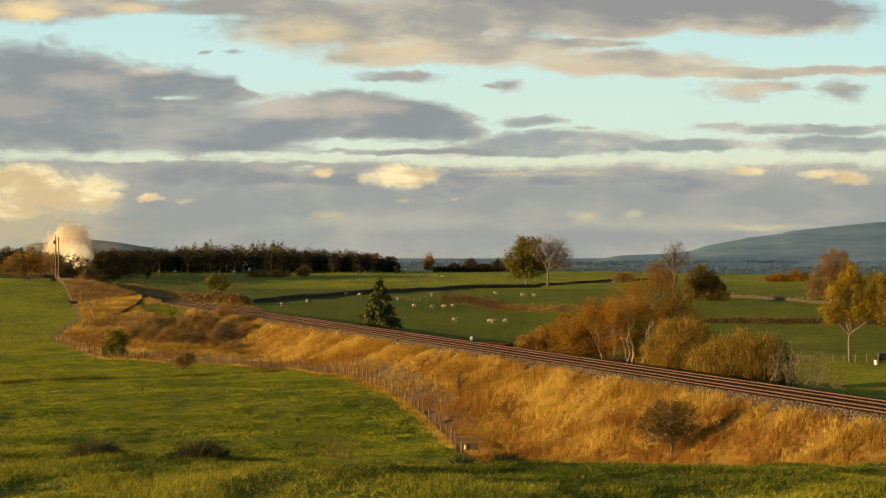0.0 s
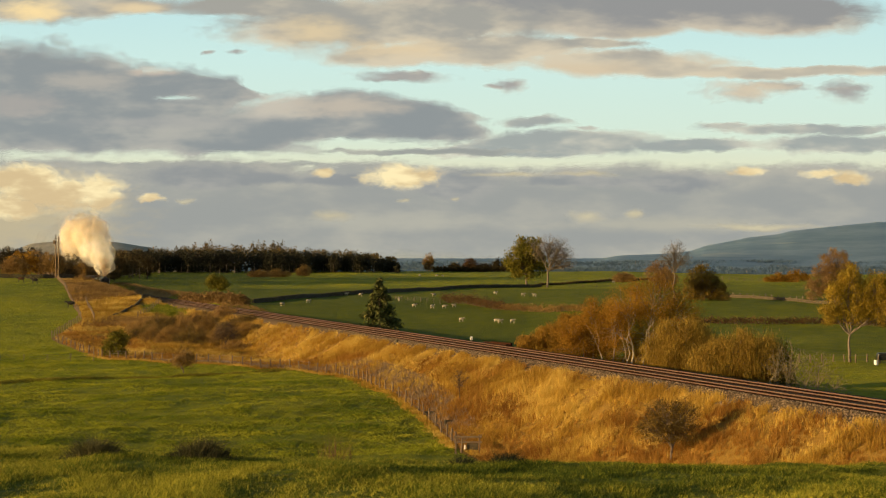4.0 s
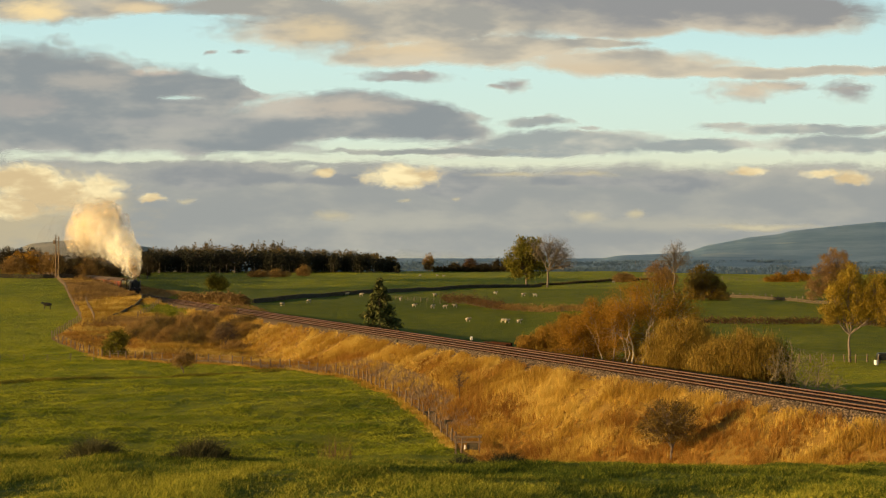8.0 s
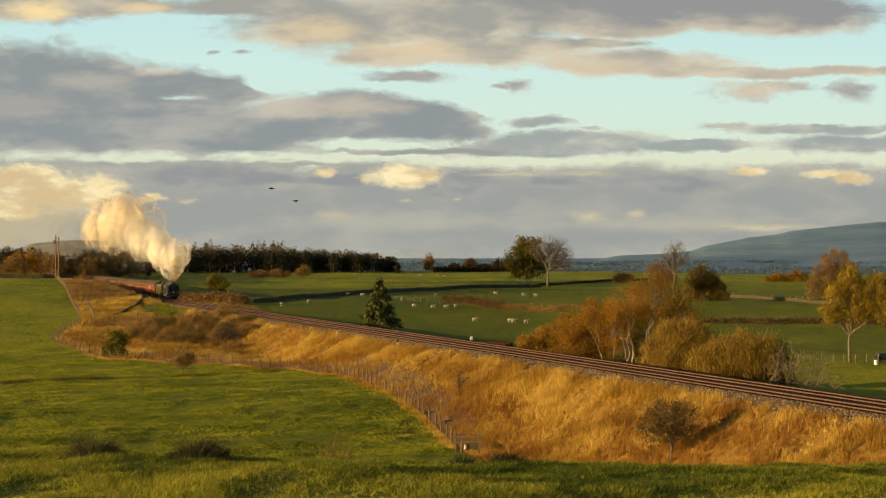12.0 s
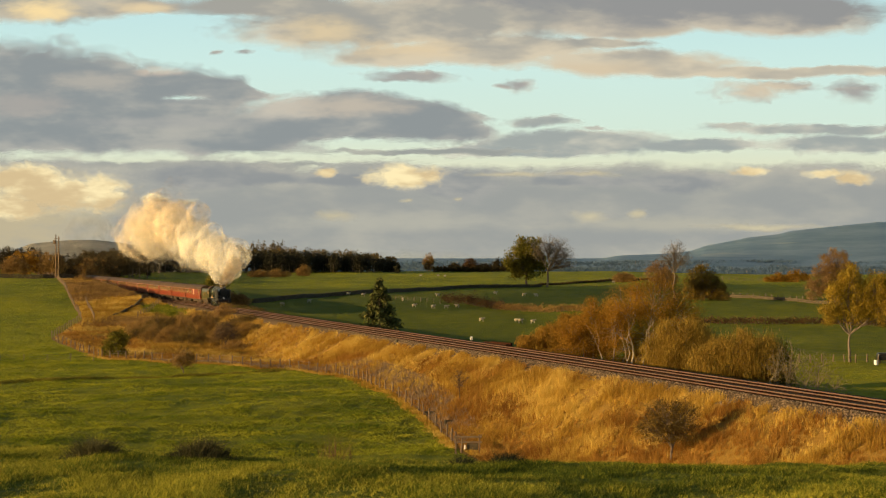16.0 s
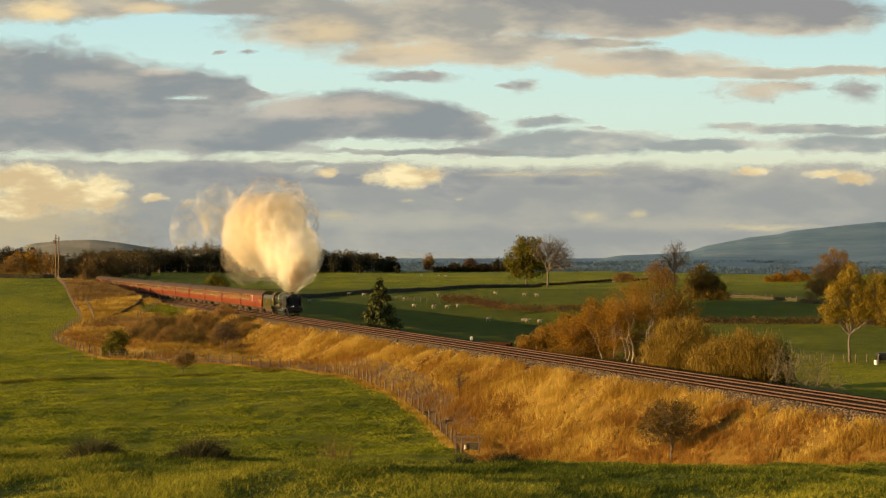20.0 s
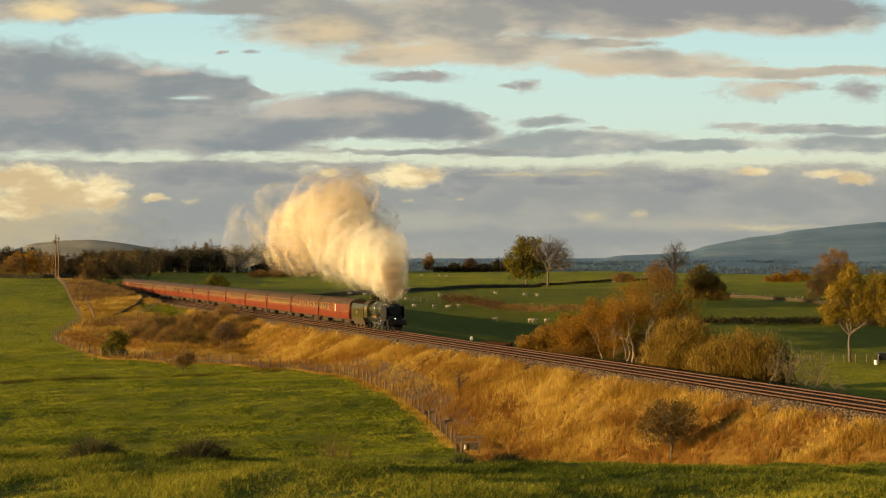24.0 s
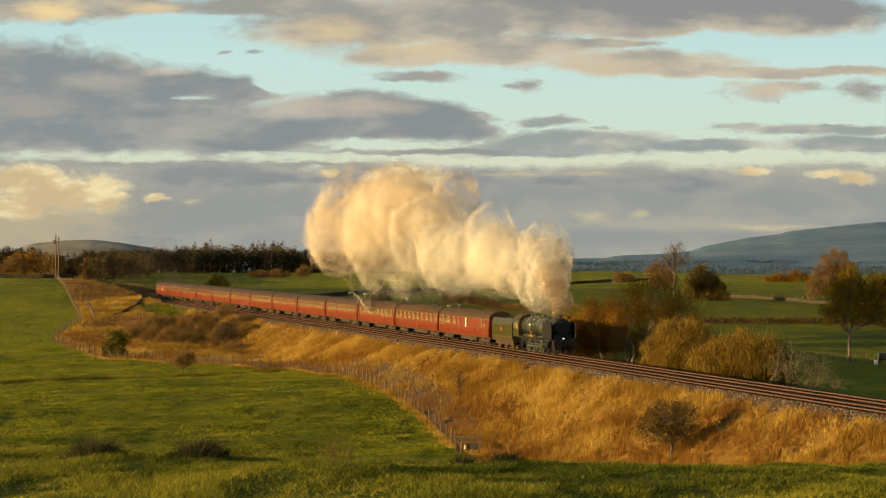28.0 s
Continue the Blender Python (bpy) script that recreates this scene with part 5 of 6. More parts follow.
    tree("willow_bush", "tall straw-brown willow bush beyond the rails", across(520, 188), 188, (1.4, 0.08, 0.0), [(0, 0, 6.0, 2.8, 2.4), (-2.2, 0, 5.2, 2.2, 2.4), (2.4, 0, 5.6, 2.4, 2.4), (0, 0, 3.2, 3.8, 1.9)],
         L_WILLOW, tips=400, per=170, size=0.04, aspect=9.0, spread=0.9, seed=16, category="bush", stems=4, up=0.88)
    tree("bush", "dark olive bush in the lineside thicket", across(588, 188), 188, (1.0, 0.08, 0.0), [(0, 0, 5.2, 1.6, 2.2), (0.8, 0, 4.0, 1.4, 1.6)],
         L_OLIVE, tips=90, per=38, size=0.2, spread=0.55, seed=17, category="bush", stems=2)
    tree("bare_bush", "leafless sprawling pale-branched bush by the line", across(614, 180), 180, (1.6, 0.12, 0.2), [(0.2, 0, 6.2, 1.8, 2.0), (2.6, 0, 5.2, 2.0, 1.8), (-1.2, 0, 5.8, 1.3, 2.0), (4.4, 0, 3.6, 1.8, 1.4), (1.6, 0, 4.2, 2.2, 2.0)],
         M_TWIG_GREY, M_TWIG_GREY, tips=170, per=7, size=0.03, aspect=12, spread=0.5, seed=18, category="bush", stems=4, up=0.3)
    # shrubs on the near bank and in the field
    tree("hawthorn", "small twiggy hawthorn on the straw-coloured bank", across(403, 138), 138, (0.9, 0.10, 0.1), [(-0.3, 0, 3.3, 1.5, 1.2), (0.9, 0, 2.9, 1.1, 1.5), (-1.4, 0, 2.4, 1.0, 1.0), (0, 0, 2.2, 1.5, 1.0)],
         L_DUN, tips=260, per=44, size=0.045, aspect=3.0, spread=0.4, seed=19, category="bush")
    tree("sapling", "thin leafless sapling on the straw-coloured bank", 1.6, 189, (0.8, 0.08, 0.0), [(0, 0, 2.5, 1.1, 1.1)],
         M_TWIG, M_TWIG, tips=50, per=5, size=0.028, aspect=8, spread=0.25, seed=20, category="sapling")
    tree("hawthorn", "round twiggy thorn bush alone in the field", -32.7, 247, (0.5, 0.08, 0.0), [(0, 0, 2.2, 1.2, 0.9), (-0.6, 0, 1.4, 0.9, 0.8), (0.7, 0, 1.6, 0.8, 0.8)],
         L_BROWN, tips=150, per=18, size=0.07, aspect=4, spread=0.4, seed=21, category="bush")
    tree("bush", "dark green ivy-clad bush at the fence corner", across(-579, 281), 281, (0.6, 0.1, 0.0), [(0, 0, 2.2, 1.6, 1.6), (0.9, 0, 2.9, 1.0, 1.2), (-1.0, 0, 1.3, 1.0, 1.0), (0.2, 0, 1.0, 1.7, 1.0)],
         L_OLIVE, tips=140, per=40, size=0.16, spread=0.5, seed=22, category="bush")
    scrub = random.Random(77)
    for i in range(26):
        b = -548 + 8.2 * i + scrub.uniform(-7, 7)
        dep = 305 + scrub.uniform(0, 42) - 14 * (i > 20)
        h = float(np.interp(b, (-550, -500, -440, -400, -335), (2.4, 3.2, 3.9, 3.0, 1.8))) * scrub.uniform(0.7, 1.15)
        w = scrub.uniform(1.5, 2.9)
        tree("scrub_bush", "brown leafless scrub bush on the bank", across(b, dep), dep, (0.4, 0.05, scrub.uniform(-0.3, 0.3)),
             [(0, 0, h * 0.66, w * 0.5, h * 0.34), (w * 0.5, 0, h * 0.42, w * 0.45, h * 0.3), (-w * 0.5, 0, h * 0.36, w * 0.45, h * 0.28)],
             (L_DUN, L_BROWN, L_BROWN)[i % 3], M_TWIG_PINK, tips=90, per=34, size=0.045, aspect=7, spread=0.6, seed=30 + i, category="bush", group="scrub on the bank", up=0.8, stems=3)
    tree("thorn_tree", "small dark bare thorn tree among the scrub", across(-384, 300), 300, (1.2, 0.09, 0.0), [(0, 0, 3.4, 1.7, 1.2), (-1.0, 0, 2.6, 1.0, 1.0), (1.1, 0, 2.7, 1.1, 1.1)],
         M_TWIG, M_TWIG, tips=150, per=9, size=0.05, aspect=8, spread=0.5, seed=44, up=0.4)
    # farther bushes and trees
    far = ((-399, 525, 4.6, 5.4, L_OLIVE), (-425, 434, 2.0, 5.0, L_BRACKEN), (-402, 426, 2.0, 5.0, L_BRACKEN), (-380, 420, 1.9, 4.6, L_BRACKEN), (-446, 447, 1.9, 4.4, L_BRACKEN), (-362, 412, 2.0, 3.6, L_BRACKEN), (-246, 760, 4.4, 5.6, L_BROWN),
           (-290, 750, 3.0, 9.0, L_BROWN), (-325, 740, 2.6, 9.0, L_BROWN), (-25, 950, 9.0, 5.5, L_BROWN), (48, 930, 7.0, 7.0, L_HAW), (96, 940, 6.4, 7.0, L_WOOD), (20, 940, 4.2, 6.0, L_WOOD), (625, 690, 4.2, 11.0, L_RUST),
           (590, 690, 3.4, 8.0, L_RUST), (320, 640, 3.0, 7.0, L_BROWN), (70, 930, 4.0, 9.0, L_WOOD), (120, 930, 4.0, 8.0, L_WOOD), (395, 560, 5.0, 6.0, L_BROWN),
           (-744, 600, 8.4, 11.0, L_RUST), (-715, 610, 8.6, 10.0, L_BRACKEN), (-775, 620, 9.0, 12.0, L_WOOD), (-690, 600, 7.5, 8.0, L_BROWN), (-665, 650, 7.6, 10.0, L_BRACKEN), (-640, 660, 8.4, 11.0, L_RUST),
           (-612, 680, 9.0, 12.0, L_BRACKEN), (-590, 700, 9.0, 12.0, L_WOOD), (-655, 700, 9.5, 12.0, L_WOOD), (-730, 680, 9.5, 13.0, L_WOOD), (-760, 590, 6.0, 9.0, L_BRACKEN), (-675, 620, 10.0, 10.0, L_WOOD), (-650, 640, 11.0, 11.0, L_WOOD), (-628, 630, 10.0, 11.0, L_BRACKEN), (-600, 650, 10.0, 11.0, L_WOOD), (-578, 740, 11.0, 12.0, L_WOOD), (-690, 700, 11.0, 12.0, L_WOOD), (-634, 560, 3.6, 7.0, L_BRACKEN), (-612, 540, 3.0, 6.0, L_BRACKEN), (-590, 520, 2.6, 5.0, L_BRACKEN))
    for i, (b, dep, h, w, leaf) in enumerate(far):
        tree("field_tree" if h > 4 else "bush", "small autumn tree at the edge of the fields" if h > 4 else "low brown bush at the edge of the fields", across(b, dep), dep, (h * 0.25, 0.14, 0.0),
             [(0, 0, h * 0.60, w * 0.36, h * 0.40), (0, 0, h * 0.3, w * 0.4, h * 0.3), (w * 0.25, 0, h * 0.45, w * 0.28, h * 0.3), (-w * 0.25, 0, h * 0.42, w * 0.28, h * 0.3)],
             leaf, tips=80, per=60, size=0.26, spread=1.0, seed=60 + i, category="tree" if h > 4 else "bush", twigs=False)


def wood_rows(rng, count, b0, b1, d0, d1, height, squat, per, bm, low=0.3):
    """Centres of the leaves of many trees between two bearings and two depths."""
    cen = []
    for i in range(count):
        b = rng.uniform(b0, b1)
        dep = rng.uniform(d0, d1)
        h = float(np.interp(b, *height)) * rng.uniform(0.78, 1.08)
        x = across(b, dep)
        z = ground(x, dep)
        tube(bm, (x, dep, z - 0.3), (x, dep, z + h * 0.4), 0.3, 0.16, 5, False)
        q = rng.normal(size=(per, 3))
        q /= np.linalg.norm(q, axis=1, keepdims=True)
        q *= rng.uniform(0.2, 1.05, (per, 1)) ** 0.5
        q[:, :2] *= 1 + 0.35 * np.sin(q[:, 2:3] * 6 + i)
        cen.append(np.array((x, dep, z + h * (1 + low) / 2)) + q * np.array((h * squat, h * squat, h * (1 - low) / 2)))
    return np.concatenate(cen)


def build_wood():
    """The dark wood along the skyline: front trees coloured dark for its shaded foot, with taller autumn crowns behind.
    """
    rng = np.random.default_rng(8)
    line = (-650, -560, -480, -420, -330, -250, -180, -120, -75)
    bm = bm_new()
    cen = wood_rows(rng, 240, -640, -80, 860, 900, (line, (8.5, 9.2, 10.4, 10.6, 10.4, 9.6, 8.6, 7.4, 4.5)), 0.34, 420, bm, 0.0)
    v, f = leaf_cards(cen, 0.5, 1.3, rng)
    wood = tagged(new("woodland", raw("woodland", v, f, L_WOOD_SHADE)), "front of the skyline wood, coloured dark for its shade", "wood", kind="stuff")
    part("trunk_mass", bm, M_BARK, wood)["kind"] = "stuff"
    bm = bm_new()
    cen = [wood_rows(rng, 150, -640, -80, 905, 990, (line, (10.5, 11.2, 12.2, 12.8, 12.2, 11.4, 10.4, 9.0, 6.0)), 0.26, 260, bm, 0.35)]
    for b, h in ((-418, 17.0), (-412, 16.4), (-430, 15.6), (-440, 15.4), (-336, 15.6), (-328, 16.2), (-316, 17.0), (-300, 16.0), (-292, 16.6), (-285, 17.2), (-270, 15.6), (-262, 15.4), (-455, 14.6), (-470, 14.4)):
        cen.append(wood_rows(rng, 2, b - 2, b + 2, 900, 930, ((-700, 0), (h - 1.6, h - 1.6)), 0.13, 200, bm, 0.3))
    v, f = leaf_cards(np.concatenate(cen), 0.4, 1.6, rng)
    wood = tagged(new("woodland", raw("woodland", v, f, L_CROWN)), "olive-brown autumn crowns above the dark wood", "wood", kind="stuff")
    part("trunk_mass", bm, M_BARK, wood)["kind"] = "stuff"
    # the wood that runs down to the line, whose shade lies over the hollow
    bm = bm_new()
    cen = [wood_rows(rng, 44, -640, -520, 700, 850, ((-700, -500), (9.0, 10.0)), 0.36, 430, bm, 0.05),
           wood_rows(rng, 26, -800, -640, 690, 800, ((-900, -600), (8.5, 9.0)), 0.36, 430, bm, 0.05)]
    v, f = leaf_cards(np.concatenate(cen), 0.42, 1.4, rng)
    wood = tagged(new("woodland", raw("woodland", v, f, L_WOOD)), "brown leaf-shedding wood beside the cutting", "wood", kind="stuff")
    part("trunk_mass", bm, M_BARK, wood)["kind"] = "stuff"
    # woods and hedges of the plain, the haze put into their leaf colour
    bm = bm_new()
    cen = []
    for i in range(200):
        dep = rng.uniform(1500, 3300)
        b = rng.uniform(-160, 800)
        x = across(b, dep)
        z = ground(x, dep)
        wide = rng.uniform(8, 46)
        q = rng.normal(size=(int(6 * wide), 3)) * np.array((wide, 5, 1.3))
        cen.append(np.array((x, dep, z + 2.2)) + q)
        tube(bm, (x, dep, z - 0.5), (x, dep, z + 4), 0.5, 0.3, 5, False)
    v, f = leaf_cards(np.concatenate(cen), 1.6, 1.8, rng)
    wood = tagged(new("far_woods", raw("far_woods", v, f, L_HAZE)), "distant woods and hedges with blue haze in their leaf colour", "wood", kind="stuff")
    part("trunk_mass", bm, M_BARK, wood)["kind"] = "stuff"


# ---- grass that stands ----
def blades(name, label, pts, height, width, lean, mat, rng, per=1, tall=None, fan=0.16):
    """Narrow pointed blades standing on the ground at pts; tall: a height factor for each point."""
    p = np.repeat(pts, per, axis=0)
    n = len(p)
    h = height * rng.uniform(0.55, 1.25, (n, 1))
    if tall is not None:
        h = h * np.repeat(tall, per)[:, None]
    a = rng.uniform(0, math.tau, n)
    side = np.stack((np.cos(a), np.sin(a), np.zeros(n)), 1) * width * 0.5
    tip = np.stack((rng.normal(size=n) * lean + 0.25 * lean, rng.normal(size=n) * lean, np.ones(n)), 1) * h
    if per > 1:
        p = p + np.concatenate((rng.normal(size=(n, 2)) * height * fan, np.zeros((n, 1))), 1)
    v = np.stack((p - side, p + side, p + tip), 1).reshape(-1, 3)
    f = np.arange(3 * n).reshape(n, 3)
    return tagged(new(name, raw(name, v, f, mat)), label, "grass", kind="stuff")


def build_grass():
    rng = np.random.default_rng(21)
    # tall straw on the near bank
    s = rng.uniform(-135, 330, 74000)
    s = s[rng.uniform(0, 1, len(s)) < np.interp(s, (-135, -40, 60, 330), (1, 0.9, 0.6, 0.35))]
    d = rng.uniform(0, 1, len(s))
    fd = np.interp(s, FENCE_S, FENCE_D)
    share = d
    d = 6.0 + d * (fd - 6.4)
    x, y = O[0] + T[0] * s + N[0] * d, O[1] + T[1] * s + N[1] * d
    clump = 0.55 * lattice(s / 3.1, d / 2.2, 5) + 0.45 * lattice(s / 1.2 + 0.5 * d, d / 0.9, 6)
    keep = (clump + rng.normal(size=len(x)) * 0.1 > 0.3) & ((np.abs(fd - 2.2 - d) > 1.4) | (s < -25) | (s > 70) | (rng.uniform(0, 1, len(x)) < 0.25))
    x, y, s, clump, share = x[keep], y[keep], s[keep], clump[keep], share[keep]
    tall = 0.55 + 0.95 * np.clip((clump - 0.25) / 0.5, 0, 1)
    off = np.interp(s, FENCE_S, FENCE_D) - 6.4
    reach = 6.0 + share * off
    spot = np.exp(-((s - 192) / 20) ** 2 - ((reach - 9.5) / 4.0) ** 2) + rng.normal(size=len(x)) * 0.08 > 0.35
    brown = (((s > 236) | ((s > 224) & (reach > 17))) & (wob(x * 0.8, y * 0.8) + rng.normal(size=len(x)) * 0.4 > -0.7)) | ((s > 120) & (s < 172) & (wob(x * 0.8, y * 0.8) + rng.normal(size=len(x)) * 0.4 > 1.0))
    brown &= ~spot
    red = ~brown & ~spot & (s < 160) & (0.55 * (share - 0.3) + 0.9 * (lattice(s / 6.0, share * 4.0, 9) - 0.5) + rng.normal(size=len(x)) * 0.14 + 0.14 * np.clip((-45 - s) / 40, 0, 1) - 0.08 * np.clip((s + 45) / 40, 0, 1) > 0.12)
    gold = ~brown & ~red & ~spot
    p = np.stack((x, y, land(x, y) - 0.03), 1)
    blades("tall_dry_grass", "tall golden dry grass over the bank", p[gold], 0.52, 0.045, 0.30, L_STRAW, rng, 14, tall[gold], 0.22)
    blades("russet_grass", "red-brown dead grass lower on the bank", p[red], 0.46, 0.045, 0.34, L_RUSSET, rng, 13, tall[red], 0.22)
    blades("rough_brown_growth", "brown bracken and dead growth by the cutting", p[brown], 0.6, 0.07, 0.5, L_BRACKEN, rng, 11, tall[brown])
    blades("green_growth", "green grass and weeds on a patch of the bank", p[spot], 0.34, 0.06, 0.5, L_GRASS, rng, 12, tall[spot], 0.3)
    # brown growth beyond the rails
    s = rng.uniform(60, 420, 3500)
    d = -rng.uniform(4.6, 9.5, len(s))
    x, y = O[0] + T[0] * s + N[0] * d, O[1] + T[1] * s + N[1] * d
    blades("far_bank_growth", "brown dead growth along the far side of the line", np.stack((x, y, land(x, y) - 0.03), 1), 0.5, 0.08, 0.5, L_BRACKEN, rng, 6)
    # dead stalks in the strip behind the fence
    s = rng.uniform(-45, 62, 3500)
    d = np.interp(s, FENCE_S, FENCE_D) - rng.uniform(0.3, 3.2, len(s))
    x, y = O[0] + T[0] * s + N[0] * d, O[1] + T[1] * s + N[1] * d
    blades("dead_stalks", "grey-brown dead stalks along the fence", np.stack((x, y, land(x, y) - 0.03), 1), 0.42, 0.05, 0.5, L_STALK, rng, 9)
    # bleached fringe left ungrazed on the field's side of the fence
    s = rng.uniform(-50, 80, 3400)
    d = np.interp(s, FENCE_S, FENCE_D) + np.abs(rng.normal(size=len(s))) * 0.45
    x, y = O[0] + T[0] * s + N[0] * d, O[1] + T[1] * s + N[1] * d
    blades("fence_fringe", "pale dry grass along the foot of the fence", np.stack((x, y, land(x, y) - 0.03), 1), 0.32, 0.05, 0.4, L_STRAW, rng, 5)
    # rough bank across the field
    u = rng.uniform(0, 1, 2600)
    k = np.array(((-53.5, 227.0), (-44.0, 233.0), (-37.2, 237.5), (-29.0, 242.0), (-19.5, 246.0)))
    x = np.interp(u, np.linspace(0, 1, 5), k[:, 0]) + rng.normal(size=len(u)) * 0.3
    y = np.interp(u, np.linspace(0, 1, 5), k[:, 1]) + rng.normal(size=len(u)) * 0.7
    blades("rough_field_bank", "low rough grass bank across the pasture", np.stack((x, y, land(x, y) - 0.03), 1), 0.28, 0.06, 0.7, L_OLIVE, rng, 5, 0.3 + 1.2 * lattice(x / 1.7, y / 3, 4))
    # turf near the camera
    y = rng.uniform(10.5, 24, 150000)
    x = rng.uniform(-0.26, 0.26, len(y)) * y
    mound = 0.6 * lattice(x / 0.55, y / 0.7, 7) + 0.4 * lattice(x / 0.16, y / 0.22, 8)
    keep = mound + rng.normal(size=len(x)) * 0.15 > 0.33
    x, y, mound = x[keep], y[keep], mound[keep]
    blades("meadow_turf", "short green pasture turf", np.stack((x, y, land(x, y) - 0.005), 1), 0.046, 0.0056, 0.6, L_TURF, rng, 5, 0.45 + 1.5 * np.clip(mound - 0.25, 0, 0.6), 0.3)
    # grass tufts over the field below
    y = rng.uniform(160, 300, 120000)
    x = rng.uniform(-0.25, 0.02, len(y)) * y
    dd = (x - O[0]) * N[0] + (y - O[1]) * N[1]
    ss = (x - O[0]) * T[0] + (y - O[1]) * T[1]
    knob = lattice(x / 2.6 + 3, y / 2.0, 1)
    keep = (dd > np.interp(ss, FENCE_S, FENCE_D) + 0.3) & (knob + rng.normal(size=len(x)) * 0.3 > 0.44)
    x, y, knob = x[keep], y[keep], knob[keep]
    blades("field_tufts", "tufted green pasture in the hollow", np.stack((x, y, land(x, y) - 0.02), 1), 0.19, 0.085, 0.5, L_PASTURE, rng, 4, 0.55 + 0.7 * (knob - 0.3))
    # coarse tufts over the hill and the far pastures
    y = 300 * (850 / 300) ** rng.uniform(0, 1, 90000)
    x = rng.uniform(-0.25, 0.25, len(y)) * y
    dd = (x - O[0]) * N[0] + (y - O[1]) * N[1]
    ss = (x - O[0]) * T[0] + (y - O[1]) * T[1]
    # No bright tufts where the pasture is painted as shaded.
    field_shade = (dd < -7) & (y < 560)
    keep = ((dd > np.interp(ss, FENCE_S, FENCE_D) + 1) | (dd < -9)) & (wob(x * 2.2, y * 1.3) + rng.normal(size=len(x)) * 0.7 > -0.2) & ~field_shade
    x, y = x[keep], y[keep]
    blades("pasture_tufts", "coarse tufts of grass over the pastures", np.stack((x, y, land(x, y) - 0.03), 1), 0.16, 0.22, 0.6, L_PASTURE, rng, 2)
    # dark rush clumps on the brow
    for cx, cy, w, k, high, mat in ((-2.78, 15.6, 0.12, 760, 0.14, L_RUSH), (-1.95, 15.7, 0.125, 800, 0.14, L_RUSH), (0.16, 16.0, 0.07, 160, 0.085, L_RUSH), (0.50, 16.1, 0.10, 240, 0.09, L_RUSH)):
        px = cx + rng.normal(size=k) * w
        py = cy + rng.normal(size=k) * 0.10
        top = 0.35 + np.exp(-((px - cx) / (1.3 * w)) ** 2)
        t = blades("rush_clump", "dark clump of rushes on the grassy brow", np.stack((px, py, land(px, py) - 0.01), 1), high, 0.007, 0.6, mat, rng, 3, top)
        t["kind"] = ""
        tagged(t, "", "rushes", "rush clumps on the brow")
    px, py = -0.98 + rng.normal(size=46) * 0.07, 18.0 + rng.normal(size=46) * 0.08
    t = blades("dock_plant", "thin red-brown dead dock on the brow", np.stack((px, py, land(px, py) - 0.01), 1), 0.30, 0.006, 0.25, L_HAW, rng, 2)
    t["kind"] = ""
    tagged(t, "", "dock")



# ---- fences and walls ----
def fence(name, label, path, gap, h, mat, wires=3, thick=0.05, rails=False):
    """Posts along a plan path of (x, y), with wires or rails between them."""
    rnd = random.Random(len(path) + int(path[0][0]))
    thing = tagged(new(name), label, "fence")
    seg = [(np.array(a), np.array(b)) for a, b in zip(path[:-1], path[1:])]
    tops = []
    carry = 0.0
    pts = []
    for a, b in seg:
        L = float(np.linalg.norm(b - a))
        u = carry
        while u < L:
            pts.append(a + (b - a) * u / L)
            u += gap
        carry = u - L
    bm = bm_new()
    tube(bm, (0, 0, -0.3), (0, 0, h), thick * 1.1, thick, 6)
    me = bpy.data.meshes.new("post")
    bm.to_mesh(me)
    bm.free()
    me.materials.append(mat)
    for p in pts:
        z = ground(*p)
        shared("post", me, thing, pose(p[0], p[1], z, rnd.uniform(-5, 5), rnd.uniform(-5, 5), rnd.uniform(0, 90)) @ Matrix.Diagonal((1, 1, rnd.uniform(0.88, 1.1), 1)))
        tops.append((p[0], p[1], z))
    for w in range(wires):
        bm = bm_new()
        zz = h * (0.35 + 0.55 * w / max(1, wires - 1))
        for a, b in zip(tops[:-1], tops[1:]):
            tube(bm, (a[0], a[1], a[2] + zz), (b[0], b[1], b[2] + zz), 0.05 if rails else 0.009, 0.05 if rails else 0.009, 4, False)
        part("rail" if rails else "wire", bm, mat if rails else M_WIRE, thing)


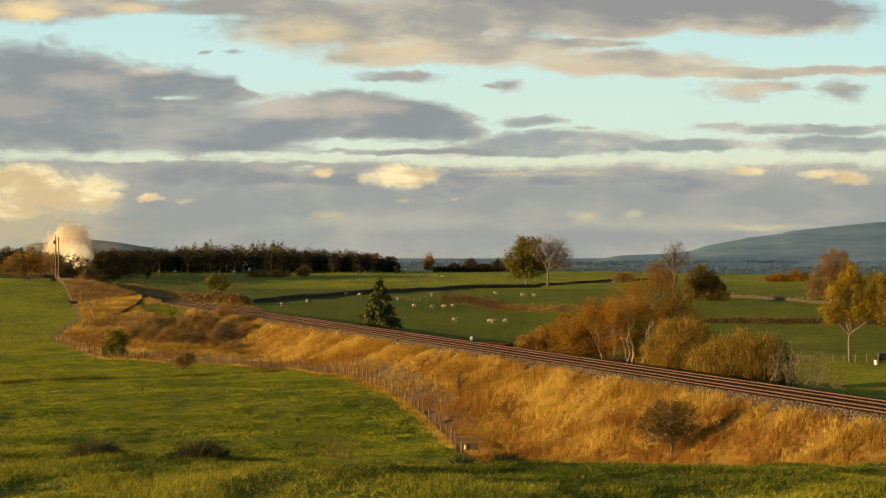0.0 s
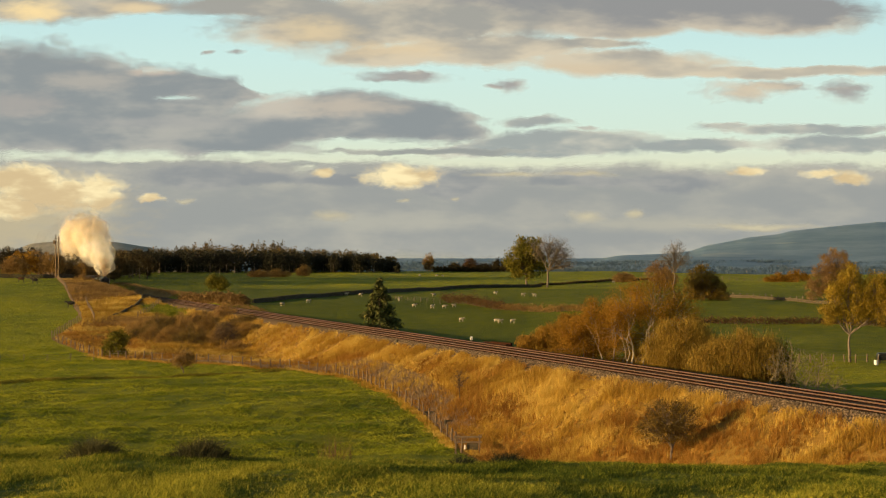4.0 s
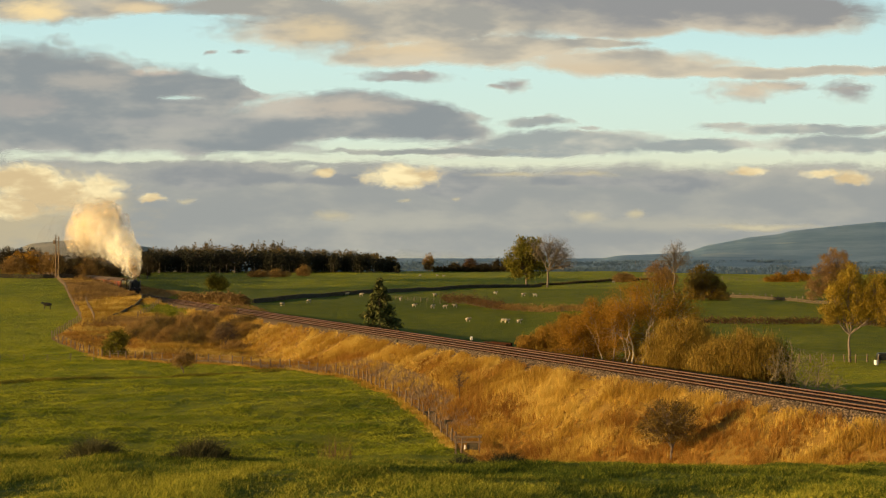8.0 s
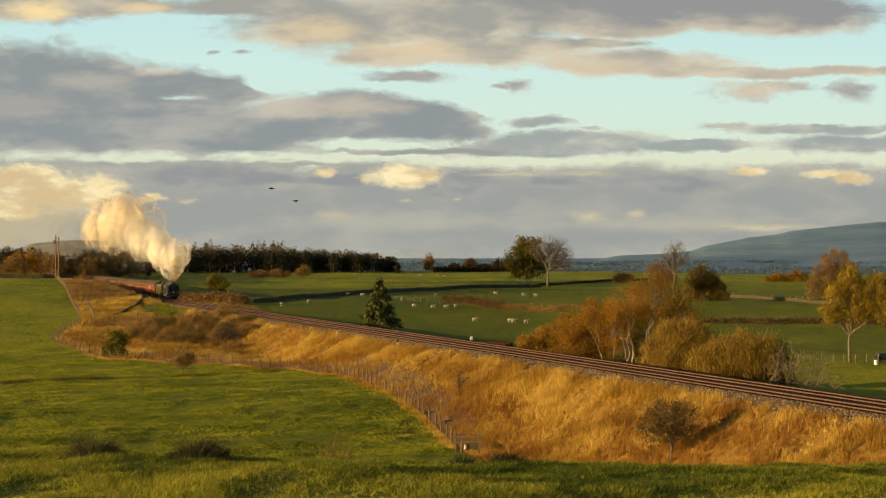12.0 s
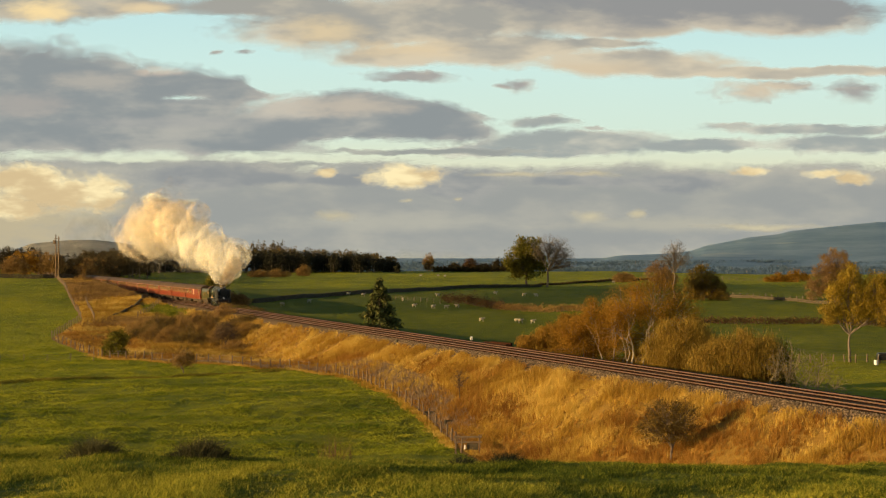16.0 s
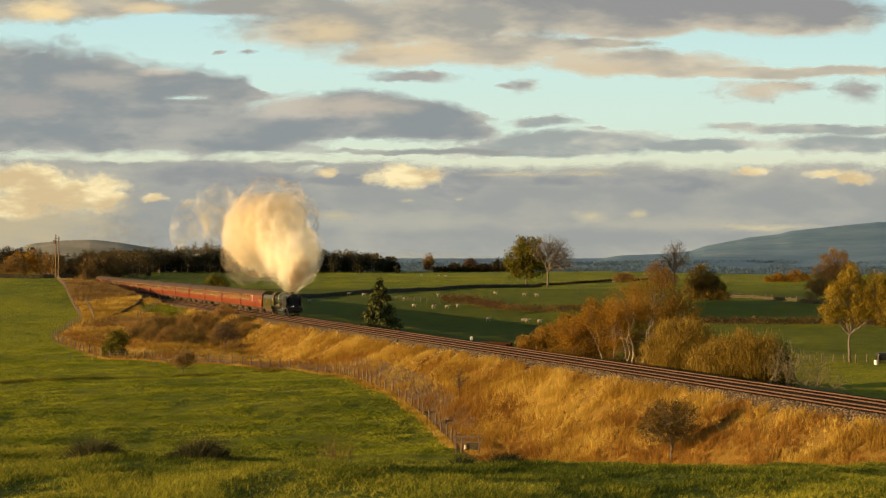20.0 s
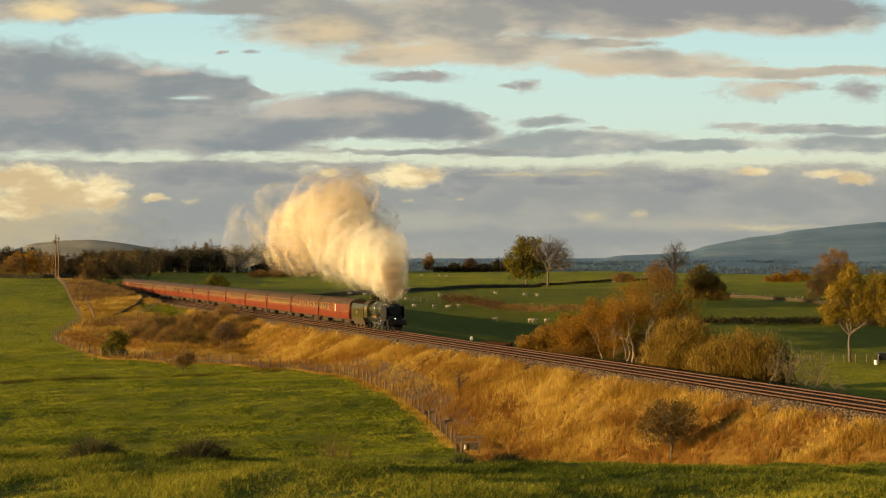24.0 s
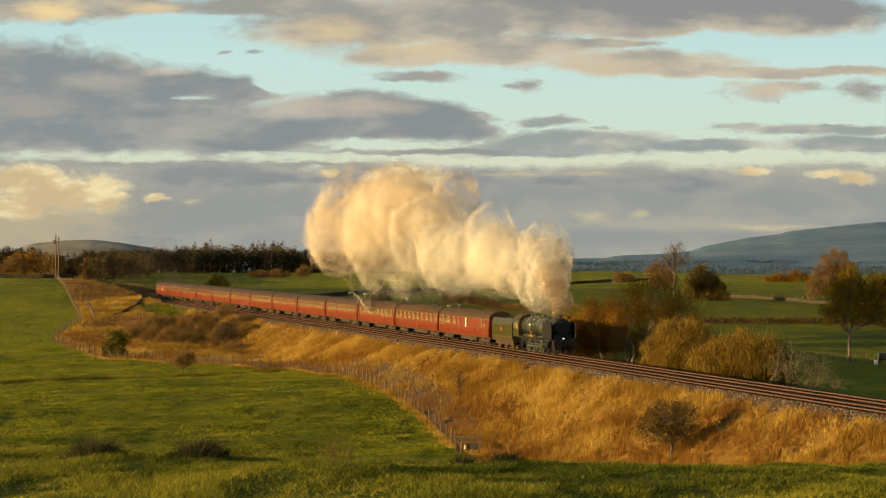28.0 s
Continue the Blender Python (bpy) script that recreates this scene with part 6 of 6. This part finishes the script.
def wall(label, path, h, w, mat, seed, stone=0.42):
    """A dry-stone wall of separate stones along a plan path."""
    rng = np.random.default_rng(seed)
    thing = tagged(new("stone_wall"), label, "stone wall")
    vs, fs = [], []
    n0 = 0
    base = np.array([(i, j, k) for i in (-1, 1) for j in (-1, 1) for k in (-1, 1)], float) * 0.5
    quad = np.array([(0, 1, 3, 2), (4, 6, 7, 5), (0, 4, 5, 1), (2, 3, 7, 6), (0, 2, 6, 4), (1, 5, 7, 3)])
    for a, b in zip(path[:-1], path[1:]):
        a, b = np.array(a), np.array(b)
        L = np.linalg.norm(b - a)
        dr = (b - a) / L
        nr = np.array((-dr[1], dr[0]))
        rows = max(2, int(h / 0.3))
        for r in range(rows):
            u = rng.uniform(0, stone)
            while u < L:
                ln = stone * rng.uniform(0.6, 1.4)
                c = a + dr * u
                hh = h / rows * rng.uniform(0.85, 1.25)
                wd = w * (1 - 0.35 * r / rows) * rng.uniform(0.9, 1.15)
                v = base * rng.uniform(0.85, 1.05, (8, 3))
                zc = ground(c[0], c[1]) + h * (r + 0.45) / rows
                co = np.empty((8, 3))
                co[:, :2] = c + np.outer(v[:, 0] * ln, dr) + np.outer(v[:, 1] * wd, nr)
                co[:, 2] = zc + v[:, 2] * hh
                vs.append(co)
                fs.append(quad + n0)
                n0 += 8
                u += ln
    ob = new("stones", raw("stones", np.concatenate(vs), np.concatenate(fs), mat))
    ob.parent = thing
    ob["kind"] = "stuff"
    return thing


def hedge(label, path, h, w, leaf, seed, size=0.2, dens=70):
    """A clipped or straggling hedge with stems inside."""
    rng = np.random.default_rng(seed)
    cen, bm = [], bm_new()
    for a, b in zip(path[:-1], path[1:]):
        a, b = np.array(a), np.array(b)
        L = float(np.linalg.norm(b - a))
        for u in np.arange(0, L, 0.6):
            p = a + (b - a) * u / L
            z = ground(*p)
            hh = h * rng.uniform(0.75, 1.2)
            tube(bm, (p[0], p[1], z - 0.1), (p[0] + rng.normal() * 0.2, p[1], z + hh * 0.8), 0.05, 0.02, 4, False)
            cen.append(np.array((p[0], p[1], z + hh * 0.52)) + rng.normal(size=(dens, 3)) * np.array((0.45, w * 0.4, hh * 0.26)))
    thing = tagged(new("hedge"), label, "hedge")
    part("stems", bm, M_BARK, thing)
    v, f = leaf_cards(np.concatenate(cen), size, 1.4, rng)
    ob = new("foliage", raw("foliage", v, f, leaf))
    ob.parent = thing


# ---- animals ----
def animal(name, label, s, body_mat, head_mat, wool=False):
    """Standing beast facing +x; s: length of the body in metres."""
    thing = tagged(new(name), label, name)
    h = s * 0.62
    bm = bm_new()
    r = bmesh.ops.create_icosphere(bm, subdivisions=3, radius=1.0)
    for v in r["verts"]:
        k = 1 + (0.10 * noise.noise(v.co * 4.0) if wool else 0.03 * noise.noise(v.co * 2.0))
        v.co = Vector((v.co.x * s * 0.5 * k, v.co.y * s * (0.25 if wool else 0.2) * k, h + v.co.z * s * (0.27 if wool else 0.22) * k))
    part("body", bm, body_mat, thing, "", True)
    bm = bm_new()
    tube(bm, (s * 0.40, 0, h + s * 0.10), (s * 0.58, 0, h + s * 0.2), s * 0.13, s * 0.09, 8)
    tube(bm, (s * 0.54, 0, h + s * 0.24), (s * 0.80, 0, h + s * 0.10), s * 0.10, s * 0.05, 8)
    head = part("head", bm, head_mat, thing, "", True)
    for y in (-1, 1):
        bm = bm_new()
        tube(bm, (s * 0.56, y * s * 0.08, h + s * 0.27), (s * 0.54, y * s * 0.17, h + s * 0.27), s * 0.035, s * 0.012, 5)
        part("ear", bm, head_mat, head)
    for x in (-0.34, 0.34):
        for y in (-1, 1):
            bm = bm_new()
            tube(bm, (x * s, y * s * 0.12, h * 0.7), (x * s, y * s * 0.12, 0), s * 0.06, s * 0.035, 6)
            part("leg", bm, head_mat, thing)
    bm = bm_new()
    tube(bm, (-s * 0.48, 0, h + s * 0.12), (-s * 0.54, 0, h - s * 0.2), s * 0.03, s * 0.015, 5)
    part("tail", bm, body_mat, thing)
    return thing


def bird():
    thing = tagged(new("crow"), "black crow flying over the fields", "bird", "birds")
    bm = bm_new()
    r = bmesh.ops.create_icosphere(bm, subdivisions=2, radius=1.0)
    for v in r["verts"]:
        v.co = Vector((v.co.x * 0.24 - (0.05 if v.co.x < 0 else 0), v.co.y * 0.075, v.co.z * 0.075))
    part("body", bm, M_FACE, thing, "", True)
    bm = bm_new()
    tube(bm, (0.2, 0, 0.03), (0.36, 0, 0.01), 0.05, 0.012, 6)
    part("head", bm, M_FACE, thing)
    bm = bm_new()
    box(bm, -0.46, -0.2, -0.06, 0.06, -0.012, 0.012, 0.004)
    part("tail", bm, M_FACE, thing)
    wings = []
    for y in (-1, 1):
        bm = bm_new()
        a = [bm.verts.new(c) for c in ((0.12, 0, 0.012), (0.14, y * 0.28, 0.012), (0.0, y * 0.6, 0.008), (-0.12, y * 0.34, 0.008), (-0.14, 0, 0.012))]
        b = [bm.verts.new((v.co.x, v.co.y, v.co.z - 0.02)) for v in a]
        bm.faces.new(a)
        bm.faces.new(b[::-1])
        for i in range(5):
            bm.faces.new((a[i], b[i], b[(i + 1) % 5], a[(i + 1) % 5]))
        wings.append((part("wing", bm, M_FACE, thing), y))
    return thing, wings


scene.cycles.transparent_max_bounces = 160
L_BRACKEN = foliage("bracken", (0.13, 0.078, 0.027), (0.235, 0.14, 0.046), (0.36, 0.225, 0.078), 0.35, 0.12, 0.5)
L_RUSH = foliage("rush_blades", (0.012, 0.016, 0.005), (0.03, 0.034, 0.010), (0.10, 0.085, 0.03), 0.15)
build_trees()
build_wood()

# ---- field boundaries ----
fence("post_and_wire_fence", "weathered post and wire fence at the foot of the bank", [along(s, fence_d(s)) for s in (-52, -39, -22, -7, 0)], 3.9, 1.3, M_POST, 3, 0.085)
fence("post_and_wire_fence", "closely posted wire fence along the bank foot", [along(s, fence_d(s)) for s in (1, 11, 24, 34, 47, 60, 75)], 2.3, 1.3, M_POST, 3, 0.085)
fence("post_and_wire_fence", "old post and wire fence round the rough corner", [along(s, fence_d(s)) for s in (75, 96, 118, 135, 171, 220, 260, 300, 340, 400)], 4.0, 1.25, M_POST, 3, 0.09)
fence("post_and_wire_fence", "lineside fence slanting up the cutting", [along(s, d) for s, d in ((168, 26), (186, 24.5), (206, 23), (226, 21.5))], 3.0, 1.25, M_POST, 3, 0.09)
fence("post_and_wire_fence", "short row of pale posts up the bank", [along(s, d) for s, d in ((170, 17.5), (186, 13.5), (214, 6.9))], 5.0, 1.3, M_POST, 2, 0.1)
wall("low grey stone wall climbing the bank", [along(s, d) for s, d in ((174, 21.7), (190, 17.6), (206, 13.6), (223, 9.8))], 0.5, 0.5, M_STONE, 9)
fence("post_and_wire_fence", "thin post fence across the green field", [(-61.2, 271), (-47.9, 275)], 3.2, 1.0, M_POST)
fence("post_and_wire_fence", "row of pale fence posts across the pasture", [(28.0, 590), (44, 622), (60, 660), (76, 708)], 4.0, 1.2, M_POST, 3, 0.08)
fence("post_and_wire_fence", "row of fence posts along the pasture slope", [(36, 560), (52, 562), (60, 566)], 4.0, 1.1, M_POST)
fence("post_and_wire_fence", "distant pale post fence on the rise", [(88, 690), (112, 700), (134, 718), (150, 740)], 3.0, 1.2, M_POST)
fence("post_and_wire_fence", "thin post fence beside the ash tree", [(46.5, 256), (53, 256.5), (60, 257)], 1.5, 1.0, M_POST, 2, 0.09)
wall("grey dry-stone wall across the pasture", [(-41, 424), (-33.6, 443), (-27.8, 472), (-22.6, 479), (-14.9, 498), (-6.6, 518), (2.5, 546), (13.8, 556), (28.5, 569)], 0.95, 0.6, M_STONE, 3)
wall("grey dry-stone wall with upright stones", [(60, 470), (70, 446), (78.6, 416), (81, 408)], 0.7, 0.5, M_STONE, 4)
wall("grey dry-stone wall on the hill edge", [(-128, 545), (-112, 548), (-104, 552)], 1.2, 0.6, M_STONE, 5)
hedge("dark red clipped hedge in the pasture", [(0.1, 429), (5.6, 419), (12.3, 401)], 1.9, 1.0, L_HAW, 5)
hedge("low straggling hedge below the pasture", [(12.3, 401), (18.9, 395), (28, 388)], 1.4, 1.4, L_BROWN, 6)
hedge("brown thorn hedge between two pastures", [(44, 345), (62.5, 341), (70, 337), (80, 330)], 1.2, 1.2, L_HAW, 7)
hedge("dark hedge line behind the wood edge", [(-4, 905), (20, 912), (36, 915)], 2.4, 1.6, L_WOOD, 8, 0.5)
# The trees' shadow on the pasture, built as a strip of dark leaves.
hedge("low dark leaf strip for the tree shadow along the pasture top", [(29.5, 592), (45, 624), (61, 662), (77, 710)], 0.55, 0.8, L_WOOD, 9, 0.25)
fence("post_and_wire_fence", "old posts standing along the stone wall", [(60, 471), (70, 447), (78.6, 417), (81, 409)], 3.1, 1.15, M_BARK, 2, 0.12)
fence("post_and_wire_fence", "post fence along the brow of the pasture", [(97, 770), (112, 752), (126, 742), (140, 736)], 3.4, 1.3, M_POST, 2, 0.09)
fence("post_and_wire_fence", "short post fence below the hedge", [(-10.6, 440), (-4.2, 430), (0.7, 423)], 2.6, 1.0, M_POST)
build_grass()
build_tracks()
build_ballast_stones()


# ---- lineside things ----
def build_small():
    # telegraph pole on the skyline
    pole = tagged(new("telegraph_pole"), "tall weathered telegraph pole by the cutting", "pole")
    pole.location = (across(-685, 545), 545, ground(across(-685, 545), 545) - 0.2)
    bm = bm_new()
    tube(bm, (0, 0, 0), (0, 0, 12.4), 0.2, 0.14, 8)
    part("shaft", bm, M_POST, pole)
    bm = bm_new()
    tube(bm, (0.78, 0, 0), (0.78, 0, 11.9), 0.2, 0.14, 8)
    part("shaft", bm, M_POST, pole)
    for z in (7.4, 11.2):
        bm = bm_new()
        box(bm, -0.35, 1.15, -0.26, -0.14, z, z + 0.16, 0.02)
        part("brace", bm, M_POST, pole)
    bm = bm_new()
    box(bm, -0.75, -0.2, -0.25, 0.25, 9.8, 10.9, 0.05)
    part("transformer", bm, M_POST, pole, "grey box near the top")
    # white marker beside the far rail
    mk = tagged(new("marker_post"), "small white marker post beside the rails", "marker post")
    x, y = along(19.3, -3.2)
    mk.location = (x, y, -0.72)
    bm = bm_new()
    box(bm, -0.05, 0.05, -0.05, 0.05, 0, 0.75)
    part("post", bm, M_POST, mk)
    bm = bm_new()
    box(bm, -0.16, 0.16, -0.03, 0.03, 0.5, 0.95, 0.04)
    part("plate", bm, M_WHITE, mk, "white painted plate")
    # sleeper stack and the rail-and-post gate at the bottom of the bank
    st = tagged(new("sleeper_stack"), "dark stack of old sleepers beyond the rails", "sleeper stack")
    for i in range(5):
        x, y = along(9 + (i % 3) * 2.7, -3.9 - 0.3 * (i // 3))
        bm = bm_new()
        box(bm, -1.3, 1.3, -0.13, 0.13, 0, 0.5 + 0.12 * (i % 2), 0.02)
        p = part("sleeper", bm, M_SLEEPER, st)
        p.matrix_basis = pose(x, y, -0.7, 0, 0, HEADING + 4 * i)
    g = tagged(new("field_gate"), "weathered timber rail gate at the fence end", "gate")
    gx, gy = along(-53.2, 19.4)
    gz = ground(gx, gy)
    for i, x in enumerate((-1.0, 0.95)):
        bm = bm_new()
        box(bm, x - 0.07, x + 0.07, -0.07, 0.07, -0.2, 1.5, 0.02)
        part("post", bm, M_POST, g)
    for z in (1.38, 0.95):
        bm = bm_new()
        box(bm, -1.15, 1.15, -0.10, -0.05, z - 0.08, z + 0.06, 0.01)
        part("rail", bm, M_POST, g)
    bm = bm_new()
    box(bm, -0.33, -0.19, -0.16, -0.11, 0.35, 0.75, 0.05)
    part("plate", bm, M_WHITE, g, "white plate hung on the gate")
    bm = bm_new()
    box(bm, -0.1, 0.85, -0.04, 0.04, 0.3, 0.85, 0.02)
    part("panel", bm, M_STONE, g, "grey panel behind the rails")
    g.matrix_basis = pose(gx, gy, gz, 0, 0, 0)
    # concrete trough and lumps on the bank
    for label, x, y, L, w, h, rz in (("grey concrete slab lying on the bank foot", -1.2, 190.5, 1.3, 0.5, 0.3, 12), ("pale concrete block at the bank top", -5.3, 236.5, 1.0, 0.5, 0.5, 30), ("whitewashed concrete block where the stone wall meets the line", *along(226, 8.6), 1.5, 0.8, 1.0, 20),
                                     ("grey concrete slab on the bank foot", 0.6, 183.0, 1.0, 0.4, 0.3, 20)):
        bm = bm_new()
        box(bm, -L / 2, L / 2, -w / 2, w / 2, -0.15, h, 0.05)
        b = link("concrete_block", bm, M_STONE)
        b.matrix_basis = pose(x, y, ground(x, y), 0, 3, rz)
        tagged(b, label, "concrete block")
    # dark trough by the ash tree, with a white drum
    tx, ty = 58.2, 257.5
    tr = tagged(new("feed_trough"), "dark feed trough beside a pasture fence", "trough")
    bm = bm_new()
    box(bm, -1.2, 1.2, -0.6, 0.6, 0.3, 1.3, 0.15)
    part("bin", bm, M_BLACK, tr)
    for sx in (-0.9, 0.9):
        bm = bm_new()
        box(bm, sx - 0.08, sx + 0.08, -0.4, 0.4, -0.1, 0.35)
        part("leg", bm, M_FRAME, tr)
    tr.matrix_basis = pose(tx, ty, ground(tx, ty), 0, 0, 0)
    dr = link("drum", (lambda bm: (tube(bm, (0, 0, -0.05), (0, 0, 0.55), 0.26, 0.26, 14), tube(bm, (0, 0, 0.55), (0, 0, 0.6), 0.22, 0.22, 14), bm)[2])(bm_new()), M_WHITE)
    tagged(dr, "small white drum beside the trough", "drum")
    dr.matrix_basis = pose(56.2, 254.5, ground(56.2, 254.5), 0, 0, 0)


build_small()
SHEEP, COWS, BIRDS = [], [], []


def build_animals():
    spots = ((-33.5, 409.5, 200), (-29, 420.7, 20), (-23.6, 476, 10), (-19.8, 464.6, 0), (-10.1, 437, 90), (-6.0, 407.7, 0), (-2.3, 403.7, 30), (0.1, 404, 0), (2.1, 408.7, 200), (-2.4, 455, 200),
             (12.7, 475.4, 0), (18.8, 462.6, 15), (21.3, 459.5, 190), (8.8, 371, 0), (9.5, 370, 20), (11.8, 370.3, 10), (2.2, 375, 10), (-9.3, 770, 0), (-2.7, 773, 180), (-0.4, 758, 0), (53.8, 619, 0))
    first = animal("sheep", "white woolly sheep grazing in the green pasture", 0.9, M_WOOL, M_WOOL, True)
    first["group"] = "sheep in the pasture"
    for i, (x, y, a) in enumerate(spots):
        m = pose(x, y, ground(x, y), 0, 0, a)
        ob = first if i == 0 else copy_thing(first, m)
        SHEEP.append((ob, x, y, a))
    COWS.append(animal("cow", "black cow trotting across the hill pasture", 1.7, M_FACE, M_FACE))
    COWS.append(animal("cow", "dark brown cow on the brow of the pasture", 1.7, M_HIDE_RED, M_FACE))
    COWS.append(animal("cow", "black cow by the lineside fence", 1.6, M_FACE, M_FACE))
    BIRDS.append(bird())
    BIRDS.append(bird())


build_animals()


# ---- what moves ----
def front_s(t):
    """How far along the line the locomotive's buffers are at t seconds."""
    return float(np.interp(t, (0, 3, 8, 11, 17, 20, 25, 28), (443.5, 393.3, 307.5, 257, 156.1, 106.8, 25.4, -23.8)))


def trail(t):
    """Length of the dense part of the smoke."""
    return float(np.interp(t, (0, 3, 8, 11, 15, 17, 20, 22, 25, 28), (84, 100, 142, 168, 168, 146, 54, 48, 68, 98)))


def train_rows(behind):
    rows = []
    for t in np.arange(0, 28.01, 1.0):
        x, y = along(front_s(t) + behind)
        rows.append((float(t), pose(x, y, 0, 0, 0, HEADING)))
    return rows


def motions():
    walk(LOCO, train_rows(0.0))
    walk(TENDER, train_rows(13.75))
    for i, c in enumerate(COACHES):
        walk(c, train_rows(21.4 + 10.1 + 20.26 * i))
    for w, r in LOCO_WHEELS:
        x, y, z = w.location
        step = 1 / 30 if r < 0.6 else 1 / 15
        n = int(round(28 / step))
        walk(w, [(i * step, pose(x, y, z) @ Matrix.Rotation((front_s(0) - front_s(i * step)) / r, 4, "Y")) for i in range(n + 1)])
    for thing in (TENDER, *COACHES):
        for w in thing.children_recursive:
            if w.name.startswith("wheelset"):
                x, y, z = w.location
                walk(w, [(i / 30, pose(x, y, z) @ Matrix.Rotation((front_s(0) - front_s(i / 30)) / z, 4, "Y")) for i in range(841)])
    for rod, side in LOCO_RODS:
        rows = []
        for i in range(421):
            t = i / 15
            a = (front_s(0) - front_s(t)) / 0.94 + (math.pi / 2 if side > 0 else 0)
            rows.append((t, pose(0.3 * math.cos(a), 0, 0.94 - 0.3 * math.sin(a))))
        walk(rod, rows)
    for ob, a, side, z, phase, axis, r, rag in PUFFS:
        rows = []
        for i in range(57):
            t = i * 0.5
            spin = Matrix.Rotation(phase + (0.5 / (0.5 + 0.2 * r)) * t, 4, axis)
            if rag:
                s = float(np.interp(t, (0, 6, 9, 12, 15, 17, 18, 20, 21, 24, 26, 28), (560, 480, 445, 398, 338, 285, 258, 226, 214, 158, 100, 58)) if rag == 1 else np.interp(t, (0, 9, 15, 20, 28), (560, 520, 450, 380, 330)))
                wide = float(np.interp(t, (0, 12, 17, 20, 24, 28), (14, 14, 14, 14, 9, 9))) if rag == 1 else 30.0
                high = float(np.interp(t, (0, 6, 12, 17, 20, 24, 28), (14, 19, 21, 19.5, 18.5, 16, 10.5))) - (3 if rag == 2 else 0)
                x, y = along(s + wide * a * 1.7, -side - 6)
                rows.append((t, pose(x, y, high + z * (4.2 if rag == 1 else 5)) @ spin))
                continue
            back = 2.9 + trail(t) * a
            sway = 0.10 * r + 0.9 * min(1.0, a * 2)
            blown = float(np.interp(t, (8, 12, 15, 17, 20, 22, 24), (0, 2.8, 4.5, 4.8, 2.8, 1.0, 0))) * min(1.0, max(0.0, (z - 5) / 5)) * (1 - 0.6 * a)
            x, y = along(front_s(t) + back + 4.0 * min(1.0, 2 * a) * math.cos(5 * phase) + 1.5 * sway * math.sin(0.55 * t + phase), -side - blown - sway * (1 + math.cos(0.4 * t + 2 * phase)))
            lift = 1 + (float(np.interp(t, (0, 3, 6, 9, 12, 17, 20), (-0.05, 0.02, 0.2, 0.34, 0.3, 0.1, 0))) * min(1.0, a * 2.5))
            rows.append((t, pose(x, y, z * lift + 0.7 * sway * math.sin(0.5 * t + 3 * phase) + 2.1 * min(1.0, 2 * a) * math.sin(7 * phase)) @ spin))
        walk(ob, rows)
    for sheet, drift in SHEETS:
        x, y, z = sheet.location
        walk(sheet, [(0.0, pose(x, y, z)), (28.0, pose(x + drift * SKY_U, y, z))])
    for i, (ob, x, y, a) in enumerate(SHEEP):
        dx = 4.5 if 368 < y < 395 and x > 2 else 0.25 * (i % 5)
        walk(ob, [(0.0, pose(x, y, ground(x, y), 0, 0, a)), (14.0, pose(x + dx, y, ground(x + dx, y), 0, 0, a)), (28.0, pose(x + 2 * dx, y, ground(x + 2 * dx, y), 0, 0, a))])
    for cow, rows in ((COWS[0], ((0, -77.2, 410), (3, -77.4, 409.6), (6, -79.0, 407), (8, -81.5, 404), (9, -82.6, 402), (10, -85.8, 398), (11, -88.6, 394.5), (14, -98, 388), (28, -130, 375))),
                      (COWS[1], ((0, -106.8, 503.4), (3, -107.2, 503), (6, -112, 501), (9, -119, 498), (28, -160, 490))),
                      (COWS[2], ((0, -98.6, 496), (3, -101, 494), (6, -107, 492), (9, -114, 488), (28, -150, 478)))):
        walk(cow, [(t, pose(x, y, ground(x, y), 0, 0, 195)) for t, x, y in rows])
    flights = (((0, 8.5, 9, 10, 11, 12, 12.5, 28), (241, 40.9, 33.2, 16.2, -1.3, -18.4, -27, -292), (18.0, 18.5, 18.0, 17.0, 17.0, 17.2, 17.8, 26), 1.0),
               ((0, 9, 10, 11, 12, 12.5, 28), (209, 40.2, 21.5, 2.8, -15.8, -25, -314), (20, 18.8, 17.8, 16.4, 15.9, 15.9, 22), 0.8))
    for (b, wings), (ts, xs, zs, k) in zip(BIRDS, flights):
        walk(b, [(i * 0.5, pose(float(np.interp(i * 0.5, ts, xs)), 210, float(np.interp(i * 0.5, ts, zs)), 0, 0, 180)) for i in range(57)])
        for w, side in wings:
            walk(w, [(i * 0.1, pose(0, 0, 0, side * (8 + 32 * math.sin(i * 0.1 * 22 * k)), 0, 0)) for i in range(281)])


motions()
